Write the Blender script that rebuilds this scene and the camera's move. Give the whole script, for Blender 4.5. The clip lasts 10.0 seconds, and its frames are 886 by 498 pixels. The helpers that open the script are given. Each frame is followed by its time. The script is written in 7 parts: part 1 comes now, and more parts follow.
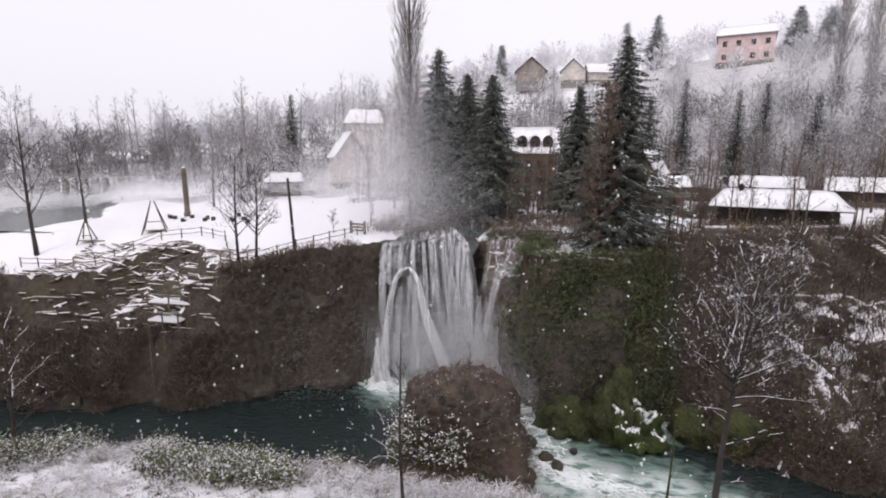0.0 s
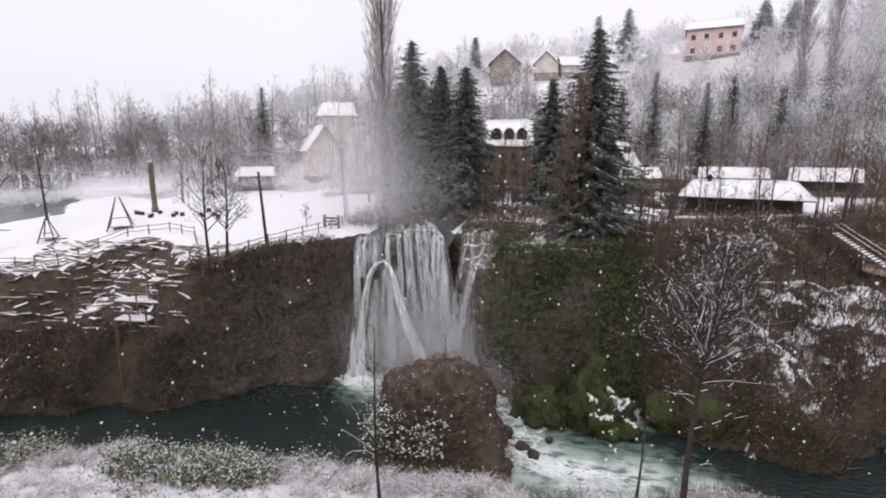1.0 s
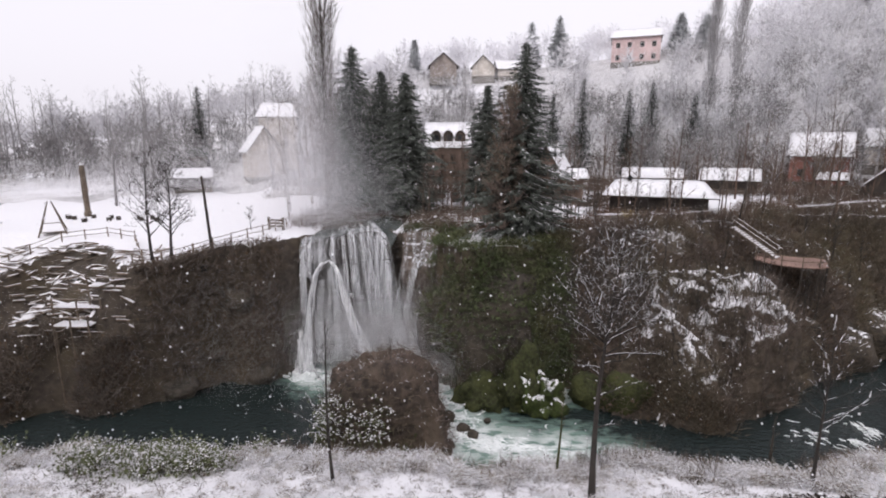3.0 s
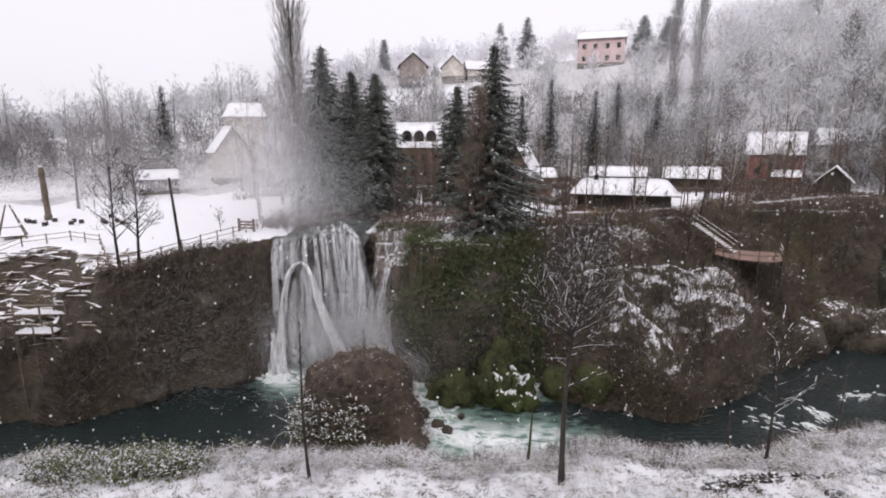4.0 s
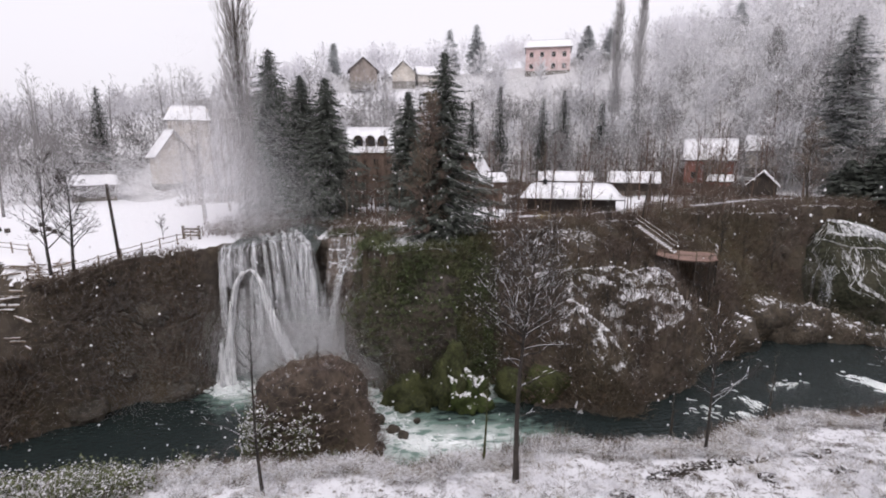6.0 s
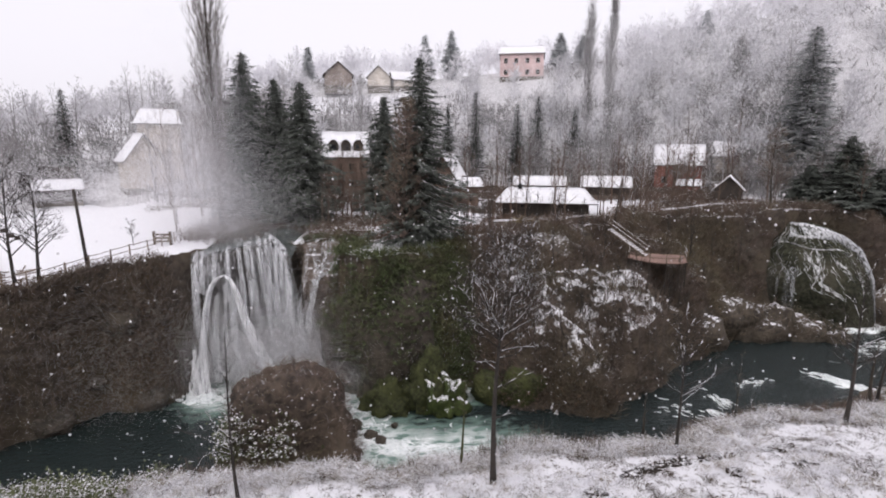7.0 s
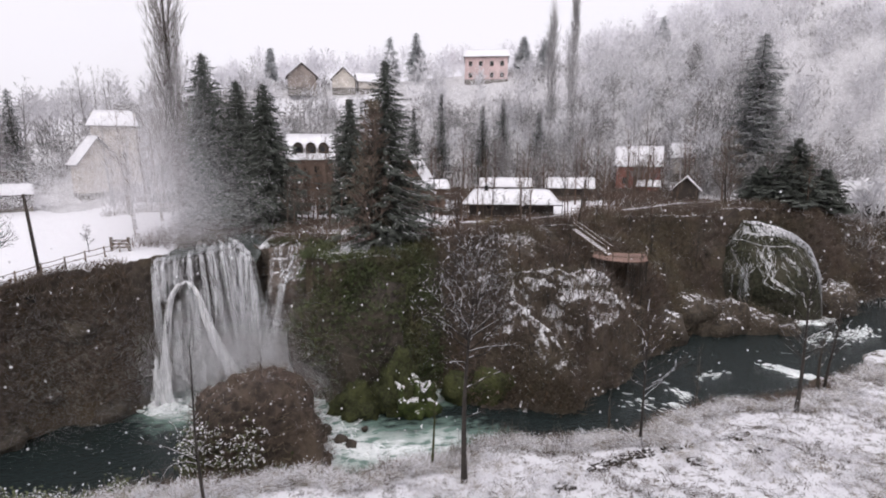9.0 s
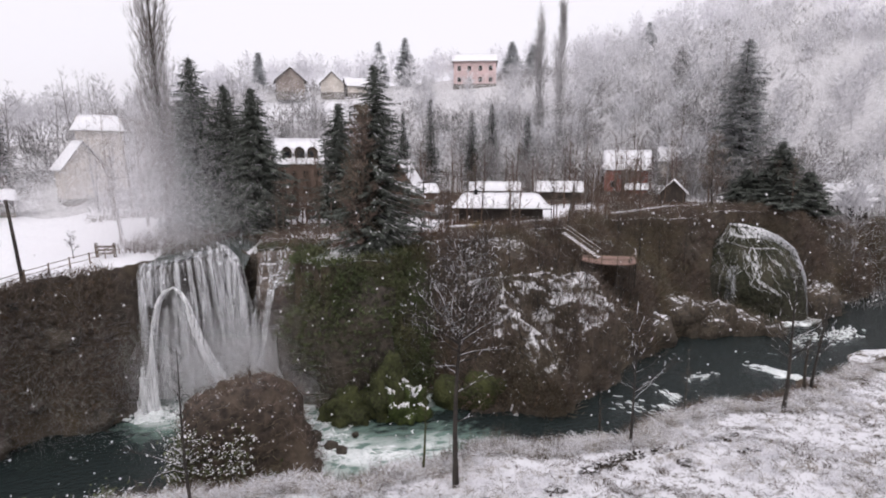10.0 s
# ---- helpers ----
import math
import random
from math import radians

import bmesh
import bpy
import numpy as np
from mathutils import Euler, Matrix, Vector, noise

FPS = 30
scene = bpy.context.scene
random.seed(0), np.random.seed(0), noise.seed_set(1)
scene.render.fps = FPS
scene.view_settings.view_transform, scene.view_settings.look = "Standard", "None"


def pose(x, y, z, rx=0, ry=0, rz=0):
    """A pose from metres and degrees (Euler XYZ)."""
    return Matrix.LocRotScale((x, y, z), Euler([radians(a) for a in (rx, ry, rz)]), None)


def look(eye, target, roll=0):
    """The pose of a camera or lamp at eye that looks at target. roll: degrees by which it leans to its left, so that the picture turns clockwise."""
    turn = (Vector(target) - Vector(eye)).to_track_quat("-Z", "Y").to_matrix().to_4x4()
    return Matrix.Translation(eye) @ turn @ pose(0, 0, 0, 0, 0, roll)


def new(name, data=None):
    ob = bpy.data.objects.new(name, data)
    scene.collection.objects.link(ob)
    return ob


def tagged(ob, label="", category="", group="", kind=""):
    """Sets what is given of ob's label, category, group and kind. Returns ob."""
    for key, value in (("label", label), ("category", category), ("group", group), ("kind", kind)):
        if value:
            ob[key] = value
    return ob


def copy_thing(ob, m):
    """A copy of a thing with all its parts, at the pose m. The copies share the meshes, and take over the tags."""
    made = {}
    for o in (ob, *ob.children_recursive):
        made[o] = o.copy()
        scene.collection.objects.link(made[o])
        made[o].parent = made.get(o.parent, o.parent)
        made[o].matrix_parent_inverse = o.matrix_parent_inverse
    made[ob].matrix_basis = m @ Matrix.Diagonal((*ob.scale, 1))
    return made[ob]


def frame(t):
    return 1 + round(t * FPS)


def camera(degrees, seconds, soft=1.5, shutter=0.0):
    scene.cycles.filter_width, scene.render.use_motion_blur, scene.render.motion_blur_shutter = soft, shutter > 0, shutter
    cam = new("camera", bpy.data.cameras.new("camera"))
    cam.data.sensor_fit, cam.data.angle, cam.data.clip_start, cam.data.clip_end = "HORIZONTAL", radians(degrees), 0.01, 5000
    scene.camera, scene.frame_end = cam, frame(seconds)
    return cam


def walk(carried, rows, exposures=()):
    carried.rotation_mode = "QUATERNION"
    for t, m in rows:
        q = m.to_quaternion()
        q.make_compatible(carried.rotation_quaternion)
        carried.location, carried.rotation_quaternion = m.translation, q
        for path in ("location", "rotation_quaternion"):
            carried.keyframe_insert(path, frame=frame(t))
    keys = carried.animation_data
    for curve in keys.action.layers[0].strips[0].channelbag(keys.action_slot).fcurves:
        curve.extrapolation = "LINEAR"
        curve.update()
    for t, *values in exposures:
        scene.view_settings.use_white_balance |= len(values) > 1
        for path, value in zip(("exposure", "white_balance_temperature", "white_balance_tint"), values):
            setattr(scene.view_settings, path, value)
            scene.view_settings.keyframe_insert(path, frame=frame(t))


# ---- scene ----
cam = camera(82.2, 10.0, soft=1.9)
PATH = [
    (0.0, pose(-0.608, 4.111, 23.184, 79.129, -0.069, 10.963)),
    (0.5, pose(-0.524, 4.191, 23.127, 78.477, -0.039, 9.481)),
    (1.0, pose(-0.451, 4.239, 23.113, 78.391, 0.176, 8.242)),
    (1.5, pose(-0.265, 3.453, 23.262, 78.089, 0.430, 6.843)),
    (2.0, pose(-0.131, 2.859, 23.396, 78.242, 0.433, 5.386)),
    (3.5, pose(0.099, 0.801, 23.827, 78.173, 0.047, 0.097)),
    (4.0, pose(0.105, 0.687, 23.850, 78.117, 0.227, -1.361)),
    (4.5, pose(0.109, 0.637, 23.861, 78.363, 0.207, -2.716)),
    (5.0, pose(0.106, 0.525, 23.885, 78.446, 0.315, -4.309)),
    (5.5, pose(0.105, 0.501, 23.889, 78.452, 0.173, -5.449)),
    (7.0, pose(0.059, 0.202, 23.948, 79.115, -0.137, -9.376)),
    (7.5, pose(0.029, 0.066, 23.975, 79.165, -0.247, -10.455)),
    (8.0, pose(0.012, 0.012, 23.986, 79.141, -0.344, -11.336)),
    (8.5, pose(-0.001, -0.025, 23.993, 79.144, -0.019, -12.025)),
    (9.0, pose(-0.010, -0.021, 23.991, 79.341, 0.002, -13.112)),
    (9.5, pose(-0.013, -0.008, 23.988, 79.473, 0.282, -13.940)),
    (10.0, pose(-0.012, 0.010, 23.982, 79.798, 0.145, -14.304)),
]
walk(cam, PATH)

# ---- light: overcast winter daylight ----
scene.view_settings.exposure = 0.05
SUN_ELEV, SUN_ROT = radians(48), radians(200)
world = bpy.data.worlds.new("overcast_sky")
scene.world = world
world.use_nodes = True
wn, wl = world.node_tree.nodes, world.node_tree.links
sky = wn.new("ShaderNodeTexSky")
sky.sky_type, sky.sun_disc, sky.sun_elevation, sky.sun_rotation = "NISHITA", False, SUN_ELEV, SUN_ROT
sky.air_density, sky.dust_density, sky.ozone_density = 1.0, 6.0, 1.0
grey = wn.new("ShaderNodeHueSaturation")
grey.inputs["Saturation"].default_value = 0.10
even = wn.new("ShaderNodeMixRGB")
even.inputs[0].default_value = 0.72
even.inputs[2].default_value = (9.2, 8.82, 9.65, 1)
wl.new(sky.outputs[0], grey.inputs["Color"])
wl.new(grey.outputs[0], even.inputs[1])
wl.new(even.outputs[0], wn["Background"].inputs[0])
wn["Background"].inputs[1].default_value = 0.125
sun = new("sun", bpy.data.lights.new("sun", "SUN"))
sun.data.energy, sun.data.angle, sun.data.color = 0.6, radians(25), (1.0, 0.97, 0.94)
sun.matrix_world = look((0, 0, 90), Vector((0, 0, 90)) - Vector((math.sin(SUN_ROT) * math.cos(SUN_ELEV), math.cos(SUN_ROT) * math.cos(SUN_ELEV), math.sin(SUN_ELEV))))


# ---- materials ----
def mat(name, col, rough=0.8, col2=None, scale=3.0, bump=0.3, snow=0.0, snow_lo=0.55, metal=0.0, col3=None, detail=5.0, spec=0.3, snow_scale=2.0, snow_amp=0.9):
    """A procedural surface: two colours mixed by noise at two scales, fine relief, and snow lying on faces that look up."""
    m = bpy.data.materials.new(name)
    m.use_nodes = True
    n, l = m.node_tree.nodes, m.node_tree.links
    b = n["Principled BSDF"]
    b.inputs["Roughness"].default_value = rough
    b.inputs["Metallic"].default_value = metal
    b.inputs["Specular IOR Level"].default_value = spec
    geo = n.new("ShaderNodeNewGeometry")
    big = n.new("ShaderNodeTexNoise")
    big.inputs["Scale"].default_value = scale * 0.17
    big.inputs["Detail"].default_value = 3
    fine = n.new("ShaderNodeTexNoise")
    fine.inputs["Scale"].default_value = scale
    fine.inputs["Detail"].default_value = detail
    for q in (big, fine):
        l.new(geo.outputs["Position"], q.inputs["Vector"])
    col2 = col2 or tuple(c * 0.6 for c in col)
    col3 = col3 or tuple(c * 1.25 for c in col)
    r1 = n.new("ShaderNodeMapRange")
    r1.inputs[1].default_value, r1.inputs[2].default_value = 0.35, 0.65
    l.new(fine.outputs[0], r1.inputs[0])
    m1 = n.new("ShaderNodeMixRGB")
    m1.inputs[1].default_value, m1.inputs[2].default_value = (*col2, 1), (*col, 1)
    l.new(r1.outputs[0], m1.inputs[0])
    r2 = n.new("ShaderNodeMapRange")
    r2.inputs[1].default_value, r2.inputs[2].default_value, r2.inputs[4].default_value = 0.45, 0.7, 0.8
    l.new(big.outputs[0], r2.inputs[0])
    m2 = n.new("ShaderNodeMixRGB")
    m2.inputs[2].default_value = (*col3, 1)
    l.new(r2.outputs[0], m2.inputs[0])
    l.new(m1.outputs[0], m2.inputs[1])
    out = m2.outputs[0]
    if snow:
        sep = n.new("ShaderNodeSeparateXYZ")
        l.new(geo.outputs["Normal"], sep.inputs[0])
        sn = n.new("ShaderNodeTexNoise")
        sn.inputs["Scale"].default_value, sn.inputs["Detail"].default_value, sn.inputs["Roughness"].default_value = snow_scale, 10, 0.68
        l.new(geo.outputs["Position"], sn.inputs["Vector"])
        add = n.new("ShaderNodeMath")
        add.operation = "MULTIPLY_ADD"
        add.inputs[1].default_value, add.inputs[2].default_value = snow_amp, -snow_amp / 2
        l.new(sn.outputs[0], add.inputs[0])
        tot = n.new("ShaderNodeMath")
        l.new(sep.outputs[2], tot.inputs[0])
        l.new(add.outputs[0], tot.inputs[1])
        rs = n.new("ShaderNodeMapRange")
        rs.inputs[1].default_value, rs.inputs[2].default_value, rs.inputs[4].default_value = snow_lo, snow_lo + 0.12, snow
        l.new(tot.outputs[0], rs.inputs[0])
        m3 = n.new("ShaderNodeMixRGB")
        m3.inputs[2].default_value = (0.83, 0.82, 0.85, 1)
        l.new(rs.outputs[0], m3.inputs[0])
        l.new(out, m3.inputs[1])
        out = m3.outputs[0]
    l.new(out, b.inputs["Base Color"])
    if bump:
        bp = n.new("ShaderNodeBump")
        bp.inputs["Strength"].default_value, bp.inputs["Distance"].default_value = bump, 0.6 / scale
        l.new(fine.outputs[0], bp.inputs["Height"])
        l.new(bp.outputs[0], b.inputs["Normal"])
    return m


SNOW = mat("snow", (0.84, 0.83, 0.86), 0.9, (0.72, 0.71, 0.74), 4, 0.25, col3=(0.87, 0.86, 0.88))
GROUND = mat("snowy_ground", (0.055, 0.043, 0.032), 0.95, (0.025, 0.02, 0.016), 1.6, 0.6, snow=1.0, snow_lo=0.50, col3=(0.07, 0.055, 0.035), snow_scale=0.8)
BANK = mat("leaf_litter_bank", (0.085, 0.068, 0.054), 0.95, (0.042, 0.034, 0.028), 1.6, 0.7, snow=0.9, snow_lo=0.90, col3=(0.075, 0.058, 0.036), snow_scale=2.2)
TURF = mat("snowy_turf", (0.14, 0.11, 0.08), 0.95, (0.06, 0.048, 0.036), 6, 0.8, snow=1.0, snow_lo=0.80, snow_scale=1.7, snow_amp=1.2)
ROCK = mat("wet_tufa_rock", (0.085, 0.07, 0.058), 0.75, (0.035, 0.03, 0.024), 1.8, 1.0, col3=(0.075, 0.06, 0.042))
ROCKSNOW = mat("snowy_rock", (0.09, 0.072, 0.055), 0.85, (0.03, 0.025, 0.02), 2.2, 0.9, snow=1.0, snow_lo=0.95, snow_scale=2.0, snow_amp=3.0)
FIRNEEDLE = mat("rimed_dark_needles", (0.10, 0.108, 0.098), 0.9, (0.055, 0.06, 0.055), 1.5, 0.0, snow=0.5, snow_lo=1.0)
MOSS = mat("wet_moss", (0.062, 0.068, 0.026), 0.9, (0.024, 0.026, 0.013), 3.5, 1.0, col3=(0.075, 0.08, 0.028))
BARK = mat("dark_bark", (0.075, 0.062, 0.05), 0.9, (0.03, 0.026, 0.022), 9, 0.7)
BANKTWIG = mat("wet_brown_twigs", (0.185, 0.142, 0.118), 0.9, (0.085, 0.067, 0.057), 0.7, 0.0, col3=(0.15, 0.128, 0.08))
DARKBARK = mat("wet_dark_twigs", (0.055, 0.047, 0.042), 0.9, (0.03, 0.026, 0.023), 4, 0.0)
DRYTWIG = mat("dry_grey_brown_twigs", (0.21, 0.174, 0.15), 0.9, (0.115, 0.096, 0.084), 0.35, 0.0, col3=(0.185, 0.142, 0.112))
TWIG = mat("brown_twigs", (0.165, 0.125, 0.10), 0.9, (0.085, 0.065, 0.052), 0.9, 0.0, col3=(0.15, 0.09, 0.065))
TWIGGREY = mat("grey_twigs", (0.22, 0.195, 0.185), 0.9, (0.12, 0.105, 0.10), 1.5, 0.0)
# frost colour, paled further to put distance haze into the far twigs
FROSTHAZETWIG = mat("frost_haze_twigs", (0.68, 0.67, 0.69), 0.9, (0.50, 0.49, 0.51), 0.5, 0.0, col3=(0.78, 0.77, 0.79))
# near-white: frost plus the fog over the hilltop, both in the colour
FROSTFOGTWIG = mat("frost_fog_twigs", (0.86, 0.85, 0.88), 0.9, (0.78, 0.77, 0.80), 0.5, 0.0, col3=(0.88, 0.87, 0.9))
# far bare trees: brown lifted to grey in place of haze
HAZETWIG = mat("haze_grey_twigs", (0.30, 0.285, 0.285), 0.9, (0.19, 0.18, 0.18), 0.7, 0.0, col3=(0.38, 0.365, 0.365))
NEEDLE = mat("spruce_needles", (0.13, 0.142, 0.125), 0.85, (0.075, 0.082, 0.072), 3, 0.0)
# needle colour lightened for frost and for the haze before the fir
FARNEEDLE = mat("frost_haze_needles", (0.34, 0.35, 0.345), 0.9, (0.20, 0.21, 0.205), 1.2, 0.0, snow=0.6, snow_lo=0.95)
# pale needles stand in for the haze missing above the crest
HAZENEEDLE = mat("haze_paled_needles", (0.60, 0.61, 0.62), 0.9, (0.44, 0.45, 0.46), 1.2, 0.0)
IVY = mat("ivy_leaves", (0.092, 0.118, 0.048), 0.8, (0.052, 0.058, 0.031), 1.0, 0.0, col3=(0.11, 0.098, 0.052))
DRYLEAF = mat("withered_leaves", (0.10, 0.065, 0.04), 0.9, (0.05, 0.035, 0.025), 2.0, 0.0)
WOOD = mat("weathered_wood", (0.16, 0.125, 0.095), 0.85, (0.075, 0.06, 0.048), 7, 0.5)
WOODSNOW = mat("snowy_timber", (0.20, 0.15, 0.11), 0.85, (0.09, 0.07, 0.055), 7, 0.5, snow=1.0, snow_lo=0.70, snow_scale=3)
DARKWOOD = mat("dark_stained_wood", (0.06, 0.048, 0.04), 0.8, (0.03, 0.025, 0.022), 6, 0.4)
BRICK = mat("brown_brick_wall", (0.19, 0.135, 0.108), 0.9, (0.13, 0.092, 0.075), 8, 0.4)
REDWALL = mat("red_wall", (0.30, 0.135, 0.112), 0.9, (0.20, 0.095, 0.08), 4, 0.3)
# pink plaster, paled a little for the thin haze before the hill
PINKWALL = mat("pink_plaster_wall", (0.60, 0.45, 0.44), 0.9, (0.52, 0.39, 0.38), 3, 0.2)
PLASTER = mat("pale_plaster_wall", (0.55, 0.50, 0.45), 0.9, (0.42, 0.38, 0.34), 3, 0.2)
STONE = mat("grey_stone_wall", (0.22, 0.20, 0.18), 0.9, (0.11, 0.10, 0.09), 4, 0.7)
# hilltop house boards, brown paled to imitate haze
HAZEWOOD = mat("haze_paled_boards", (0.30, 0.255, 0.23), 0.9, (0.20, 0.17, 0.155), 4, 0.2)
GLASS = mat("dark_window_glass", (0.02, 0.022, 0.025), 0.08, (0.015, 0.015, 0.018), 2, 0.0, spec=0.5)
DARKMETAL = mat("dark_metal", (0.05, 0.05, 0.05), 0.5, (0.03, 0.03, 0.03), 6, 0.1, metal=0.8)
DECK = mat("red_brown_deck", (0.26, 0.17, 0.14), 0.85, (0.17, 0.11, 0.09), 5, 0.3)


# ---- mesh helpers ----
class MB:
    """Vertices and faces gathered for one mesh."""

    def __init__(self):
        self.v, self.f = [], []

    def tube(self, pts, radii, n=5, cap=True):
        pts = [Vector(p) for p in pts]
        base = len(self.v)
        for i, p in enumerate(pts):
            d = (pts[min(i + 1, len(pts) - 1)] - pts[max(i - 1, 0)]).normalized()
            a = d.orthogonal().normalized()
            if abs(d.z) < 0.95:
                a = d.cross(Vector((0, 0, 1))).normalized()
            b = d.cross(a)
            for k in range(n):
                w = 2 * math.pi * k / n
                self.v.append(p + (a * math.cos(w) + b * math.sin(w)) * radii[i])
        for i in range(len(pts) - 1):
            for k in range(n):
                k2 = (k + 1) % n
                self.f.append((base + i * n + k, base + i * n + k2, base + (i + 1) * n + k2, base + (i + 1) * n + k))
        if cap:
            self.f.append(tuple(base + (len(pts) - 1) * n + k for k in range(n)))
            self.f.append(tuple(base + k for k in reversed(range(n))))

    def tri(self, a, b, c):
        i = len(self.v)
        self.v += [a, b, c]
        self.f.append((i, i + 1, i + 2))

    def quad(self, a, b, c, d):
        i = len(self.v)
        self.v += [a, b, c, d]
        self.f.append((i, i + 1, i + 2, i + 3))

    def blade(self, p, d, length, width, side=None):
        """A narrow twig or leaf: a kite of two triangles from p along d."""
        side = (side or d.orthogonal()).normalized() * (width / 2)
        mid = p + d * (length * 0.35)
        self.quad(p, mid + side, p + d * length, mid - side)

    def box(self, x0, y0, z0, x1, y1, z1, m=None):
        i = len(self.v)
        for x, y, z in ((x0, y0, z0), (x1, y0, z0), (x1, y1, z0), (x0, y1, z0), (x0, y0, z1), (x1, y0, z1), (x1, y1, z1), (x0, y1, z1)):
            q = Vector((x, y, z))
            self.v.append(m @ q if m else q)
        for f in ((0, 3, 2, 1), (4, 5, 6, 7), (0, 1, 5, 4), (1, 2, 6, 5), (2, 3, 7, 6), (3, 0, 4, 7)):
            self.f.append(tuple(i + k for k in f))

    def prism(self, poly, thick):
        """A slab: the polygon (points in space) pushed along thick."""
        i, n = len(self.v), len(poly)
        t = Vector(thick)
        self.v += [Vector(p) for p in poly] + [Vector(p) + t for p in poly]
        self.f.append(tuple(i + k for k in range(n)))
        self.f.append(tuple(i + n + k for k in reversed(range(n))))
        for k in range(n):
            k2 = (k + 1) % n
            self.f.append((i + k, i + n + k, i + n + k2, i + k2))

    def mesh(self, name, material, smooth=False):
        me = bpy.data.meshes.new(name)
        me.from_pydata([tuple(p) for p in self.v], [], self.f)
        me.materials.append(material)
        if smooth:
            me.polygons.foreach_set("use_smooth", [True] * len(me.polygons))
        me.update()
        return me


def part(name, mb, material, parent=None, label="", smooth=False):
    ob = new(name, mb.mesh(name, material, smooth))
    if parent is not None:
        ob.parent = parent
    if label:
        ob["label"] = label
    if name in BULK:
        ob["kind"] = "stuff"
    return ob


BULK = ("main_curtain", "veil", "arched_jet", "splash", "rivulet_net", "snow", "crown", "soil_clods")


def thing(name, label, category, at=(0, 0, 0), turn=0.0, group="", kind="", scale=1.0):
    ob = new(name)
    ob.matrix_basis = pose(*at, 0, 0, turn)
    ob.scale = (scale,) * 3
    return tagged(ob, label, category, group, kind)


def rnd(a, b):
    return random.uniform(a, b)


def fbm(x, y, z=0.0, o=4):
    return noise.fractal(Vector((x, y, z)), 0.9, 2.1, o)


# ---- the lie of the land ----
RIVER = [(-140, 30), (-75, 37), (-49, 40), (-40, 40), (-35, 41.5), (-29, 43.5), (-25, 46), (-18.5, 50), (-17.6, 54), (-13, 57.5), (-8, 59), (-4.5, 57.5), (-2.6, 53), (0, 48.5), (4, 47), (10, 46.5),
         (13, 46.5), (15.5, 41.8), (22.5, 41.2), (27, 46), (35, 50.5), (43, 53.5), (52, 59.5), (57, 63.5), (65, 64.5), (71, 61), (76, 60), (89, 64), (112, 70), (190, 100),
         (200, 80), (130, 62), (90, 52), (70, 46), (56, 42), (40, 36.5), (26, 34), (7, 33), (-10, 33.5), (-35, 31), (-75, 26), (-140, 18)]
RIM = [(-160, 40), (-75, 42), (-48, 43.5), (-43, 47), (-42, 52), (-33, 50), (-28, 44.6), (-25, 46.8), (-22.5, 50), (-18.6, 52), (-18.2, 55.5), (-13.3, 59), (-8, 60.5), (-3.8, 59), (-1.6, 54),
       (-1.5, 49.6), (0.5, 49), (5, 49.5), (9, 52), (14, 58), (24, 62), (33, 66), (40, 69), (50, 68.5), (57, 67), (66, 67.5), (72, 65), (78, 64.5), (90, 68), (112, 75), (200, 106),
       (215, 70), (130, 56), (90, 46), (70, 39.5), (55, 35.5), (39, 30.6), (26, 29), (18, 28), (7, 27.8), (-10, 28.6), (-33, 26.2), (-75, 20), (-160, 10)]


def seg_dist(px, py, poly):
    """Distance to a closed outline, and whether each point lies inside it."""
    dist = np.full(px.shape, 1e9)
    inside = np.zeros(px.shape, bool)
    for (ax, ay), (bx, by) in zip(poly, poly[1:] + poly[:1]):
        dx, dy = bx - ax, by - ay
        t = np.clip(((px - ax) * dx + (py - ay) * dy) / (dx * dx + dy * dy), 0, 1)
        dist = np.minimum(dist, np.hypot(px - ax - t * dx, py - ay - t * dy))
        cross = ((ay > py) != (by > py)) & (px < dx * (py - ay) / (dy if dy else 1e-9) + ax)
        inside ^= cross
    return dist, inside


def smooth(a, b, x):
    t = np.clip((x - a) / (b - a), 0, 1)
    return t * t * (3 - 2 * t)


def waves(x, y):
    """Unevenness of the soil."""
    return 0.5 * np.sin(x * 0.31 + 1.7 * np.sin(y * 0.23)) * np.sin(y * 0.37 + 1.3 * np.sin(x * 0.19)) + 0.22 * np.sin(x * 0.83 + y * 0.61 + 2 * np.sin(y * 0.7)) \
        + 0.12 * np.sin(x * 1.9 - y * 1.3 + 2 * np.sin(x * 0.9)) + 0.08 * np.sin(x * 3.1 + y * 2.7)


def upland(x, y):
    r, az = np.hypot(x, y), np.degrees(np.arctan2(x, y))
    hill = np.interp(az, [-180, -60, -40, -22, -5, 10, 30, 45, 60, 180], [2, 3, 6, 15, 29, 31, 36, 47, 52, 20])
    z = 14 + 2.2 * smooth(72, 112, r) * smooth(-26, -10, az) + hill * smooth(108 + 24 * smooth(43, 50, az), 172, r) - 4.2 * smooth(47, 53, az) * smooth(70, 90, r)
    z = z - 2.6 * smooth(-33, -43, x) * smooth(57, 46, y)
    return z + 0.25 * waves(x * 0.5, y * 0.5) * smooth(60, 90, r)


def near_bank(x, y):
    terrace = 5.5 + 0.22 * (27 - y)
    z = terrace + np.maximum(0, 22.3 - terrace) * np.clip((10.5 - y) / 9.0, 0, 1) ** 0.9
    return np.minimum(z, 22.3) + 0.13 * waves(x * 1.7, y * 1.7) + 0.07 * waves(x * 4.1 + 3, y * 4.1)


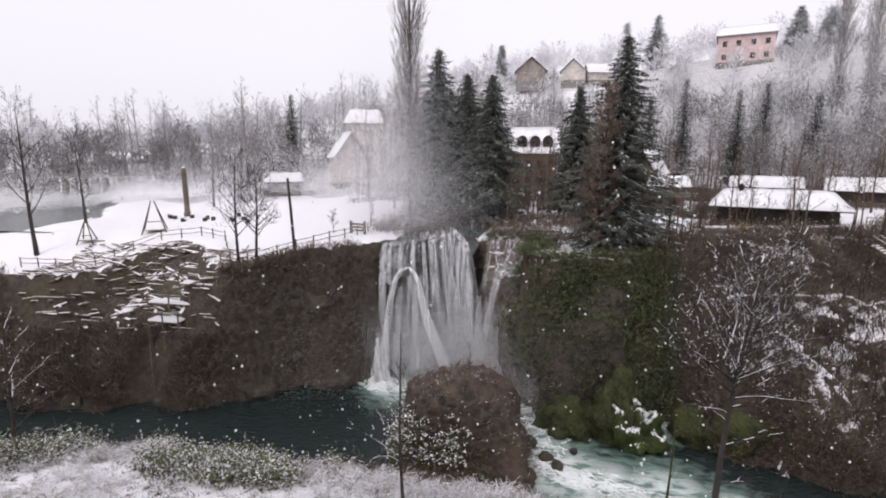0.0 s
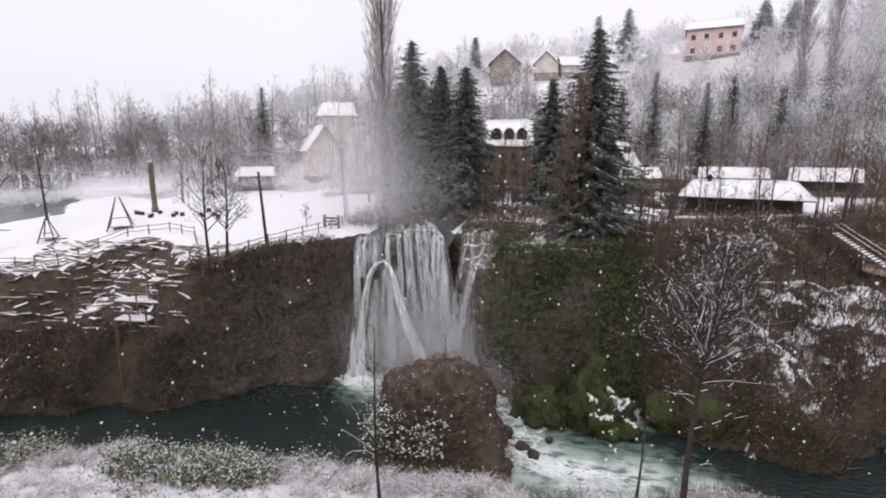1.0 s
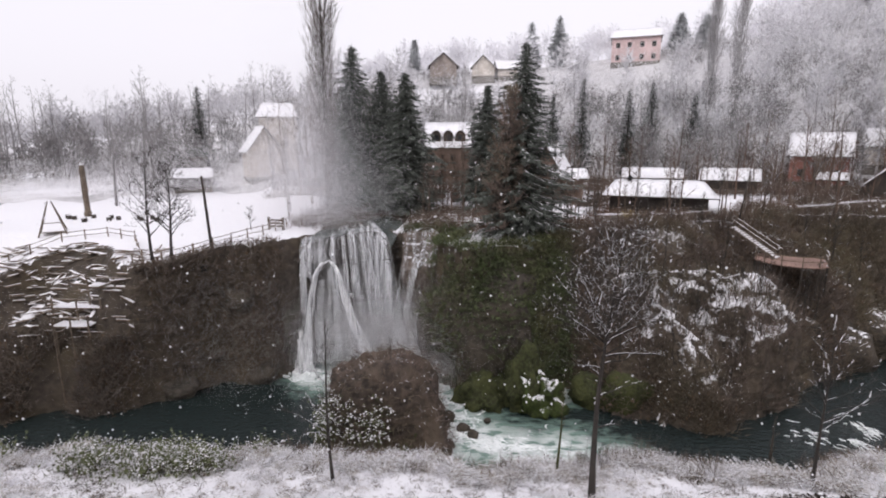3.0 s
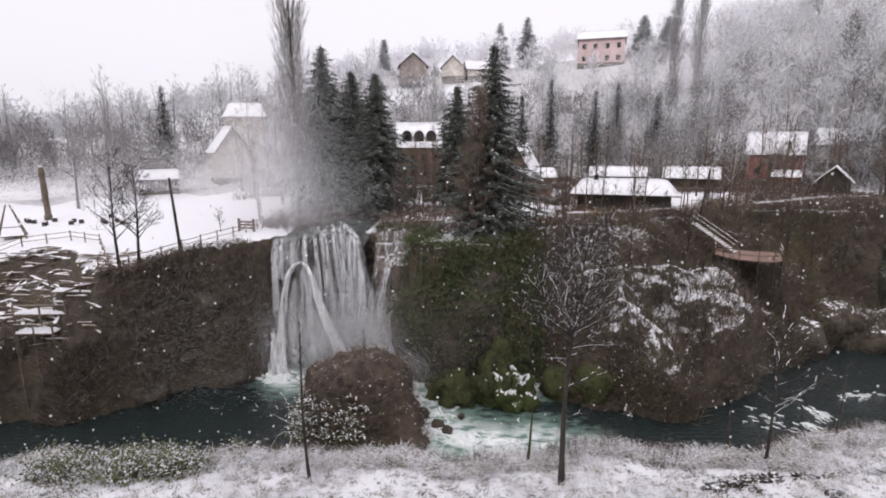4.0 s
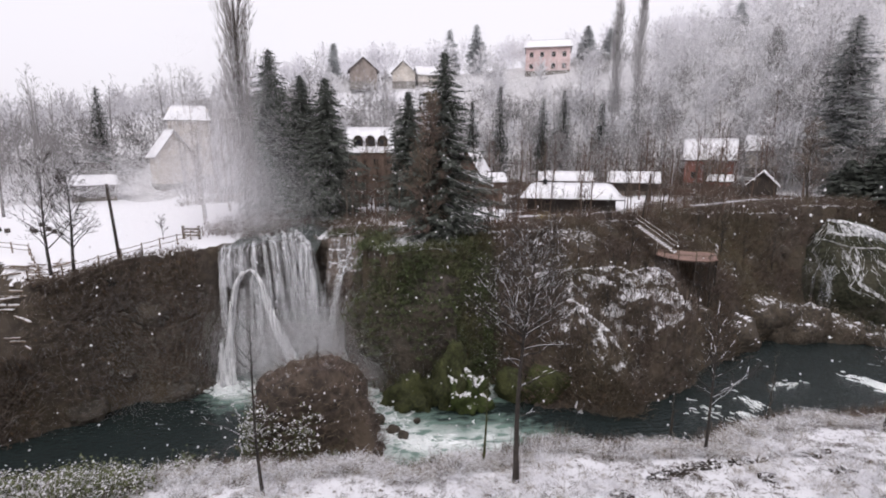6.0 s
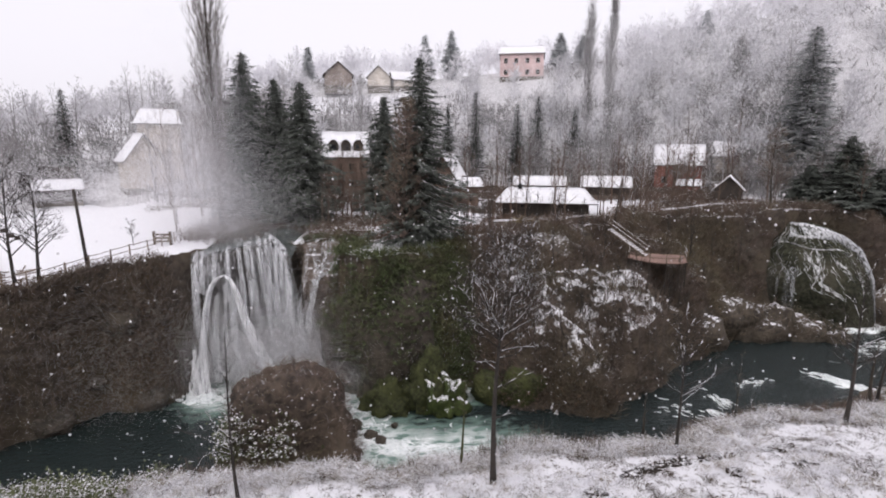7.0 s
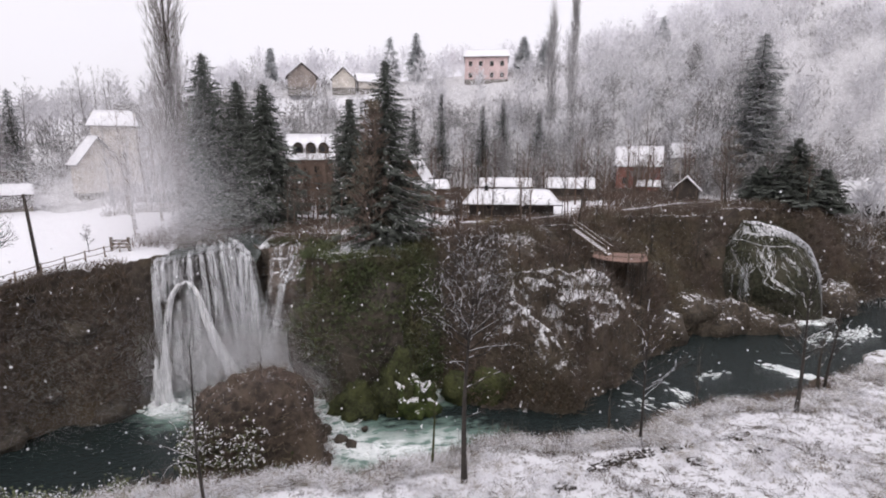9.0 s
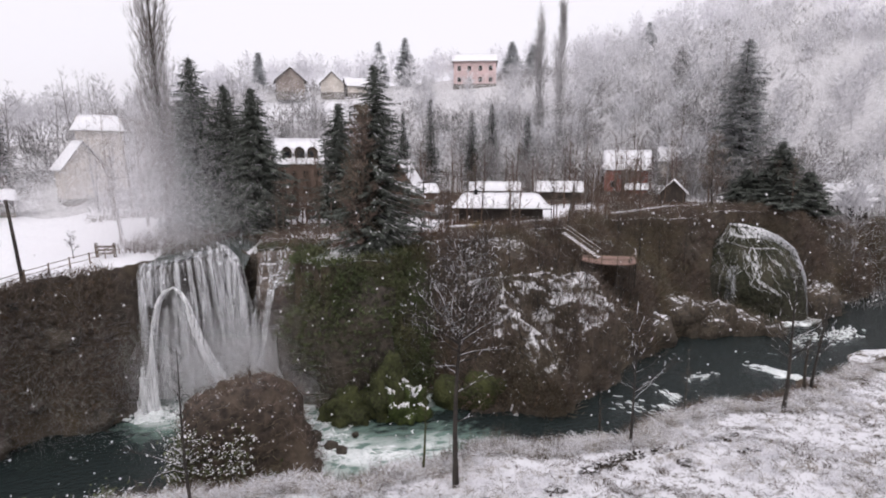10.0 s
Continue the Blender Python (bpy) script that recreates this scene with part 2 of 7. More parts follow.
def outlines(x, y):
    """Distances to the waterline and to the rim, both made uneven, and whether places lie inside them."""
    wx = x + 1.3 * np.sin(y * 0.31 + 1.1 * np.sin(x * 0.23)) + 0.5 * np.sin(y * 0.9 + x * 0.4)
    off = np.abs(x + 11)
    wy = y + 1.1 * np.sin(x * 0.37 + 1.0 * np.sin(y * 0.29)) * (off > 11) + 0.5 * np.sin(x * 0.95 + 1.0) * (off > 9)
    return (*seg_dist(wx, wy, RIVER), *seg_dist(wx, wy, RIM))


def height(x, y):
    x, y = np.asarray(x, float), np.asarray(y, float)
    dr, inr, dm, inm = outlines(x, y)
    mid = np.interp(x, [-160, -75, -33, 7, 40, 70, 130, 200], [25, 31, 34, 37, 42, 49, 62, 85])
    top = np.where(y < mid, near_bank(x, y), upland(x, y))
    s = dr / np.maximum(dr + dm, 1e-6)
    wall = -0.6 + (top + 0.6) * np.clip(s, 0, 1) ** 0.55 + 1.2 * waves(x * 1.1, y * 1.1) * np.sin(np.pi * s)
    z = np.where(inm, wall, top)
    z = np.where(inr, -0.6 - 0.6 * smooth(0, 4, dr), z)
    pu, pv = -0.61 * (x + 78.5) + 0.79 * (y - 73.7), 0.79 * (x + 78.5) + 0.61 * (y - 73.7)
    pond = np.clip(smooth(0, 1, 1 - ((pu / 25) ** 4 + (pv / (8.0 + 0.8 * np.sin(pu * 0.3))) ** 2)) * 4, 0, 1) * (y > mid)
    z = z + (12.9 - z) * pond
    z = z - 1.3 * np.exp(-((x + 29) / 5.5) ** 2 - ((y - 46) / 5.0) ** 2) * (y > mid)
    feed = np.exp(-((x + 11.5) / 5.5) ** 4 - ((y - 65) / 10) ** 4)
    return z - 0.9 * feed * (y > mid) * ~inm


def h(x, y):
    return float(height(np.array([x]), np.array([y]))[0])


def axis(lo, hi, step, outer):
    inner = np.arange(lo, hi + 1e-6, step)
    far = [step]
    while sum(far) < outer:
        far.append(far[-1] * 1.18)
    far = np.cumsum(far)
    return np.concatenate([lo - far[::-1], inner, hi + far])


# forest floor with thin snow; its pale grey holds the hill's haze
FOREST = mat("haze_paled_forest_floor", (0.62, 0.605, 0.62), 0.95, (0.44, 0.43, 0.44), 0.9, 0.4, col3=(0.72, 0.705, 0.72), snow=0.9, snow_lo=1.08, snow_scale=0.12, snow_amp=1.6)


def build_ground():
    xs, ys = axis(-62, 112, 0.6, 2600), axis(2, 100, 0.6, 2600)
    gx, gy = np.meshgrid(xs, ys)
    gz = height(gx.ravel(), gy.ravel())
    nx, ny = len(xs), len(ys)
    idx = np.arange(nx * ny).reshape(ny, nx)
    faces = np.stack([idx[:-1, :-1], idx[:-1, 1:], idx[1:, 1:], idx[1:, :-1]], -1).reshape(-1, 4)
    me = bpy.data.meshes.new("ground")
    me.from_pydata(np.column_stack([gx.ravel(), gy.ravel(), gz]).tolist(), [], faces.tolist())
    me.materials.append(GROUND)
    me.materials.append(TURF)
    near = gy.ravel()[faces].mean(1) < np.interp(gx.ravel()[faces].mean(1), [-160, -75, -33, 7, 40, 70, 130, 200], [23, 29, 32, 35, 40, 47, 60, 83])
    me.materials.append(BANK)
    fx, fz = gx.ravel()[faces].mean(1), gz[faces]
    steep = (fz.max(1) - fz.min(1) > 0.5) & (np.hypot(fx, gy.ravel()[faces].mean(1)) < 105)
    shelf = (fx > -50) & (fx < -29) & (fz.mean(1) > 7.0)
    _, _, dm, inm = outlines(gx.ravel()[faces].mean(1), gy.ravel()[faces].mean(1))
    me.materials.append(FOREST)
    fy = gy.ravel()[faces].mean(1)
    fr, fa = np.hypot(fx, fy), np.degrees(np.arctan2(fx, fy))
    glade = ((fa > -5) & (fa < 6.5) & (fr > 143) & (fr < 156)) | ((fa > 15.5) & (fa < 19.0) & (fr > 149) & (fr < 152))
    # wooded hill beyond about 110 m takes the haze-paled floor
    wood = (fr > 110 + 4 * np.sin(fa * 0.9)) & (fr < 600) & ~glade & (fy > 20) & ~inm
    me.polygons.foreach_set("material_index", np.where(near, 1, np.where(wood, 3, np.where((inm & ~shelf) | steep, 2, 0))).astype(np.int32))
    me.polygons.foreach_set("use_smooth", [True] * len(me.polygons))
    tagged(new("ground", me), "snow-covered meadow, village ground, wooded hill and canyon banks", "ground", kind="structure")


build_ground()


# ---- water ----
def water_mat(name, deep, pale, spots, rough=0.12, wave=2.0, strength=0.5, foam_base=0.0):
    """River water: body colour, ripples, and foam that spreads from the given places (x, y, radius)."""
    m = bpy.data.materials.new(name)
    m.use_nodes = True
    n, l = m.node_tree.nodes, m.node_tree.links
    b = n["Principled BSDF"]
    b.inputs["Specular IOR Level"].default_value = 0.3
    geo = n.new("ShaderNodeNewGeometry")
    warp = n.new("ShaderNodeMapping")
    warp.inputs["Scale"].default_value = (0.8, 1.7, 1)
    l.new(geo.outputs["Position"], warp.inputs[0])
    foam_n = n.new("ShaderNodeTexNoise")
    foam_n.inputs["Scale"].default_value, foam_n.inputs["Detail"].default_value, foam_n.inputs["Distortion"].default_value = 0.85, 10, 0.35
    l.new(warp.outputs[0], foam_n.inputs["Vector"])
    near = None
    for x, y, r in spots:
        d = n.new("ShaderNodeVectorMath")
        d.operation = "DISTANCE"
        d.inputs[1].default_value = (x, y, 0)
        l.new(geo.outputs["Position"], d.inputs[0])
        q = n.new("ShaderNodeMapRange")
        q.interpolation_type = "SMOOTHSTEP"
        q.inputs[1].default_value, q.inputs[2].default_value, q.inputs[3].default_value, q.inputs[4].default_value = r * 0.25, r, 1, 0
        rag = n.new("ShaderNodeMath")
        rag.operation = "MULTIPLY_ADD"
        rag.inputs[1].default_value = r * 1.5
        l.new(foam_n.outputs[0], rag.inputs[0])
        l.new(d.outputs["Value"], rag.inputs[2])
        sh = n.new("ShaderNodeMath")
        sh.operation = "SUBTRACT"
        sh.inputs[1].default_value = r * 0.72
        l.new(rag.outputs[0], sh.inputs[0])
        l.new(sh.outputs[0], q.inputs[0])
        if near is None:
            near = q.outputs[0]
        else:
            mx = n.new("ShaderNodeMath")
            mx.operation = "MAXIMUM"
            l.new(near, mx.inputs[0])
            l.new(q.outputs[0], mx.inputs[1])
            near = mx.outputs[0]
    tint = n.new("ShaderNodeMixRGB")
    tint.inputs[1].default_value, tint.inputs[2].default_value = (*deep, 1), (*pale, 1)
    l.new(near, tint.inputs[0])
    s1 = n.new("ShaderNodeMath")
    s1.operation = "MULTIPLY_ADD"
    s1.inputs[1].default_value = 0.29
    l.new(near, s1.inputs[0])
    l.new(foam_n.outputs[0], s1.inputs[2])
    fm = n.new("ShaderNodeMapRange")
    fm.inputs[1].default_value, fm.inputs[2].default_value = 0.69 - foam_base, 0.90 - foam_base
    l.new(s1.outputs[0], fm.inputs[0])
    mix = n.new("ShaderNodeMixRGB")
    mix.inputs[2].default_value = (0.82, 0.85, 0.84, 1)
    l.new(fm.outputs[0], mix.inputs[0])
    l.new(tint.outputs[0], mix.inputs[1])
    l.new(mix.outputs[0], b.inputs["Base Color"])
    rg = n.new("ShaderNodeMapRange")
    rg.inputs[3].default_value, rg.inputs[4].default_value = rough, 0.8
    l.new(fm.outputs[0], rg.inputs[0])
    l.new(rg.outputs[0], b.inputs["Roughness"])
    rip = n.new("ShaderNodeTexNoise")
    rip.inputs["Scale"].default_value, rip.inputs["Detail"].default_value = wave, 4
    l.new(warp.outputs[0], rip.inputs["Vector"])
    bp = n.new("ShaderNodeBump")
    bp.inputs["Strength"].default_value, bp.inputs["Distance"].default_value = strength, 0.25
    l.new(rip.outputs[0], bp.inputs["Height"])
    l.new(bp.outputs[0], b.inputs["Normal"])
    return m


def fall_mat(name, col, lo, hi, top, thin=1.0):
    """Falling water drawn out into streaks, thin between them."""
    m = bpy.data.materials.new(name)
    m.use_nodes = True
    n, l = m.node_tree.nodes, m.node_tree.links
    b = n["Principled BSDF"]
    b.inputs["Base Color"].default_value = (*col, 1)
    b.inputs["Roughness"].default_value = 0.6
    geo = n.new("ShaderNodeNewGeometry")
    mp = n.new("ShaderNodeMapping")
    mp.inputs["Scale"].default_value = (3.2, 3.2, 0.16)
    l.new(geo.outputs["Position"], mp.inputs[0])
    t = n.new("ShaderNodeTexNoise")
    t.inputs["Scale"].default_value, t.inputs["Detail"].default_value = 1.0, 5
    l.new(mp.outputs[0], t.inputs["Vector"])
    r = n.new("ShaderNodeMapRange")
    r.inputs[1].default_value, r.inputs[2].default_value, r.inputs[3].default_value, r.inputs[4].default_value = lo, hi, 0.0, top
    l.new(t.outputs[0], r.inputs[0])
    sep = n.new("ShaderNodeSeparateXYZ")
    l.new(geo.outputs["Position"], sep.inputs[0])
    fade = n.new("ShaderNodeMapRange")
    fade.inputs[1].default_value, fade.inputs[2].default_value, fade.inputs[3].default_value, fade.inputs[4].default_value = 1.5, 10.0, thin, 1.0
    l.new(sep.outputs[2], fade.inputs[0])
    mul = n.new("ShaderNodeMath")
    mul.operation = "MULTIPLY"
    l.new(r.outputs[0], mul.inputs[0])
    l.new(fade.outputs[0], mul.inputs[1])
    l.new(mul.outputs[0], b.inputs["Alpha"])
    return m


RIVERWATER = water_mat("turquoise_river_water", (0.019, 0.027, 0.027), (0.20, 0.29, 0.25), [(-13, 49.5, 6), (-14.9, 49.4, 4), (-1.6, 46.5, 6.5), (-0.6, 41.5, 6.5), (1.8, 38.8, 7), (4.5, 37.5, 7), (8.5, 37.5, 6.5), (13, 37.0, 3.5), (9.5, 46.8, 4)], strength=0.8, rough=0.18)
POOLWATER = water_mat("grey_upper_water", (0.10, 0.115, 0.11), (0.3, 0.32, 0.32), [(-12, 57, 9)], wave=1.2)
FALLWATER = fall_mat("falling_water", (0.88, 0.88, 0.91), 0.36, 0.72, 0.52, 0.20)
JETWATER = fall_mat("white_jet_water", (0.93, 0.93, 0.95), 0.28, 0.66, 0.72)
VEILWATER = fall_mat("thin_water_veil", (0.80, 0.81, 0.83), 0.34, 0.75, 0.42, 0.8)
FOAM = mat("white_foam", (0.85, 0.87, 0.87), 0.8, (0.62, 0.66, 0.66), 3, 0.8)


def sheet(name, label, x0, x1, y0, y1, z, step, material, rough):
    mb = MB()
    xs, ys = np.arange(x0, x1, step), np.arange(y0, y1, step)
    for y in ys:
        for x in xs:
            mb.v.append(Vector((x, y, z + rough * fbm(x * 0.35, y * 0.35))))
    nx = len(xs)
    for j in range(len(ys) - 1):
        for i in range(nx - 1):
            k = j * nx + i
            mb.f.append((k, k + 1, k + nx + 1, k + nx))
    ob = part(name, mb, material, smooth=True)
    return tagged(ob, label, "water", kind="structure")


sheet("river", "dark turquoise river with white foam below the waterfalls", -140, 190, 16, 106, 0.0, 1.5, RIVERWATER, 0.10)
sheet("upper_pool", "still grey-green water of the upper stream", -116, -56, 54, 104, 13.62, 2.0, POOLWATER, 0.03)


def ribbon(mb, pts, widths, bow=0.25):
    """A strand of falling water: a strip, bowed across, that follows pts."""
    pts = [Vector(p) for p in pts]
    i0 = len(mb.v)
    for k, (p, w) in enumerate(zip(pts, widths)):
        out = Vector((p.x, p.y, 0)).normalized()
        d = (pts[min(k + 1, len(pts) - 1)] - pts[max(k - 1, 0)]).normalized()
        side = d.cross(out)
        side = side.normalized() if side.length > 0.05 else Vector((1, 0, 0))
        mb.v += [p - side * w / 2, p - out * (w * bow), p + side * w / 2]
    for k in range(len(pts) - 1):
        a = i0 + 3 * k
        mb.f += [(a, a + 1, a + 4, a + 3), (a + 1, a + 2, a + 5, a + 4)]


LIP = [(-16.5, 53.0, 13.75), (-14.6, 53.8, 13.8), (-12.6, 54.8, 14.2), (-10.6, 55.7, 14.4), (-9.3, 56.2, 14.7), (-8.2, 55.6, 13.8), (-7.3, 54.8, 12.8)]


def along(poly, u):
    u = min(max(u, 0), 0.9999) * (len(poly) - 1)
    k = int(u)
    return Vector(poly[k]).lerp(Vector(poly[k + 1]), u - k)


def build_great_fall():
    fall = thing("waterfall", "tall white waterfall pouring over a mossy tufa lip into the river", "waterfall")
    rock = MB()
    nu, nv = 40, 22
    for j in range(nv):
        for i in range(nu):
            u, v = i / (nu - 1), j / (nv - 1)
            p = along(LIP, u)
            z = p.z - 0.25 - v * (p.z + 1.2)
            out = 0.5 - 1.3 * math.sin(math.pi * min(1, v * 1.1)) + 0.9 * fbm(p.x * 0.6, z * 0.4, 3.0)
            rock.v.append(Vector((p.x + 0.3 * fbm(z, p.x), p.y + 0.3 - out * 0.6, z)))
    for j in range(nv - 1):
        for i in range(nu - 1):
            k = j * nu + i
            rock.f.append((k, k + 1, k + nu + 1, k + nu))
    part("rock_face", rock, mat("wet_tufa_behind_water", (0.105, 0.094, 0.09), 0.6, (0.045, 0.04, 0.038), 1.4, 0.9), fall, "dark wet rock behind the water", True)
    strands, veil, jet, foam = MB(), MB(), MB(), MB()
    # bundles of strands: place along the lip, spread, how many, drift to the side, lowest end
    bundles = [(0.02, 0.012, 22, 0.1, 2.5), (0.08, 0.03, 26, 0.0, 9.6), (0.17, 0.035, 34, 0.1, 10.4), (0.26, 0.015, 26, 0.4, 8.8), (0.34, 0.03, 16, 0.9, 6.0), (0.42, 0.012, 34, 1.3, 4.5), (0.50, 0.011, 34, 1.5, 3.5),
               (0.575, 0.012, 38, 1.6, 2.5), (0.65, 0.013, 44, 1.7, 2.0), (0.73, 0.012, 44, 1.6, 1.8), (0.81, 0.014, 40, 1.3, 1.8), (0.89, 0.012, 26, 1.0, 3.0), (0.58, 0.16, 14, 1.5, 3.0)]
    for n, (uc, spread, count, drift, low) in enumerate(bundles):
        for i in range(count):
            u = min(0.99, max(0.0, random.gauss(uc, spread)))
            p = along(LIP, u) + Vector((0, 0, rnd(-0.2, 0.12)))
            w0 = rnd(0.03, 0.11)
            throw = rnd(0.4, 1.3)
            lean = drift * rnd(0.75, 1.25) + rnd(-0.12, 0.12)
            end = min(p.z - 2.0, low + (5.0 if low < 6 else 1.6) * rnd(0, 1) ** 1.3)
            pts, ws = [p + Vector((-0.15, 1.3, 0.10)), p + Vector((0, 0.3, 0.05))], [w0, w0]
            for k in range(1, 11):
                q = k / 10
                pts.append(Vector((p.x + lean * q ** 0.8 * (p.z - end) / 13.0, p.y - 0.2 - throw * q ** 0.6 - 0.1 * math.sin(5 * q + i), p.z + (end - p.z) * q ** 1.2)))
                ws.append(w0 * (1 + 2.4 * q) * rnd(0.8, 1.2) * (1.0 if q < 0.8 else 2.6 - 2.0 * q))
            ribbon(strands if i % 5 else veil, pts, ws)
    # white water tumbling over the step at the top of the lip
    for i in range(26):
        u = rnd(0.30, 0.80)
        p = along(LIP, u)
        pts = [p + Vector((-0.9 + 0.16 * k + rnd(-0.1, 0.1), 3.2 - 0.45 * k, 0.22 - 0.02 * k + 0.08 * math.sin(k * 1.4 + i))) for k in range(8)]
        ribbon(strands, pts, [rnd(0.06, 0.22) for k in range(8)], 0.1)
    for i in range(9):
        p = along(LIP, 0.36 + 0.6 * (i + 0.5) / 9)
        pts = [p + Vector((1.6 * (k / 8), 0.1 - 0.9 * (k / 8) ** 0.6, -p.z * (k / 8) ** 1.1)) for k in range(9)]
        ribbon(veil, pts, [0.45 + 0.8 * k / 8 for k in range(9)], 0.1)
    # side cascade over the ledges at the end of the lip
    ledge = MB()
    nu, nv = 26, 18

    def shelf(u, v):
        a = Vector((-6.2, 57.6, 13.9)).lerp(Vector((2.2, 56.0, 14.0)), u)
        b = Vector((-6.0, 52.9, 10.4)).lerp(Vector((-1.2, 51.7, 11.3)), u)
        p = a.lerp(b, v)
        return p + Vector((0.2 * fbm(u * 6, v * 5), 0, 0.35 * math.sin(v * 19 + 3 * u) * 0.4 + 0.35 * fbm(u * 5, v * 6, 2.0)))

    for j in range(nv):
        for i in range(nu):
            u, v = i / (nu - 1), j / (nv - 6)
            if v <= 1:
                ledge.v.append(shelf(u, v))
            else:
                q, w = shelf(u, 1.0), (v - 1) / ((nv - 1) / (nv - 6) - 1)
                ledge.v.append(Vector((q.x + 0.4 * w, q.y + 0.9 * w + 0.4 * fbm(u * 7, w * 4, 5.0), q.z * (1 - w) - 0.5 * w)))
    for j in range(nv - 1):
        for i in range(nu - 1):
            k = j * nu + i
            ledge.f.append((k, k + 1, k + nu + 1, k + nu))
    part("side_ledge", ledge, mat("wet_ledge_rock", (0.11, 0.085, 0.07), 0.7, (0.045, 0.036, 0.03), 2.5, 0.9, snow=0.9, snow_lo=0.93, snow_scale=2.5), fall, "snowy broken ledge beside the fall", True)
    for i in range(60):
        u0, u1 = rnd(0.05, 1.0), random.choice((0.03, 0.27, 0.33, 0.36, 0.40)) + rnd(-0.03, 0.03)
        w0 = rnd(0.03, 0.10)
        foot = rnd(1.0, 5.5)
        pts, ws = [], []
        for k in range(8):
            q = k / 7
            pts.append(shelf(u0 + (u1 - u0) * q ** 1.3, q) + Vector((0, -0.1, 0.14)))
            ws.append(w0 * rnd(0.6, 1.8))
        if i % 4 != 3:
            top = pts[-1]
            slip = rnd(0.9, 2.3)
            for k in range(1, 9):
                q = k / 8
                pts.append(Vector((top.x - slip * q, top.y - 0.7 * q ** 0.6, top.z + (foot - top.z) * q ** 1.2)))
                ws.append(w0 * (1 + 1.3 * q))
        ribbon(veil if i % 3 else strands, pts, ws)
    # the arched jet: it springs from one rounded crest and falls to both sides before a dim hollow
    left_arm = [(-13.35, 11.9), (-14.1, 11.6), (-14.75, 10.5), (-15.15, 8.6), (-15.5, 6.2), (-15.85, 3.3), (-16.0, 1.4), (-16.0, 0.1)]
    right_arm = [(-13.35, 11.9), (-12.7, 11.65), (-12.05, 10.5), (-11.5, 8.4), (-10.85, 6.4), (-10.0, 4.5), (-9.3, 2.9), (-8.9, 2.0)]
    for i in range(230):
        arm, side = (left_arm, -1) if i % 5 < 2 else (right_arm, 1)
        inner = rnd(0, 1) ** (2.2 if side < 0 else 1.4)
        w0 = rnd(0.04, 0.14)
        start = rnd(0.0, 0.12) if i % 3 else rnd(0.1, 0.45)
        pts, ws = [], []
        for k in range(19):
            u = start + (1 - start) * k / 18
            p = along([(x, 0, z) for x, z in arm], u)
            fan = inner * (0.12 + (1.0 if side > 0 else 0.35) * u)
            pts.append(Vector((p.x - side * fan * 0.9 + 0.04 * math.sin(9 * u + i) + rnd(-0.03, 0.03), 51.6 - 0.9 * math.sin(u * 1.6) + 0.5 * inner, max(0.0, p.z - fan * 0.55 * (1 - 0.5 * u) + rnd(-0.05, 0.05)))))
            ws.append(w0 * (1 + 2.6 * u) * rnd(0.8, 1.2) * (1.0 if u < 0.85 else 0.7))
        ribbon(jet, pts, ws)
    for i in range(34):  # spray-torn foot of the heavier arm
        x = rnd(-16.7, -15.3)
        top = rnd(2.0, 5.0)
        pts = [Vector((x + 0.15 * math.sin(k + i) + (x + 16.0) * 0.4 * k / 6, 50.7 - 0.1 * k, top * (1 - k / 6) + 0.1)) for k in range(7)]
        ribbon(jet, pts, [rnd(0.08, 0.3) for k in range(7)], 0.1)
    for i in range(26):  # thin water in the hollow
        x = rnd(-15.0, -11.0)
        top = 11.0 - 1.3 * abs(x + 13.3) ** 1.5
        pts = [Vector((x + 0.05 * math.sin(k * 2 + i), 52.0, top + (0.6 - top) * k / 8)) for k in range(9)]
        ribbon(veil, pts, [rnd(0.25, 0.7) for k in range(9)], 0.1)
    for i in range(70):
        a, q = rnd(0, 6.283), rnd(0, 1) ** 0.5
        c = Vector((-15.8 + 2.8 * q * math.cos(a), 50.2 + 1.6 * q * math.sin(a), 0.1))
        blob(foam, c, rnd(0.2, 0.55) * (1.3 - q), 0.6, 1)
    part("main_curtain", strands, FALLWATER, fall, "white streaked falling water", True)
    part("veil", veil, VEILWATER, fall, "thin grey veil of water", True)
    part("arched_jet", jet, JETWATER, fall, "white water arching over a dark hollow", True)
    part("splash", foam, FOAM, fall, "white foam at the foot of the fall", True)


def ico(sub=1):
    bm = bmesh.new()
    bmesh.ops.create_icosphere(bm, subdivisions=sub, radius=1)
    v, f = [q.co.copy() for q in bm.verts], [tuple(x.index for x in q.verts) for q in bm.faces]
    bm.free()
    return v, f


ICO = {k: ico(k) for k in (1, 2, 3, 4)}


def blob(mb, c, r, flat=1.0, sub=2, rough=0.35, freq=0.9, stretch=(1, 1, 1), seed=0.0):
    v, f = ICO[sub]
    i = len(mb.v)
    for q in v:
        k = 1 + rough * fbm(q.x * freq + c.x * 0.7 + seed, q.y * freq + c.y * 0.7, q.z * freq + c.z, 5)
        mb.v.append(Vector((c.x + q.x * r * k * stretch[0], c.y + q.y * r * k * stretch[1], c.z + q.z * r * k * flat * stretch[2])))
    mb.f += [tuple(i + a for a in t) for t in f]


random.seed(14)
build_great_fall()


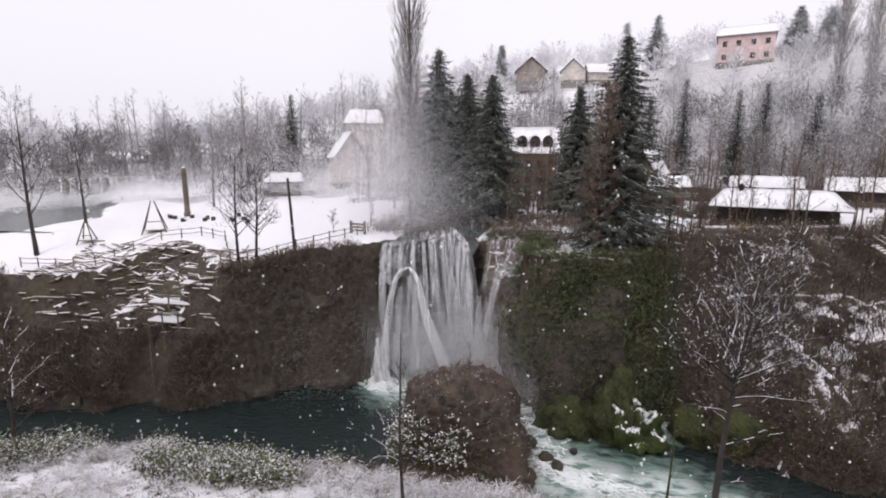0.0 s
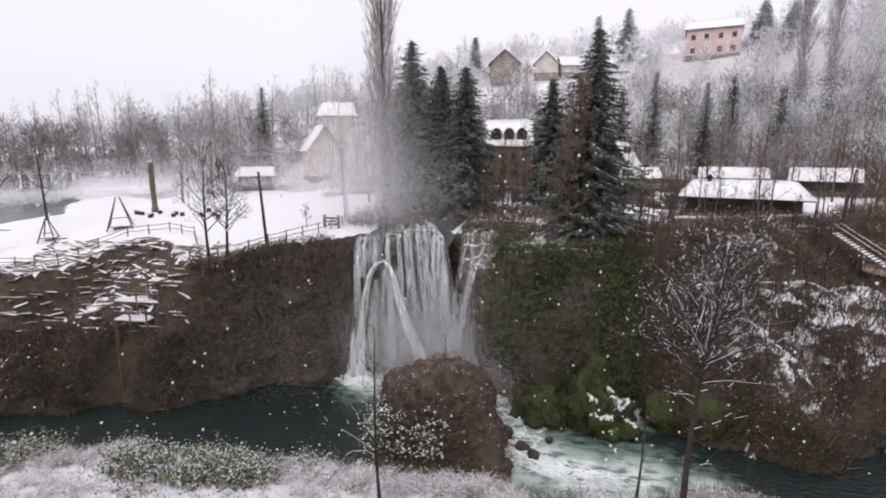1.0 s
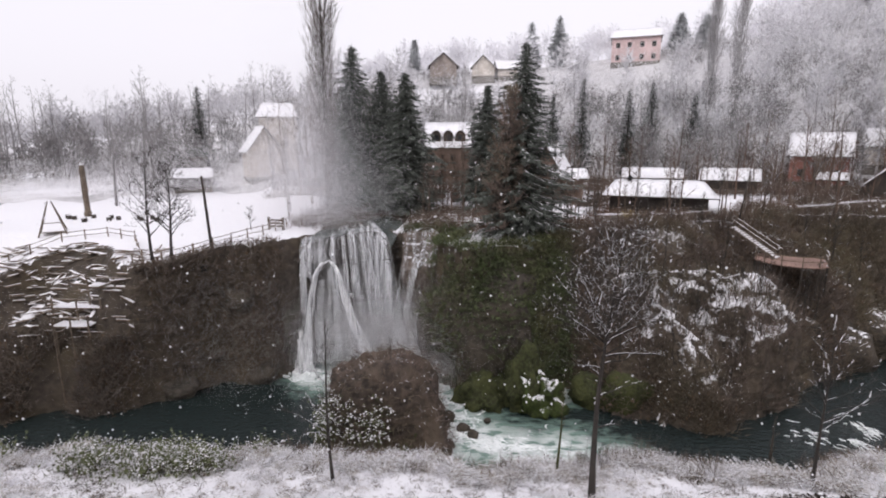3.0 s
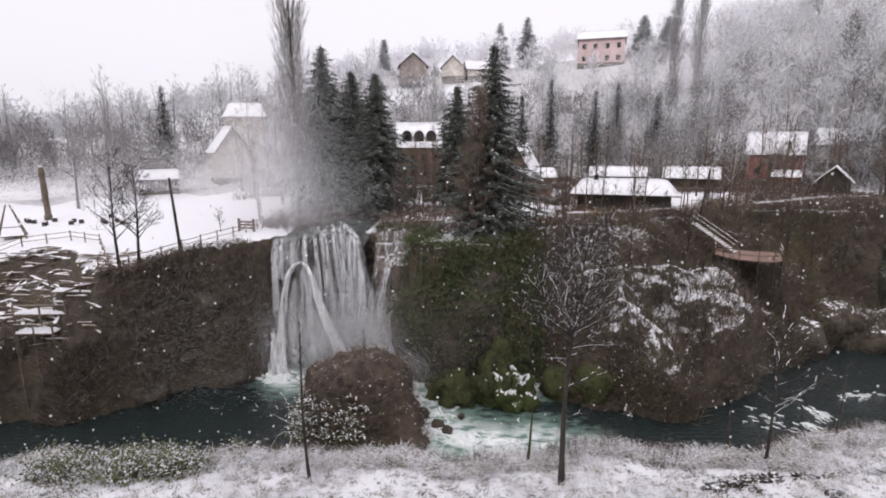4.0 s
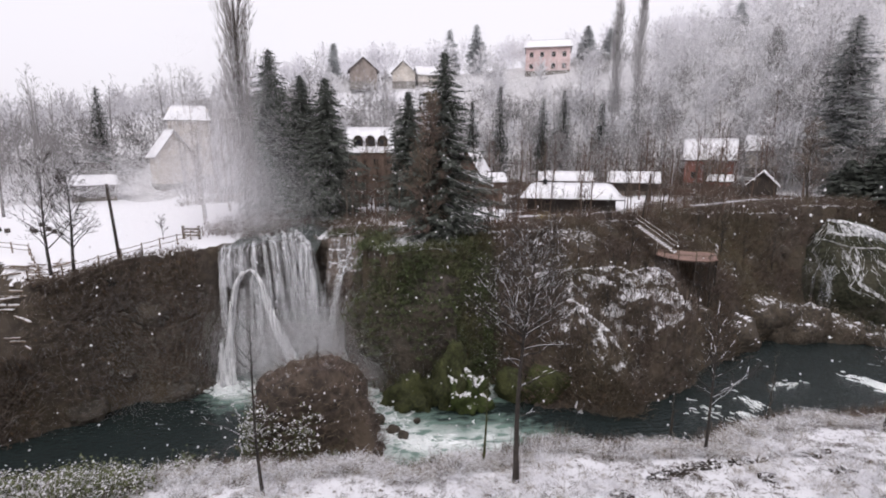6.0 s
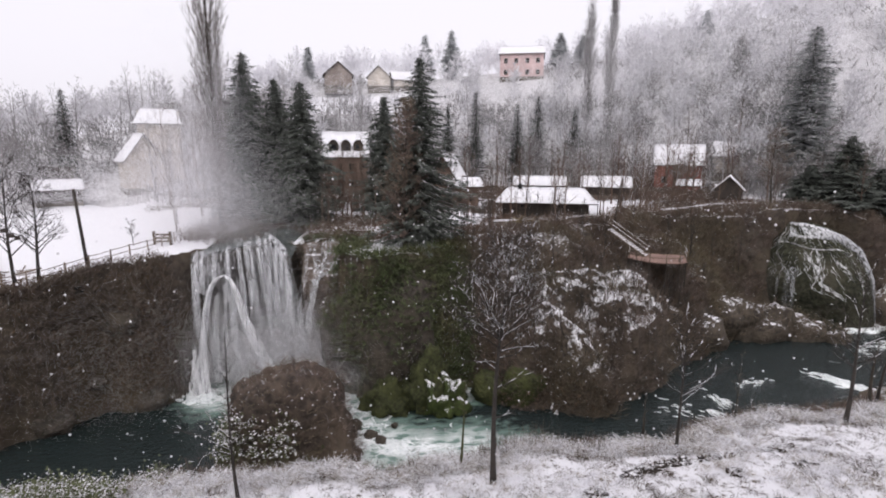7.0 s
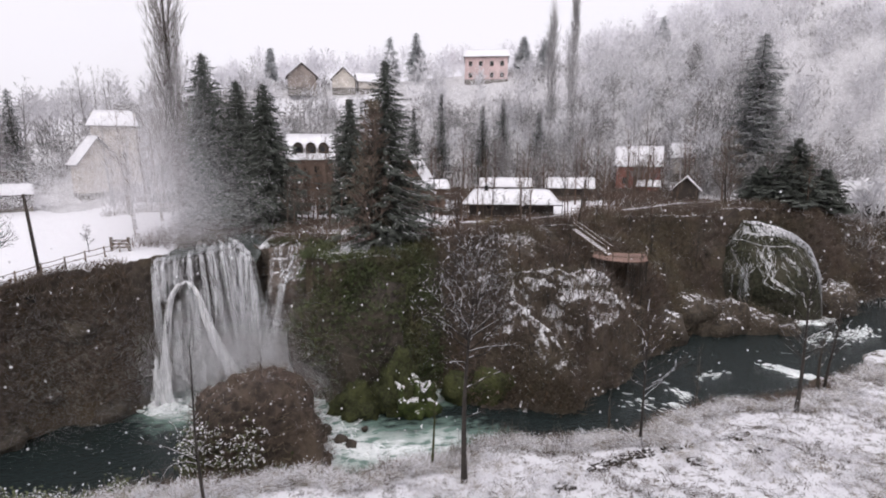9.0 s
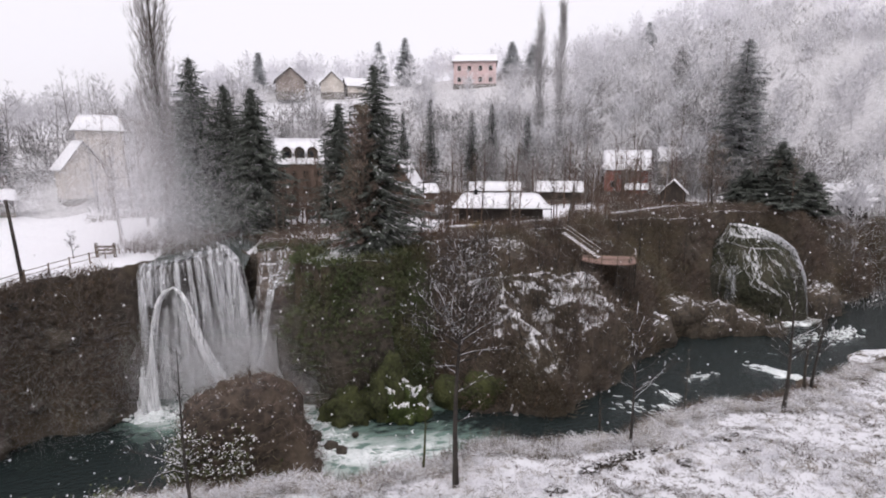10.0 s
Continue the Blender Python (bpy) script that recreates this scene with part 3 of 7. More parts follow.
def riffles(label, patches):
    """Broken white crests on running water: many thin, low, wavy strips along the current."""
    t = thing("rapids", label, "rapids", kind="stuff")
    mb = MB()
    for x, y, rx, ry, turn, n, wide in patches:
        m = pose(x, y, 0, 0, 0, turn)
        for i in range(n):
            cx, cy, ln = random.gauss(0, rx * 0.5), random.gauss(0, ry * 0.5), rnd(0.2, 1.0)
            bow, w, slant = rnd(-0.3, 0.3), rnd(0.15, 0.7) * wide, rnd(-0.7, 0.7)
            i0 = len(mb.v)
            for k in range(7):
                u = k / 6 - 0.5
                wk = w * (1 - (2 * u) ** 2) * rnd(0.6, 1.2) + 0.01
                yy = cy + bow * 4 * u * u + slant * ln * u + rnd(-0.05, 0.05)
                for sg, zz in ((-1, 0.04), (0, 0.10 + 0.4 * wk), (1, 0.04)):
                    mb.v.append(m @ Vector((cx + ln * u, yy + sg * wk, zz)))
            for k in range(6):
                a = i0 + 3 * k
                mb.f += [(a, a + 1, a + 4, a + 3), (a + 1, a + 2, a + 5, a + 4)]
    part("crest", mb, FOAM, t, "white broken water", True)["kind"] = "stuff"


random.seed(15)
riffles("white rapids racing past the boulder into the pool", [(-1.0, 44.5, 2.4, 4.5, 70, 120, 0.16), (0.0, 40.0, 2.2, 2.4, -50, 130, 0.2), (2.6, 38.2, 2.6, 1.2, -25, 120, 0.2), (5.5, 37.4, 3.0, 1.2, -12, 60, 0.12), (9.8, 47.0, 1.6, 0.8, -30, 30, 0.10), (-1.5, 48.5, 2.5, 1.5, 20, 60, 0.12), (-14.8, 49.4, 2.2, 1.0, 10, 60, 0.16)])
riffles("white crests where the river runs down to the bend", [(49.6, 43.4, 2.2, 0.8, -62, 90, 0.22), (50.4, 41.2, 1.4, 0.8, -40, 60, 0.22), (34.4, 41.0, 1.4, 1.0, -70, 40, 0.08), (32.4, 38.6, 1.2, 0.8, -70, 40, 0.08), (40.5, 44.2, 2.4, 0.6, 12, 26, 0.07), (69.0, 50.8, 4.5, 1.6, 20, 130, 0.2), (63.0, 50.5, 4.0, 1.0, 20, 40, 0.1), (29.5, 40.5, 2.0, 2.0, -60, 22, 0.06)])


def build_upper_stream():
    mb = MB()
    nu, nv = 26, 24
    for j in range(nv):
        for i in range(nu):
            u, v = i / (nu - 1), j / (nv - 1)
            p = along(LIP, u)
            back = Vector((-15.5 + 8.5 * u, 75.0, 13.75))
            q = (p + Vector((0, 0.25, -0.1))).lerp(back, v)
            mb.v.append(Vector((q.x, q.y, q.z + 0.10 * fbm(q.x * 0.8, q.y * 0.8))))
    for j in range(nv - 1):
        for i in range(nu - 1):
            k = j * nu + i
            mb.f.append((k, k + 1, k + nu + 1, k + nu))
    tagged(part("upper_stream", mb, POOLWATER, smooth=True), "shallow stream flowing to the waterfall lip", "water", kind="structure")


build_upper_stream()


def build_second_fall():
    """A rounded tufa cone over which the water fans out in branches."""
    fall = thing("waterfall", "branching waterfall spreading over a dark rounded tufa cone", "waterfall", (63.3, 60.9, 0), -46)
    rock, net, veil, foam = MB(), MB(), MB(), MB()
    steps = [0.0, 0.05, 0.12, 0.24, 0.44, 0.54, 0.85, 1.0]
    west = [-3.6, -3.9, -4.4, -5.6, -7.2, -8.0, -8.2, -7.4]
    east = [-1.2, 1.2, 3.2, 5.2, 6.5, 7.0, 7.6, 7.9]

    def at(a, q, off=0.0):
        """a: across the cone from flank to flank, -1 to 1; q: 0 at the lip, 1 at the water."""
        q0 = min(max(q, 0.0), 1.04)
        w0, w1 = float(np.interp(q0, steps, west)), float(np.interp(q0, steps, east))
        w = a * math.pi / 2
        ledges = 0.35 * math.floor(q0 * 9 + 0.6 * fbm(a * 3, q0 * 2, 4.0)) / 9 if q0 < 0.5 else 0.17
        bulge = 0.8 + 5.2 * math.sin(min(1.0, q0 * 1.5) * math.pi / 2) + 2.0 * ledges - 1.4 * float(smooth(0.65, 1.0, q0))
        b = 0.35 * fbm(a * 3.5, q0 * 4.0, 1.7) + 0.15 * fbm(a * 11, q0 * 12, 2.7)
        return Vector(((w0 + w1) / 2 + ((w1 - w0) / 2 + off * 0.5) * math.sin(w), 3.4 - math.cos(w) * (bulge + b + off), 13.9 - 14.0 * q0 + 0.25 * b))

    nu, nv = 76, 70
    for j in range(nv):
        for i in range(nu):
            rock.v.append(at(-1.0 + 2.0 * i / (nu - 1), j / (nv - 1) * 1.04))
    for j in range(nv - 1):
        for i in range(nu - 1):
            k = j * nu + i
            rock.f.append((k, k + 1, k + nu + 1, k + nu))

    def run(mb, way, n, wide, loose, off=0.12):
        """n thin rivulets that keep close to one way down the cone."""
        way3 = [(a, q, 0) for a, q in way]
        for i in range(n):
            da, dq = rnd(-loose, loose), rnd(-0.01, 0.01)
            u0, u1 = rnd(0.0, 0.25), rnd(0.75, 1.0)
            pts, ws = [], []
            for k in range(20):
                p = along(way3, u0 + (u1 - u0) * k / 19)
                pts.append(at(p.x + da + 0.018 * math.sin(k * 1.1 + i * 2.3), p.y + dq, off + rnd(0, 0.05)))
                ws.append(rnd(wide * 0.25, wide * 0.75))
            ribbon(mb, pts, ws, 0.1)

    run(net, [(-0.9, 0.015), (0.2, 0.02), (0.6, 0.06), (0.80, 0.13), (0.88, 0.25), (0.92, 0.45), (0.94, 0.7), (0.95, 1.0)], 46, 0.30, 0.09)
    run(net, [(0.1, 0.05), (0.55, 0.13), (0.78, 0.28), (0.85, 0.5), (0.88, 0.75)], 26, 0.24, 0.10)
    run(net, [(-0.6, 0.04), (-0.72, 0.14), (-0.62, 0.22), (-0.74, 0.30), (-0.86, 0.40), (-0.95, 0.52), (-0.97, 0.75), (-0.90, 0.92), (-0.72, 1.0)], 16, 0.13, 0.03)
    run(net, [(-0.7, 0.10), (-0.2, 0.13), (0.2, 0.12), (0.6, 0.17)], 8, 0.13, 0.03)
    run(net, [(-0.72, 0.22), (-0.4, 0.20), (0.0, 0.24), (0.35, 0.23), (0.65, 0.30)], 6, 0.12, 0.03)
    for a, q in ((-0.45, 0.04), (-0.1, 0.03), (0.15, 0.04), (0.4, 0.06)):
        run(net, [(a, q), (a + 0.03, q + 0.05), (a + 0.06, q + 0.11)], 9, 0.26, 0.10)
    run(net, [(-0.55, 0.22), (-0.52, 0.30), (-0.38, 0.36), (-0.30, 0.44)], 6, 0.12, 0.03)
    run(net, [(-0.15, 0.23), (-0.02, 0.34), (0.10, 0.42), (0.13, 0.54), (0.24, 0.60)], 7, 0.13, 0.03)
    run(net, [(0.20, 0.22), (0.30, 0.33), (0.42, 0.40), (0.46, 0.52)], 7, 0.14, 0.03)
    run(net, [(0.40, 0.22), (0.52, 0.32), (0.58, 0.45), (0.64, 0.55)], 8, 0.15, 0.04)
    run(net, [(0.12, 0.56), (0.28, 0.62), (0.42, 0.72)], 5, 0.18, 0.03)
    run(net, [(-0.38, 0.40), (-0.20, 0.50), (-0.12, 0.66), (-0.15, 0.8)], 3, 0.10, 0.02)
    for i in range(120):  # fine drips from ledge to ledge under the lip
        a, q = rnd(-0.75, 0.8), rnd(0.02, 0.42) ** 1.1
        fall_by = rnd(0.04, 0.13)
        drift = 0.10 * a + rnd(-0.03, 0.06)
        pts = [at(a + drift * k / 5, q + fall_by * k / 5, 0.12) for k in range(6)]
        ribbon(net, pts, [rnd(0.03, 0.12) for k in range(6)], 0.1)
    for i in range(26):  # wandering threads that part and meet lower down
        a, q = rnd(-0.6, 0.8), rnd(0.15, 0.4)
        pts = []
        for k in range(14):
            a += rnd(-0.035, 0.055)
            q += rnd(0.012, 0.032)
            pts.append(at(a, q, 0.12))
        ribbon(net, pts, [rnd(0.03, 0.11) for k in range(14)], 0.1)
    for i in range(22):
        a = rnd(-0.85, -0.1)
        pts = [at(a, 0.42 + 0.55 * k / 8, 0.3) for k in range(9)]
        ribbon(veil, pts, [rnd(0.3, 0.8) for k in range(9)], 0.1)
    for i in range(80):
        p = at(rnd(0.3, 1.0), 1.0, rnd(0.2, 2.6))
        blob(foam, Vector((p.x, p.y, 0.05)), rnd(0.2, 0.55), 0.5, 1)
    part("tufa_cone", rock, mat("mossy_tufa", (0.055, 0.056, 0.036), 0.9, (0.02, 0.02, 0.015), 2.0, 1.0, col3=(0.075, 0.068, 0.05), spec=0.15), fall, "dark mossy rock", True)
    part("rivulet_net", net, JETWATER, fall, "white branching rivulets", True)
    part("veil", veil, VEILWATER, fall, "thin veil of water", True)
    part("splash", foam, FOAM, fall, "foam at the foot", True)


build_second_fall()


# ---- trees ----
def grow(trunk, twigs, snow, p, d, length, radius, level, top, bend=0.25, droop=0.0, snowy=0.5, twig_w=0.03):
    """A limb with its side branches; the last two levels go to the twigs."""
    n = 5 if level < 2 else 3
    pts, radii = [p.copy()], [radius]
    q, dd = p.copy(), d.copy()
    for k in range(n):
        dd = (dd + Vector((rnd(-1, 1), rnd(-1, 1), rnd(-0.6, 0.9) - droop)) * bend * 0.5).normalized()
        q = q + dd * (length / n)
        pts.append(q.copy())
        radii.append(max(0.006, radius * (1 - 0.8 * (k + 1) / n)))
    if level >= top:
        for a, b, r in zip(pts, pts[1:], radii):
            twigs.blade(a, (b - a).normalized(), (b - a).length * 1.25, max(twig_w, r * 2.2), Vector((rnd(-1, 1), rnd(-1, 1), rnd(-1, 1))))
    else:
        trunk.tube(pts, radii, 6 if level == 0 else 4)
    if snowy and level and abs(d.z) < 0.85:
        for a, b, r in zip(pts, pts[1:], radii):
            if rnd(0, 1) < snowy * (1.0 if level == 1 else 0.09):
                w = Vector((0, 0, 1)).cross(b - a)
                if w.length > 1e-4:
                    w = w.normalized() * max(0.016, r * 0.9)
                    up = Vector((0, 0, r * 0.8 + 0.012))
                    snow.quad(a - w + up, b - w * 0.7 + up, b + w * 0.7 + up, a + w + up)
    return pts, radii


def bare_tree(name, label, at, height_m, radius, seed, spread=0.55, start=0.3, limbs=16, subs=6, twigs_n=4, lean=(0, 0), limb_len=0.36, snowy=0.5, bark=BARK, twig=TWIG, upright=0.55, twig_w=0.03, category="tree", group="", arms=()):
    random.seed(seed)
    t = thing(name, label, category, at, 0, group)
    trunk, tw, sn = MB(), MB(), MB()
    pts, radii = [], []
    for k in range(9):
        s = k / 8
        pts.append(Vector((lean[0] * s * height_m + 0.02 * height_m * math.sin(3 * s + seed), lean[1] * s * height_m + 0.015 * height_m * math.sin(4 * s + 2 * seed), height_m * s - 0.3 * (k == 0))))
        radii.append(radius * (1.25 if k == 0 else 1.0) * (1 - 0.88 * s))
    trunk.tube(pts, radii, 8)
    for i in range(limbs):
        s = start + (0.97 - start) * (i + rnd(0, 1)) / limbs
        p = along(pts, s)
        a = i * 2.4 + rnd(-0.4, 0.4)
        up = upright * (0.6 + 0.8 * s)
        d = Vector((math.cos(a) * spread, math.sin(a) * spread, up)).normalized()
        ln = height_m * limb_len * (1.15 - 0.75 * s) * rnd(0.7, 1.2)
        lp, lr = grow(trunk, tw, sn, p, d, ln, max(0.010, radius * (1 - s) * 0.46 + 0.008), 1, 2, 0.35, 0.0, snowy)
        for j in range(subs):
            q = along(lp, rnd(0.25, 1.0))
            d2 = (d * 0.6 + Vector((rnd(-1, 1), rnd(-1, 1), rnd(-0.3, 1)))).normalized()
            sp, _ = grow(trunk, tw, sn, q, d2, ln * rnd(0.25, 0.5), 0.012, 2, 2, 0.5, 0.0, snowy, twig_w)
            for m in range(twigs_n):
                q2 = along(sp, rnd(0.2, 1.0))
                d3 = (d2 * 0.5 + Vector((rnd(-1, 1), rnd(-1, 1), rnd(-0.4, 1)))).normalized()
                grow(trunk, tw, sn, q2, d3, ln * rnd(0.12, 0.25), 0.008, 3, 2, 0.6, 0.0, snowy * 0.6, twig_w)
    for f, dx, dy, dz, sag in arms:  # low limbs that stand apart: height on the stem, reach, rise and sag
        p = along(pts, f)
        lp = [p + Vector((dx * u, dy * u, dz * u + 4 * sag * u * (1 - u) - 2 * sag * u * u)) + Vector((rnd(-1, 1), rnd(-1, 1), rnd(-1, 1))) * (0.07 * u * abs(dx)) for u in (0, 0.2, 0.4, 0.6, 0.8, 1.0)]
        lr = [radius * 0.20 * (1 - 0.85 * k / 5) + 0.005 for k in range(6)]
        trunk.tube(lp, lr, 5)
        for a, b, r in zip(lp, lp[1:], lr):
            if rnd(0, 1) < 0.25:
                continue
            w = Vector((0, 0, 1)).cross(b - a).normalized() * max(0.012, r * 0.75)
            up = Vector((0, 0, r * 0.9 + 0.012))
            sn.quad(a - w + up, b - w * 0.8 + up, b + w * 0.8 + up, a + w + up)
        for k in range(22):
            q = along(lp, rnd(0.25, 1.0))
            d2 = (Vector((dx, dy, dz)).normalized() * 0.7 + Vector((rnd(-1, 1), rnd(-1, 1), rnd(-0.5, 0.9)))).normalized()
            sp, _ = grow(trunk, tw, sn, q, d2, rnd(0.3, 0.9), 0.010, 2, 2, 0.5, 0.0, snowy, twig_w)
    part("trunk", trunk, bark, t, "", True)
    part("crown", tw, twig, t)
    if snowy and sn.v:
        part("snow", sn, SNOW, t, "snow lying on the branches")
    return t


def conifer(name, label, at, height_m, radius, seed, whorls=34, needle=NEEDLE, droop=0.35, snow_n=0.25, clear=0.06, dense=12, category="spruce tree", snow_side=None, twig_len=0.42):
    """A conifer: boughs at uneven heights and lengths, each hung with short sprays of needles."""
    random.seed(seed)
    t = thing(name, label, category, at)
    trunk, cr, sn = MB(), MB(), MB()
    trunk.tube([(0, 0, -0.4), (0.006 * height_m, 0, height_m * 0.5), (0, 0, height_m)], [height_m * 0.015, height_m * 0.009, 0.02], 7)
    boughs = int(whorls * dense * 0.85)
    for w in range(boughs):
        u0 = (w + rnd(0, 1)) / boughs
        f = clear + (0.99 - clear) * (1 - (1 - u0) ** 0.85)
        z = height_m * f
        a = w * 2.39996 + rnd(-0.3, 0.3)
        lobe = 1 + 0.22 * math.sin(a * 2 + seed + f * 11) + 0.14 * math.sin(a * 5 + f * 31)
        ln = (radius * (1 - f) ** 0.75 * (1.0 if f > clear + 0.08 else 0.7) + 0.18) * rnd(0.40, 1.22) * lobe
        out = Vector((math.cos(a), math.sin(a), 0))
        side = Vector((-out.y, out.x, 0))
        p0 = Vector((0, 0, z))
        tip_lift = rnd(0.15, 0.45)
        steps = max(2, min(11, int(ln / 0.30)))
        prev = p0
        for k in range(1, steps + 1):
            u = k / steps
            q = p0 + out * (ln * u) + side * (0.10 * ln * math.sin(u * 2 + w)) + Vector((0, 0, droop * ln * (-1.25 * u + tip_lift * u * u * 2)))
            size = twig_len * (1.15 - 0.15 * u) * (0.75 + 0.5 * (1 - f))
            axis_d = (q - prev).normalized()
            for sg in (-1, 1):
                d = (axis_d * rnd(0.5, 1.0) + side * sg * rnd(0.5, 1.1) + Vector((0, 0, rnd(-0.9, 0.0) * max(0.3, droop * 2)))).normalized()
                cr.blade(prev.lerp(q, rnd(0, 1)), d, size * rnd(0.8, 1.6), size * 0.34, Vector((rnd(-0.5, 0.5), rnd(-0.5, 0.5), 1)).cross(d))
            if u > 0.25:
                for sg in (-1, 1):
                    d = (axis_d * rnd(0.8, 1.3) + side * sg * rnd(0.3, 0.9) + Vector((0, 0, rnd(-0.5, 0.15)))).normalized()
                    cr.blade(prev.lerp(q, rnd(0, 1)), d, size * rnd(1.0, 1.9), size * 0.42, Vector((rnd(-0.6, 0.6), rnd(-0.6, 0.6), 1)).cross(d))
            d = Vector((out.x * 0.35 + rnd(-0.4, 0.4), out.y * 0.35 + rnd(-0.4, 0.4), -1 if droop > 0 else rnd(-0.4, 0.9))).normalized()
            cr.blade(prev.lerp(q, rnd(0, 1)), d, size * rnd(0.6, 1.35), size * 0.36)
            cr.blade(prev, axis_d, (q - prev).length * 1.3, 0.10, side)
            if rnd(0, 1) < snow_n * (1.0 if snow_side is None else max(0.12, 0.35 + 1.5 * out.dot(snow_side))):
                up = Vector((0, 0, 0.05))
                e = side * size * rnd(0.10, 0.30)
                sn.quad(prev - e + up, q - e * 0.5 + up, q + e * 0.5 + up, prev + e + up)
            prev = q
    part("trunk", trunk, BARK, t, "", True)
    part("crown", cr, needle, t)
    if sn.v:
        part("snow", sn, SNOW, t, "snow lying on the boughs")
    return t


conifer("spruce_tree", "tall dark spruce with snow along its boughs, on the canyon rim", (6.6, 54.5, h(6.6, 54.5)), 19.6, 5.6, 11, whorls=62, dense=15, snow_n=0.40, droop=0.40, snow_side=Vector((0.9, -0.4, 0)), twig_len=0.40)
for x, y, top, rad, sd in ((-7.3, 72.7, 33.2, 6.6, 3), (-15.2, 76.6, 37.4, 7.2, 4), (-11.5, 79, 34.3, 6.0, 5), (4.0, 76, 31.9, 4.8, 6)):
    z = h(x, y)
    conifer("spruce_tree", "dark green spruce dusted with snow beside the stream", (x, y, z), top - z, rad, sd, whorls=52, dense=14, snow_n=0.10, droop=0.40, clear=0.10, twig_len=0.5)
for x, y, top, rad, sd in ((80.6, 83.4, 46.0, 7.6, 7),):
    z = h(x, y)
    conifer("fir_tree", "tall fir standing above the village roofs, paled for frost and haze", (x, y, z), top - z, rad, sd, whorls=52, dense=12, needle=FARNEEDLE, droop=0.16, snow_n=0.35, twig_len=0.75)
for x, y, top, rad, sd in ((76.0, 69.5, 26.6, 5.0, 8), (80.8, 68.0, 21.6, 4.0, 9), (71.5, 71.5, 22.0, 3.6, 10), (73.2, 66.8, 22.4, 3.8, 17)):
    z = h(x, y)
    conifer("conifer", "dark bushy conifer beside the second waterfall", (x, y, z), top - z, rad, sd, whorls=42, dense=13, snow_n=0.06, droop=0.15, category="conifer", twig_len=0.6)
# slim dark columns between the houses, and far conifers on the hill
for x, y, top, rad, sd in ((24.6, 107.2, 36.2, 2.6, 12), (18.6, 106.4, 33.2, 2.4, 13), (33, 105, 34, 2.6, 14), (40, 112, 36, 3.0, 15), (47, 108, 33, 2.6, 16), (-58, 116.3, 36, 3.6, 18)):
    z = h(x, y)
    conifer("conifer", "slim dark conifer behind the village houses", (x, y, z), top - z, rad * 0.9, sd, whorls=34, dense=12, needle=FIRNEEDLE, snow_n=0.03, droop=-0.3, category="conifer")
# hilltop conifers carry the haze in their needle colour
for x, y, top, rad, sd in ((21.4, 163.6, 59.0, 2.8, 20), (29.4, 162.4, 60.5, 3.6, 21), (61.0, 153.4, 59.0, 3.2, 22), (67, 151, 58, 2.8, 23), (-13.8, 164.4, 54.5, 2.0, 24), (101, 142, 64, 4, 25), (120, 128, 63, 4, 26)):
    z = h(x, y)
    conifer("conifer", "conifer on the hilltop with haze put into its needle colour", (x, y, z), max(8, top - z), rad, sd, whorls=24, dense=8, needle=HAZENEEDLE, snow_n=0.2, category="conifer", twig_len=0.9)


# ---- tall bare poplars ----
def poplar(label, at, height_m, radius, seed, twig=TWIGGREY, dense=1.0, bark=BARK):
    random.seed(seed)
    t = thing("poplar_tree", label, "poplar tree", at)
    trunk, tw = MB(), MB()
    trunk.tube([(0, 0, -0.4), (0.1, 0, height_m * 0.3), (0, 0.1, height_m * 0.7), (0.05, 0, height_m)], [0.42, 0.32, 0.14, 0.02], 8)
    for i in range(int(120 * dense)):
        s = 0.10 + 0.86 * rnd(0, 1)
        a = rnd(0, 6.283)
        reach = radius * (0.30 + 0.85 * math.sin(math.pi * min(1, s * 1.05)) ** 0.8) * rnd(0.4, 1.0)
        ln = height_m * rnd(0.13, 0.24)
        p = Vector((0, 0, height_m * s))
        pts = [p]
        for k in range(1, 6):
            u = k / 5
            pts.append(p + Vector((math.cos(a) * reach * u ** 0.8, math.sin(a) * reach * u ** 0.8, ln * u)) + Vector((rnd(-1, 1), rnd(-1, 1), 0)) * 0.12)
        trunk.tube(pts, [0.045 * (1 - s * 0.6) * (1 - 0.16 * k) for k in range(6)], 3)
        for j in range(24):
            q = along(pts, rnd(0.15, 1))
            d = Vector((math.cos(a) * 0.3 + rnd(-0.45, 0.45), math.sin(a) * 0.3 + rnd(-0.45, 0.45), 1)).normalized()
            tw.blade(q, d, rnd(0.6, 1.8), 0.05, Vector((rnd(-1, 1), rnd(-1, 1), 0.1)))
    part("trunk", trunk, bark, t, "", True)
    part("crown", tw, twig, t)


poplar("very tall bare poplar rising behind the waterfall", (-17.6, 69.5, h(-17.6, 69.5)), 36.0, 2.3, 31, dense=2.2)
for x, y, top, sd in ((54.3, 118.1, 54.4, 32), (58.7, 116.0, 56.6, 33), (87, 109.6, 47.9, 34)):
    poplar("tall slim bare poplar behind the village", (x, y, h(x, y)), top - h(x, y), 1.9, sd, HAZETWIG, 1.7, HAZETWIG)

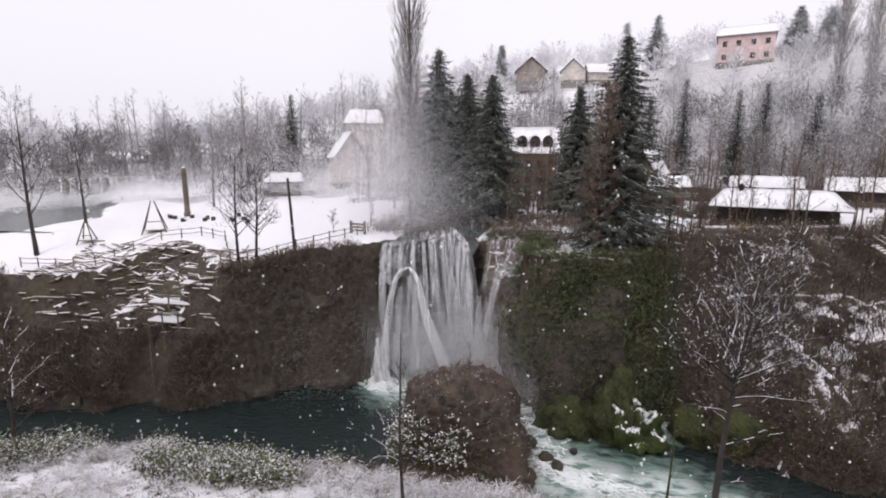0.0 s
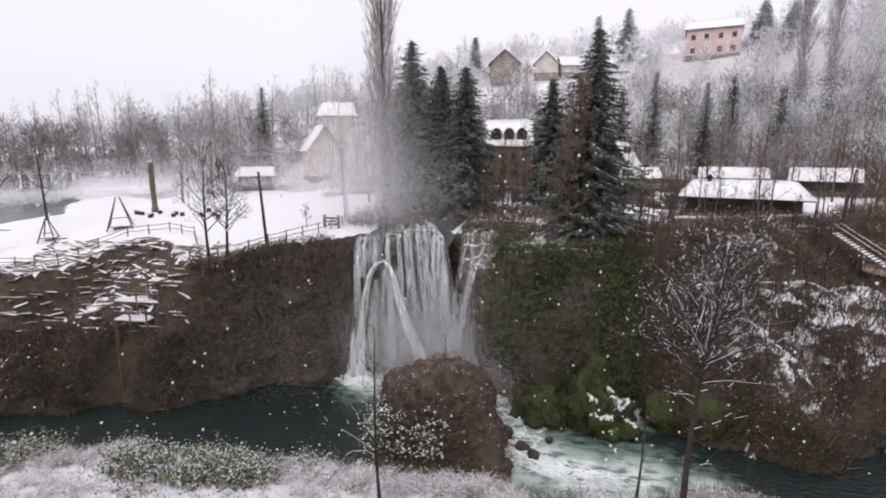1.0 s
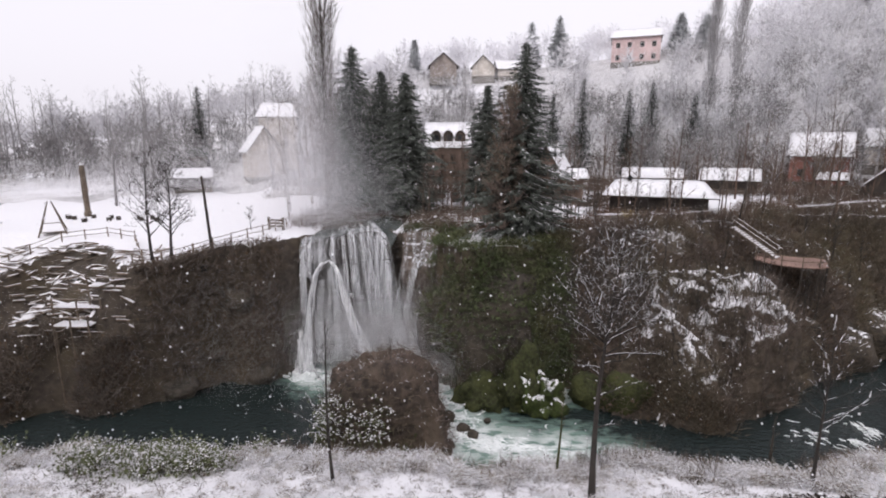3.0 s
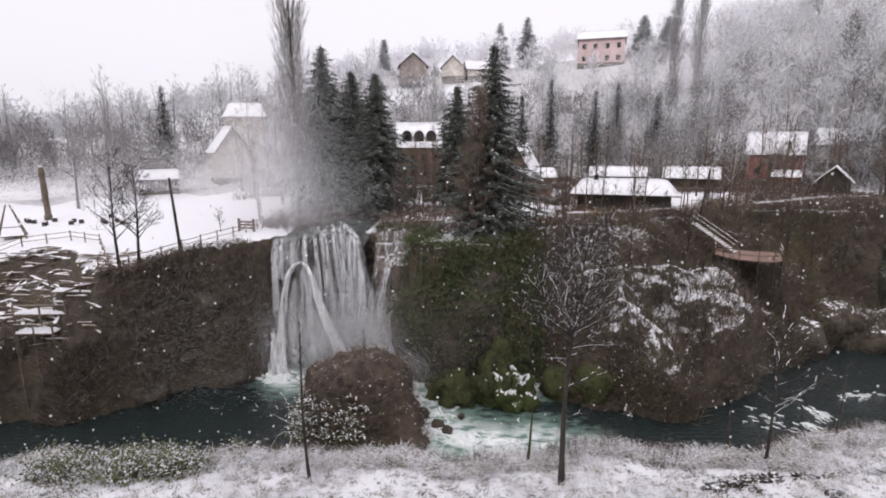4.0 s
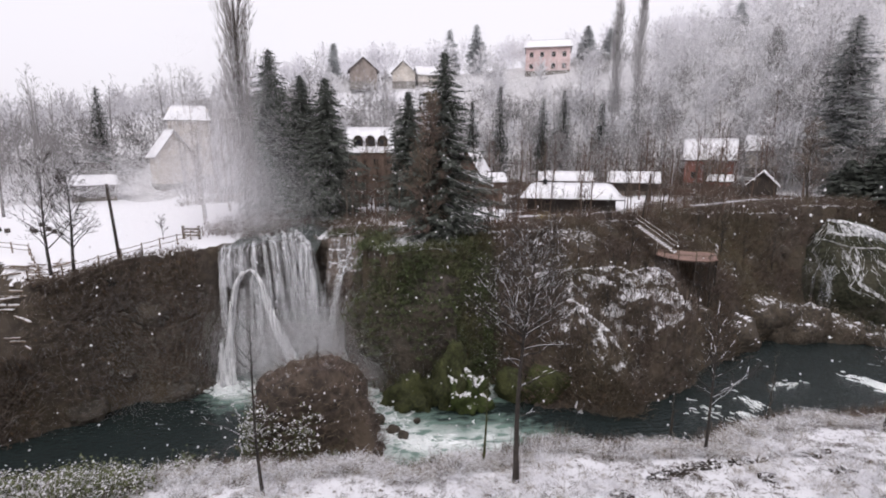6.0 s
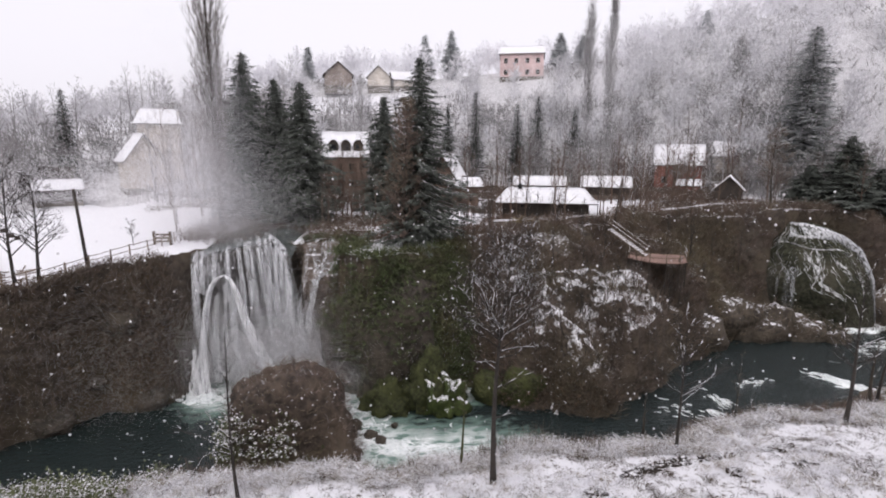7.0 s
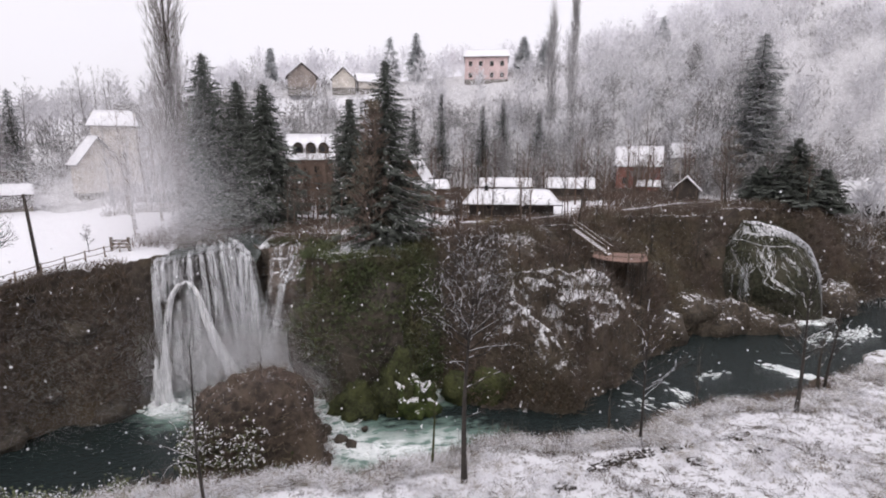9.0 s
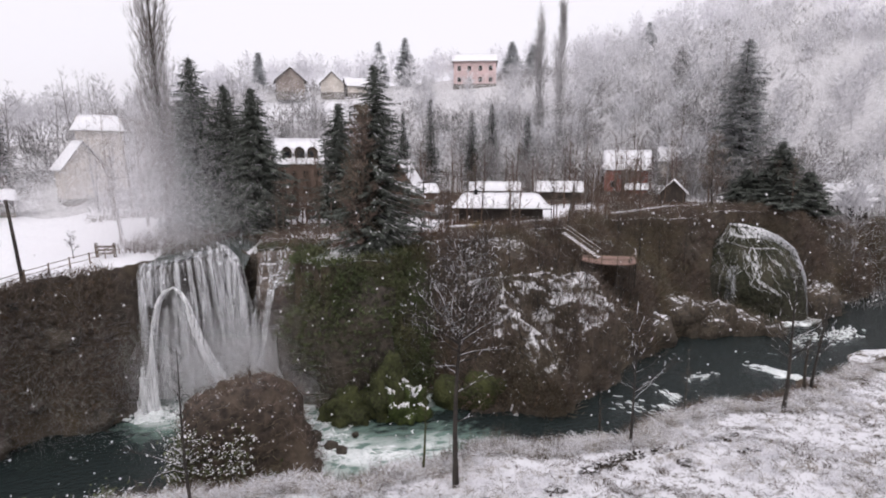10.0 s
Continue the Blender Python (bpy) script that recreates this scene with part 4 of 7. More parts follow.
# ---- young trees on the near bank ----
NEAR = "young trees on the near bank"
bare_tree("young_tree", "slender bare tree with wide snow-lined limbs on the snowy bank", (6.9, 24.2, h(6.9, 24.2)), 13.0, 0.17, 41, spread=1.0, start=0.58, limbs=32, subs=14, twigs_n=9, lean=(0.05, 0.02), limb_len=0.36, snowy=0.6, upright=0.72, bark=DARKBARK, twig=DARKBARK, twig_w=0.02, group=NEAR,
          arms=((0.63, -2.9, -0.4, 2.3, 0.0), (0.65, -1.3, -0.5, 2.6, 0.0), (0.64, -2.0, 0.4, 3.0, 0.0), (0.64, 2.8, -0.3, 1.7, 0.1), (0.66, 1.5, -0.5, 2.7, 0.0), (0.62, 2.2, 0.9, 2.2, 0.0), (0.66, 0.5, -0.6, 3.2, 0.0), (0.53, -1.9, -0.5, 0.6, 0.05), (0.55, 1.9, 0.2, 0.5, 0.0), (0.42, 1.9, -0.2, 0.9, 0.0), (0.29, 1.2, -0.2, 0.35, 0.05), (0.58, 2.6, -0.7, 0.7, 0.1), (0.50, -1.0, 0.5, 0.8, 0.0)))
bare_tree("young_tree", "thin bare sapling with one drooping snowy limb, on the snowy bank", (-6.4, 25.0, h(-6.4, 25.0)), 9.3, 0.10, 42, spread=0.7, start=0.42, limbs=13, subs=5, twigs_n=3, lean=(-0.035, 0), limb_len=0.20, snowy=0.4, upright=0.7, twig_w=0.022, twig=DARKBARK, bark=DARKBARK, group=NEAR,
          arms=((0.33, -2.7, -0.4, 1.9, 0.1), (0.30, -2.4, -0.3, -0.2, 0.55), (0.38, 1.0, 0.2, 1.1, 0.0), (0.40, -1.3, 0.3, 1.4, 0.0), (0.32, 0.8, -0.2, 0.8, 0.0)))
bare_tree("young_tree", "short mossy stem with few twigs on the snowy bank", (5.7, 27.0, h(5.7, 27.0)), 5.8, 0.09, 43, spread=0.35, start=0.45, limbs=8, subs=3, twigs_n=2, limb_len=0.2, snowy=0.3, upright=0.9, bark=MOSS, twig_w=0.016, group=NEAR)
bare_tree("young_tree", "thin bare tree with spreading brown twigs on the snowy bank", (19.0, 26.0, h(19, 26)), 8.6, 0.10, 44, spread=0.8, start=0.42, limbs=20, subs=8, twigs_n=5, bark=DARKBARK, twig=DARKBARK, arms=((0.42, 2.2, 0.2, 1.0, -0.1), (0.36, 1.5, 0.3, 0.9, 0.0), (0.45, -1.5, 0.2, 0.8, 0.0)), lean=(-0.02, 0), limb_len=0.38, snowy=0.4, upright=0.6, twig_w=0.024, group=NEAR)
bare_tree("young_tree", "small leafless sapling at the bank's edge", (17.8, 27.8, h(17.8, 27.8)), 3.6, 0.05, 45, spread=0.3, start=0.4, limbs=6, subs=2, twigs_n=1, limb_len=0.2, snowy=0.2, upright=0.9, twig_w=0.016, group=NEAR)
bare_tree("young_tree", "leaning bare tree with snow in its forks on the upper bank", (32.6, 27.6, h(32.6, 27.6)), 11.0, 0.15, 46, spread=0.7, start=0.34, limbs=22, subs=7, twigs_n=4, bark=DARKBARK, twig=DARKBARK, arms=((0.40, -2.0, 0, 0.9, -0.1), (0.44, 2.0, 0, 0.2, 0.1), (0.5, -1.6, 0, 1.2, 0)), lean=(0.07, 0), limb_len=0.28, snowy=0.45, upright=0.6, twig_w=0.024, group=NEAR)
bare_tree("young_tree", "dark forked trunk beside the leaning trees", (38.0, 30.2, h(38, 30.2)), 5.6, 0.16, 47, spread=0.5, start=0.4, limbs=7, subs=4, twigs_n=2, limb_len=0.3, snowy=0.4, upright=0.7, twig_w=0.024, group=NEAR)
bare_tree("young_tree", "upright bare tree with fine twigs on the upper bank", (38.9, 30.2, h(38.9, 30.2)), 8.8, 0.13, 48, bark=DARKBARK, twig=DARKBARK, spread=0.55, start=0.35, limbs=15, subs=5, twigs_n=3, lean=(0.03, 0), limb_len=0.28, snowy=0.4, upright=0.7, twig_w=0.024, group=NEAR)
bare_tree("young_tree", "small forked sapling at the bank's edge", (26.0, 29.6, h(26, 29.6)), 5.2, 0.06, 49, spread=0.3, start=0.3, limbs=8, subs=3, twigs_n=2, limb_len=0.24, snowy=0.2, upright=0.9, twig_w=0.02, group=NEAR)
bare_tree("young_tree", "small leafless sapling above the river", (17.9, 28.0, h(17.9, 28.0)), 4.0, 0.06, 50, spread=0.35, start=0.35, limbs=7, subs=2, twigs_n=2, limb_len=0.2, snowy=0.2, upright=0.9, twig_w=0.018, group=NEAR)
bare_tree("young_tree", "snow-laden bent branches at the end of the bank", (-31.0, 26.0, h(-31.0, 26.0)), 9.0, 0.13, 51, spread=0.9, start=0.35, limbs=16, subs=7, twigs_n=4, lean=(0.16, 0), limb_len=0.32, snowy=0.9, upright=0.5, twig_w=0.022, bark=DARKBARK, group=NEAR,
          arms=((0.16, 5.2, -0.5, 2.0, 0.0), (0.22, 4.2, -0.3, 3.4, 0.1), (0.34, 4.0, 0.2, 2.4, 0.1), (0.45, 3.0, 0.3, 1.4, 0.2), (0.55, 2.4, -0.2, 1.6, 0.1)))

# ---- bare trees on the meadow ----
MEADOW = "bare trees round the meadow"
for x, y, hh, rad, sd, limbs in ((-27.9, 45.9, 10.0, 0.15, 61, 20), (-26.6, 46.8, 8.6, 0.15, 62, 30), (-41.2, 39.9, 4.6, 0.10, 63, 10), (-23.9, 58.2, 2.6, 0.06, 64, 9), (-55, 49.5, 16, 0.22, 65, 16), (-57.7, 58.7, 11, 0.16, 66, 14)):
    bare_tree("bare_tree", "leafless dark tree beside the snowy meadow path", (x, y, h(x, y)), hh, rad, sd, spread=0.6, start=0.25, limbs=limbs, subs=6, twigs_n=4, limb_len=0.38, snowy=0.1, bark=DARKBARK, twig=DARKBARK, twig_w=0.05, group=MEADOW)

# ---- woods: a few kinds, copied ----
WOODS = "bare trees of the far woods"


def far_kinds(label, twig, n, seed, limbs, snowy, spread, limb_len, start):
    return [bare_tree("far_tree", label, (0, -60 - 14 * k - seed, 0), rnd(13, 16), 0.2, seed + k, spread=spread, start=start, limbs=limbs, subs=3, twigs_n=2, limb_len=limb_len, snowy=snowy, bark=twig, twig=twig, upright=0.65, twig_w=0.09, group=WOODS) for k in range(n)]


def scatter_trees(kinds, places):
    for x, y, sc in places:
        copy_thing(random.choice(kinds), pose(x, y, h(x, y) - 0.1, 0, 0, rnd(0, 360)) @ Matrix.Scale(sc, 4)).scale = (sc,) * 3


grey_kinds = far_kinds("slender bare grey tree in the misty woods", HAZETWIG, 4, 71, 15, 0.0, 0.45, 0.30, 0.3)
# round crowns: frosted, and lightened again for the distance haze
frost_haze_kinds = far_kinds("frosted tree with a rounded crown, its colour paled for haze", FROSTHAZETWIG, 4, 81, 18, 0.6, 0.75, 0.42, 0.15)
random.seed(5)
spots = []
for i in range(34):  # belt left of the meadow, beyond the upper pool
    spots.append((rnd(-140, -48), rnd(98, 150), rnd(0.85, 1.3)))
for i in range(26):
    spots.append((rnd(-112, -62), rnd(44, 100), rnd(0.7, 1.1)))
spots = [q for q in spots if not (((q[0] + 76) / 26) ** 2 + ((q[1] - 78) / 17) ** 2 < 1.1) and (q[0] < -58 or q[1] > 108)]
for i in range(42):  # behind the village
    a, r = radians(rnd(-18, 45)), rnd(110, 140)
    spots.append((r * math.sin(a), r * math.cos(a), rnd(0.7, 1.1)))
for x, y, sc in ((-54.8, 92, 1.25), (-57, 93, 1.1), (-67, 90, 0.9), (-39.3, 108, 0.95), (-54, 80, 0.95), (-36, 100, 0.7), (52, 100, 0.9), (36, 97, 0.8), (12, 100, 0.8), (-22, 96, 1.0), (-27, 90, 0.9), (-20, 82, 1.0), (-24.5, 74, 0.85), (-18.5, 73, 0.8)):
    spots.append((x, y, sc))
scatter_trees(grey_kinds, spots)
spots = []
for i in range(44):
    a, r = radians(rnd(20, 50)), rnd(112, 150)
    spots.append((r * math.sin(a), r * math.cos(a), rnd(0.55, 0.9)))
spots += [(50, 84, 0.7), (72, 84, 0.8), (88, 80, 0.8), (97, 82, 0.8)]
scatter_trees(frost_haze_kinds, spots)
for o in grey_kinds + frost_haze_kinds:  # the patterns stand in the woods too
    x, y = rnd(-120, -80), rnd(120, 170)
    o.matrix_basis = pose(x, y, h(x, y))


# ---- brush, grass and far woods: fine stuff laid in bulk ----
def fast_mesh(name, verts, tris, material):
    me = bpy.data.meshes.new(name)
    n, m = len(verts), len(tris)
    me.vertices.add(n)
    me.vertices.foreach_set("co", np.ascontiguousarray(verts, np.float32).ravel())
    me.loops.add(3 * m)
    me.loops.foreach_set("vertex_index", np.ascontiguousarray(tris, np.int32).ravel())
    me.polygons.add(m)
    me.polygons.foreach_set("loop_start", np.arange(0, 3 * m, 3, dtype=np.int32))
    me.update(calc_edges=True)
    me.materials.append(material)
    return me


def unit(a):
    return a / np.maximum(np.linalg.norm(a, axis=1), 1e-9)[:, None]


def twig_arrays(base, per, ln, w, up, spread, curl, jitter, rng, out=None):
    m = len(base) * per
    b = np.repeat(base, per, 0) + rng.normal(0, jitter, (m, 3)) * (1, 1, 0.35)
    d = rng.normal(0, spread, (m, 3))
    d[:, 2] = np.abs(d[:, 2]) * 0.5 + up
    if out is not None:
        d += np.repeat(out, per, 0)
    d = unit(d)
    length = rng.uniform(ln[0], ln[1], m)[:, None]
    d2 = unit(d + rng.normal(0, curl, (m, 3)) - (0, 0, curl * 0.6))
    p1 = b + d * length * 0.55
    p2 = p1 + d2 * length * 0.45
    side = unit(np.cross(d, rng.normal(0, 1, (m, 3)))) * (rng.uniform(0.6, 1.3, m)[:, None] * w / 2)
    v = np.stack([b - side, b + side, p1 + side * 0.7, p1 - side * 0.7, p2], 1).reshape(-1, 3)
    k = np.arange(m)[:, None] * 5
    t = np.concatenate([k + (0, 1, 2), k + (0, 2, 3), k + (3, 2, 4)], 1).reshape(-1, 3)
    return v, t, p1, p2


def flake_arrays(p, size, rng, flat=0.35):
    """Small triangles lying more or less level."""
    m = len(p)
    a = rng.uniform(0, 6.283, m)
    sc = rng.uniform(0.5, 1.4, m) * size
    out = []
    for k in range(3):
        w = a + k * 2.094
        out.append(p + np.stack([np.cos(w) * sc, np.sin(w) * sc, rng.normal(0, flat, m) * sc], 1))
    v = np.stack(out, 1).reshape(-1, 3)
    return v, np.arange(3 * m).reshape(-1, 3)


def twig_cloud(name, label, category, base, per, ln, w, material, up=0.8, spread=0.6, curl=0.35, jitter=0.3, seed=1, snow=0.0, snow_size=0.08, out=None, leaf=0.0, leaf_mat=None, parent=None, leaf_size=0.085):
    rng = np.random.default_rng(seed)
    v, t, p1, p2 = twig_arrays(base, per, ln, w, up, spread, curl, jitter, rng, out)
    ob = new(name, fast_mesh(name, v, t, material))
    if parent is None:
        tagged(ob, label, category, kind="stuff")
    else:
        ob.parent = parent
        tagged(ob, label, kind="stuff")
    ends = np.concatenate([p1, p2, (p1 + p2) / 2])
    if snow:
        q = ends[rng.random(len(ends)) < snow]
        v, t = flake_arrays(q + (0, 0, 0.02), snow_size, rng)
        s = new("snow", fast_mesh("snow", v, t, SNOW))
        s.parent = ob
        tagged(s, "snow caught on the twigs", kind="stuff")
    if leaf:
        q = ends[rng.random(len(ends)) < leaf]
        v, t = flake_arrays(q + rng.normal(0, 0.10, q.shape), leaf_size, rng, 0.9)
        s = new("leaves", fast_mesh("leaves", v, t, leaf_mat))
        s.parent = ob
        tagged(s, "small dark leaves", kind="stuff")
    return ob


def mid_line(x):
    return np.interp(x, [-160, -75, -33, 7, 40, 70, 130, 200], [25, 31, 34, 37, 42, 49, 62, 85])


def land_points(n, x0, x1, y0, y1, seed, steep=True):
    """Places spread evenly over the surface of the land, with the way that it faces."""
    rng = np.random.default_rng(seed)
    x, y = rng.uniform(x0, x1, n), rng.uniform(y0, y1, n)
    z = height(x, y)
    gx, gy = (height(x + 0.3, y) - z) / 0.3, (height(x, y + 0.3) - z) / 0.3
    area = np.sqrt(1 + gx ** 2 + gy ** 2)
    keep = rng.random(n) < (np.minimum(area, 8) / 8 if steep else 1 / 1.0)
    nrm = unit(np.stack([-gx, -gy, np.ones(n)], 1))
    return np.stack([x, y, z], 1)[keep], nrm[keep], area[keep]


def bank_points(n, x0, x1, y0, y1, seed):
    p, nrm, area = land_points(n, x0, x1, y0, y1, seed)
    dr, inr, dm, inm = outlines(p[:, 0], p[:, 1])
    k = ~inr & (inm | (dm < np.where(p[:, 0] < -17, 0.2, 1.2))) & (p[:, 1] > mid_line(p[:, 0]))
    return p[k], nrm[k]


def clumpy(p, scale, lo, seed):
    """Keeps the places where a slow pattern is high, so that growth comes in patches."""
    w = np.sin(p[:, 0] * scale + seed) * np.sin(p[:, 1] * scale * 1.3 + 2 * seed) + np.sin(p[:, 0] * scale * 0.43 - p[:, 2] * scale * 0.8 + seed) * 0.8
    return w > lo


land = [bank_points(235000, x0, x1, y0, y1, k) for k, (x0, x1, y0, y1) in enumerate(((-80, -17, 34, 60), (-17, 40, 38, 72), (40, 112, 46, 80)))]
pts, nrm = np.concatenate([q[0] for q in land]), np.concatenate([q[1] for q in land])
left = pts[:, 0] < -17.5
fall_1 = (pts[:, 0] > -18.6) & (pts[:, 0] < -2.8) & (pts[:, 1] > 48)
ivy_zone = (pts[:, 0] > -3) & (pts[:, 0] < 11.5) & (pts[:, 1] < 58)
timber = (pts[:, 0] > -50) & (pts[:, 0] < -29.0) & (pts[:, 2] > 6.8)
lx, ly = 0.695 * (pts[:, 0] - 63.7) - 0.719 * (pts[:, 1] - 60.5), 0.719 * (pts[:, 0] - 63.7) + 0.695 * (pts[:, 1] - 60.5)
fall_2 = (np.abs(lx - 0.2) < 6.9 + 0.5 * np.sin(pts[:, 2])) & (ly > -12) & (ly < 5) & (pts[:, 2] < 13)
mound = ((pts[:, 0] - 23) / 6) ** 2 + ((pts[:, 1] - 46) / 5) ** 2 < 1
free = ~fall_1 & ~timber & ~fall_2
patch = clumpy(pts, 0.35, 0.25, 2.0)
for nm, lab, sel, per, ln, w, m, sd, sn, lf in (
        ("brush", "dark brown leafless brush on the canyon wall", left & free & ~(clumpy(pts, 0.5, 0.95, 4.0)), 6, (0.3, 1.15), 0.05, DRYTWIG, 2, 0.002, 0.12),
        ("brush", "dark brown and reddish brush on the rocky bank", ~left & free & ~ivy_zone & ~mound & ~(clumpy(pts, 0.45, 0.9, 1.0)), 4, (0.35, 1.4), 0.055, BANKTWIG, 3, 0.006, 0.16),
        ("ivy", "dark green ivy and moss hanging over the rocks", ivy_zone & free, 4, (0.3, 1.0), 0.06, IVY, 4, 0.003, 0.8)):
    twig_cloud(nm, lab, "brush", pts[sel], per, ln, w, m, 0.55, 0.6, 0.4, 0.35, sd, sn, 0.07, nrm[sel] * 0.8, lf, IVY if nm == "ivy" else DRYLEAF)
light = left & free & patch & (pts[:, 2] < 11)
twig_cloud("brush", "paler brown shrubs among the dark brush", "brush", pts[light][::14], 6, (0.8, 2.0), 0.05, TWIGGREY, 0.7, 0.6, 0.4, 0.3, 8, 0.02, 0.06, nrm[light][::14] * 0.8)
few = mound & free
twig_cloud("brush", "sparse brown stems on the snowy rock", "brush", pts[few][::25], 3, (0.5, 1.8), 0.035, TWIG, 0.9, 0.4, 0.4, 0.3, 9, 0.05, 0.06)

# shrubs about the village
p, nr, ar = land_points(16000, -6, 78, 52, 106, 12, False)
_, _, dm, inm = outlines(p[:, 0], p[:, 1])
k = ~inm & (clumpy(p, 0.28, 0.35, 5.0) | (dm < 5)) & ((p[:, 1] > 60) | (p[:, 0] > 12) | (p[:, 1] > 56))
twig_cloud("shrubs", "bare brown shrubs in the village gardens with a little snow", "shrubs", p[k][:4200], 12, (0.4, 1.7), 0.05, TWIG, 0.8, 0.5, 0.4, 0.5, 13, 0.04, 0.09)
p, nr, ar = land_points(5000, -34, -2, 60, 105, 14, False)
_, _, dm, inm = outlines(p[:, 0], p[:, 1])
k = ~inm & ((p[:, 0] > -20) | (p[:, 1] > 88)) & clumpy(p, 0.3, 0.0, 1.0)
twig_cloud("shrubs", "bare grey-brown shrubs along the stream", "shrubs", p[k][:1300], 12, (0.5, 2.2), 0.06, TWIG, 0.8, 0.5, 0.4, 0.6, 15, 0.03, 0.1)

# near bank: dead grass, stalks and dusted shrubs
p, nr, ar = land_points(60000, -36, 58, 12, 38, 16, False)
_, _, dm, inm = outlines(p[:, 0], p[:, 1])
near = (p[:, 1] < mid_line(p[:, 0])) & (p[:, 2] > 1)
edge = near & (dm < 1.6) & ~inm
tuft = near & ~inm & (clumpy(p, 1.7, 0.35, 3.0) | (np.arange(len(p)) % 7 == 0))
STRAW = mat("dead_grass", (0.42, 0.36, 0.29), 0.9, (0.20, 0.165, 0.13), 5, 0.0, col3=(0.56, 0.52, 0.47))
DARKSTRAW = mat("wet_brown_grass", (0.13, 0.10, 0.078), 0.9, (0.06, 0.048, 0.038), 4, 0.0)


def tussocks(label, centres, per, ln, w, material, seed, flop, snow=0.0):
    """Clumps of long blades that rise from one foot and fall over, most of them to one side."""
    rng = np.random.default_rng(seed)
    n = len(centres)
    way = rng.uniform(0, 6.283, n)
    bias = np.stack([np.cos(way), np.sin(way) * 0.6, np.zeros(n)], 1)
    m = n * per
    b = np.repeat(centres, per, 0) + rng.normal(0, 0.16, (m, 3)) * (1, 1, 0)
    d = unit(rng.normal(0, 0.55, (m, 3)) * (1, 1, 0) + np.repeat(bias, per, 0) * 0.55 + (0, 0, 0.8))
    length = (np.repeat(rng.uniform(ln[0], ln[1], n), per) * rng.uniform(0.5, 1.15, m))[:, None]
    flat = unit(d * (1, 1, 0) + 1e-6)
    side = unit(np.cross(d, rng.normal(0, 1, (m, 3)))) * (rng.uniform(0.6, 1.3, m)[:, None] * w / 2)
    rows = [b]
    for k, (rise, run) in enumerate(((0.34, 0.16), (0.14, 0.34 + 0.1 * flop), (-0.16 * flop, 0.36))):
        rows.append(rows[-1] + length * (d * (0, 0, 1) * rise + flat * run * 0.75) + rng.normal(0, 0.02, (m, 3)))
    wide = (1.0, 0.85, 0.6, 0.15)
    v = np.stack([q for r, k in zip(rows, wide) for q in (r - side * k, r + side * k)], 1).reshape(-1, 3)
    a = np.arange(m)[:, None] * 8
    t = np.concatenate([a + (2 * k, 2 * k + 1, 2 * k + 3) for k in range(3)] + [a + (2 * k, 2 * k + 3, 2 * k + 2) for k in range(3)], 1).reshape(-1, 3)
    ob = tagged(new("grass", fast_mesh("grass", v, t, material)), label, "grass", kind="stuff")
    if snow:
        q = np.concatenate([rows[1], rows[2], (rows[1] + rows[2]) / 2])
        q = q[rng.random(len(q)) < snow]
        v, t = flake_arrays(q + (0, 0, 0.02), 0.045, rng)
        f = new("snow", fast_mesh("snow", v, t, SNOW))
        f.parent = ob
        tagged(f, "snow caught on the grass", kind="stuff")


g = np.random.default_rng(81)
open_bank = near & ~inm
pick = p[open_bank & clumpy(p, 0.9, 0.1, 3.0)]
tussocks("dead straw-coloured grass flattened under the snow", pick[g.random(len(pick)) < 0.07], 22, (0.4, 0.9), 0.018, STRAW, 17, 1.0, 0.22)
tussocks("snow-coated grass bent over in clumps", pick[g.random(len(pick)) < 0.10], 20, (0.5, 1.2), 0.026, SNOW, 26, 1.2)
pick = p[open_bank]
tussocks("low snow-coated grass ruffling the snow", pick[g.random(len(pick)) < 0.05], 12, (0.25, 0.6), 0.03, SNOW, 32, 1.2)
tussocks("small dead tufts standing out of the snow", pick[g.random(len(pick)) < 0.10], 10, (0.2, 0.55), 0.026, DARKSTRAW, 31, 0.8, 0.1)
pick = p[open_bank & clumpy(p, 1.3, 0.55, 6.0)]
tussocks("dark wet weeds poking through the snow", pick[g.random(len(pick)) < 0.12], 14, (0.3, 0.7), 0.026, DARKSTRAW, 27, 0.8, 0.12)
rim = p[edge]
tussocks("tangled dry grass hanging along the bank's edge", rim[g.random(len(rim)) < 0.30], 30, (0.7, 1.5), 0.018, STRAW, 18, 1.3, 0.24)
tussocks("snow-coated straw arching over the bank's edge", rim[g.random(len(rim)) < 0.40], 26, (0.7, 1.6), 0.028, SNOW, 28, 1.3)
tussocks("dark dead stalks in the grass of the bank's edge", rim[g.random(len(rim)) < 0.55], 16, (0.5, 1.3), 0.026, DARKSTRAW, 29, 0.6, 0.1)
reeds = rim[(rim[:, 0] > 1) & (rim[:, 0] < 16) & clumpy(rim, 1.1, 0.0, 2.0)]
twig_cloud("stalks", "thin upright dead stalks on the bank above the rapids", "stalks", reeds[:70], 6, (0.9, 2.0), 0.02, DARKSTRAW, 1.6, 0.25, 0.12, 0.25, 30)
drop = near & inm & (p[:, 2] > 0.6)
twig_cloud("brush", "brown stems and weeds on the slope down to the river", "brush", p[drop][:3000], 7, (0.4, 1.2), 0.03, TWIG, 0.7, 0.5, 0.4, 0.3, 19, 0.03, 0.04)
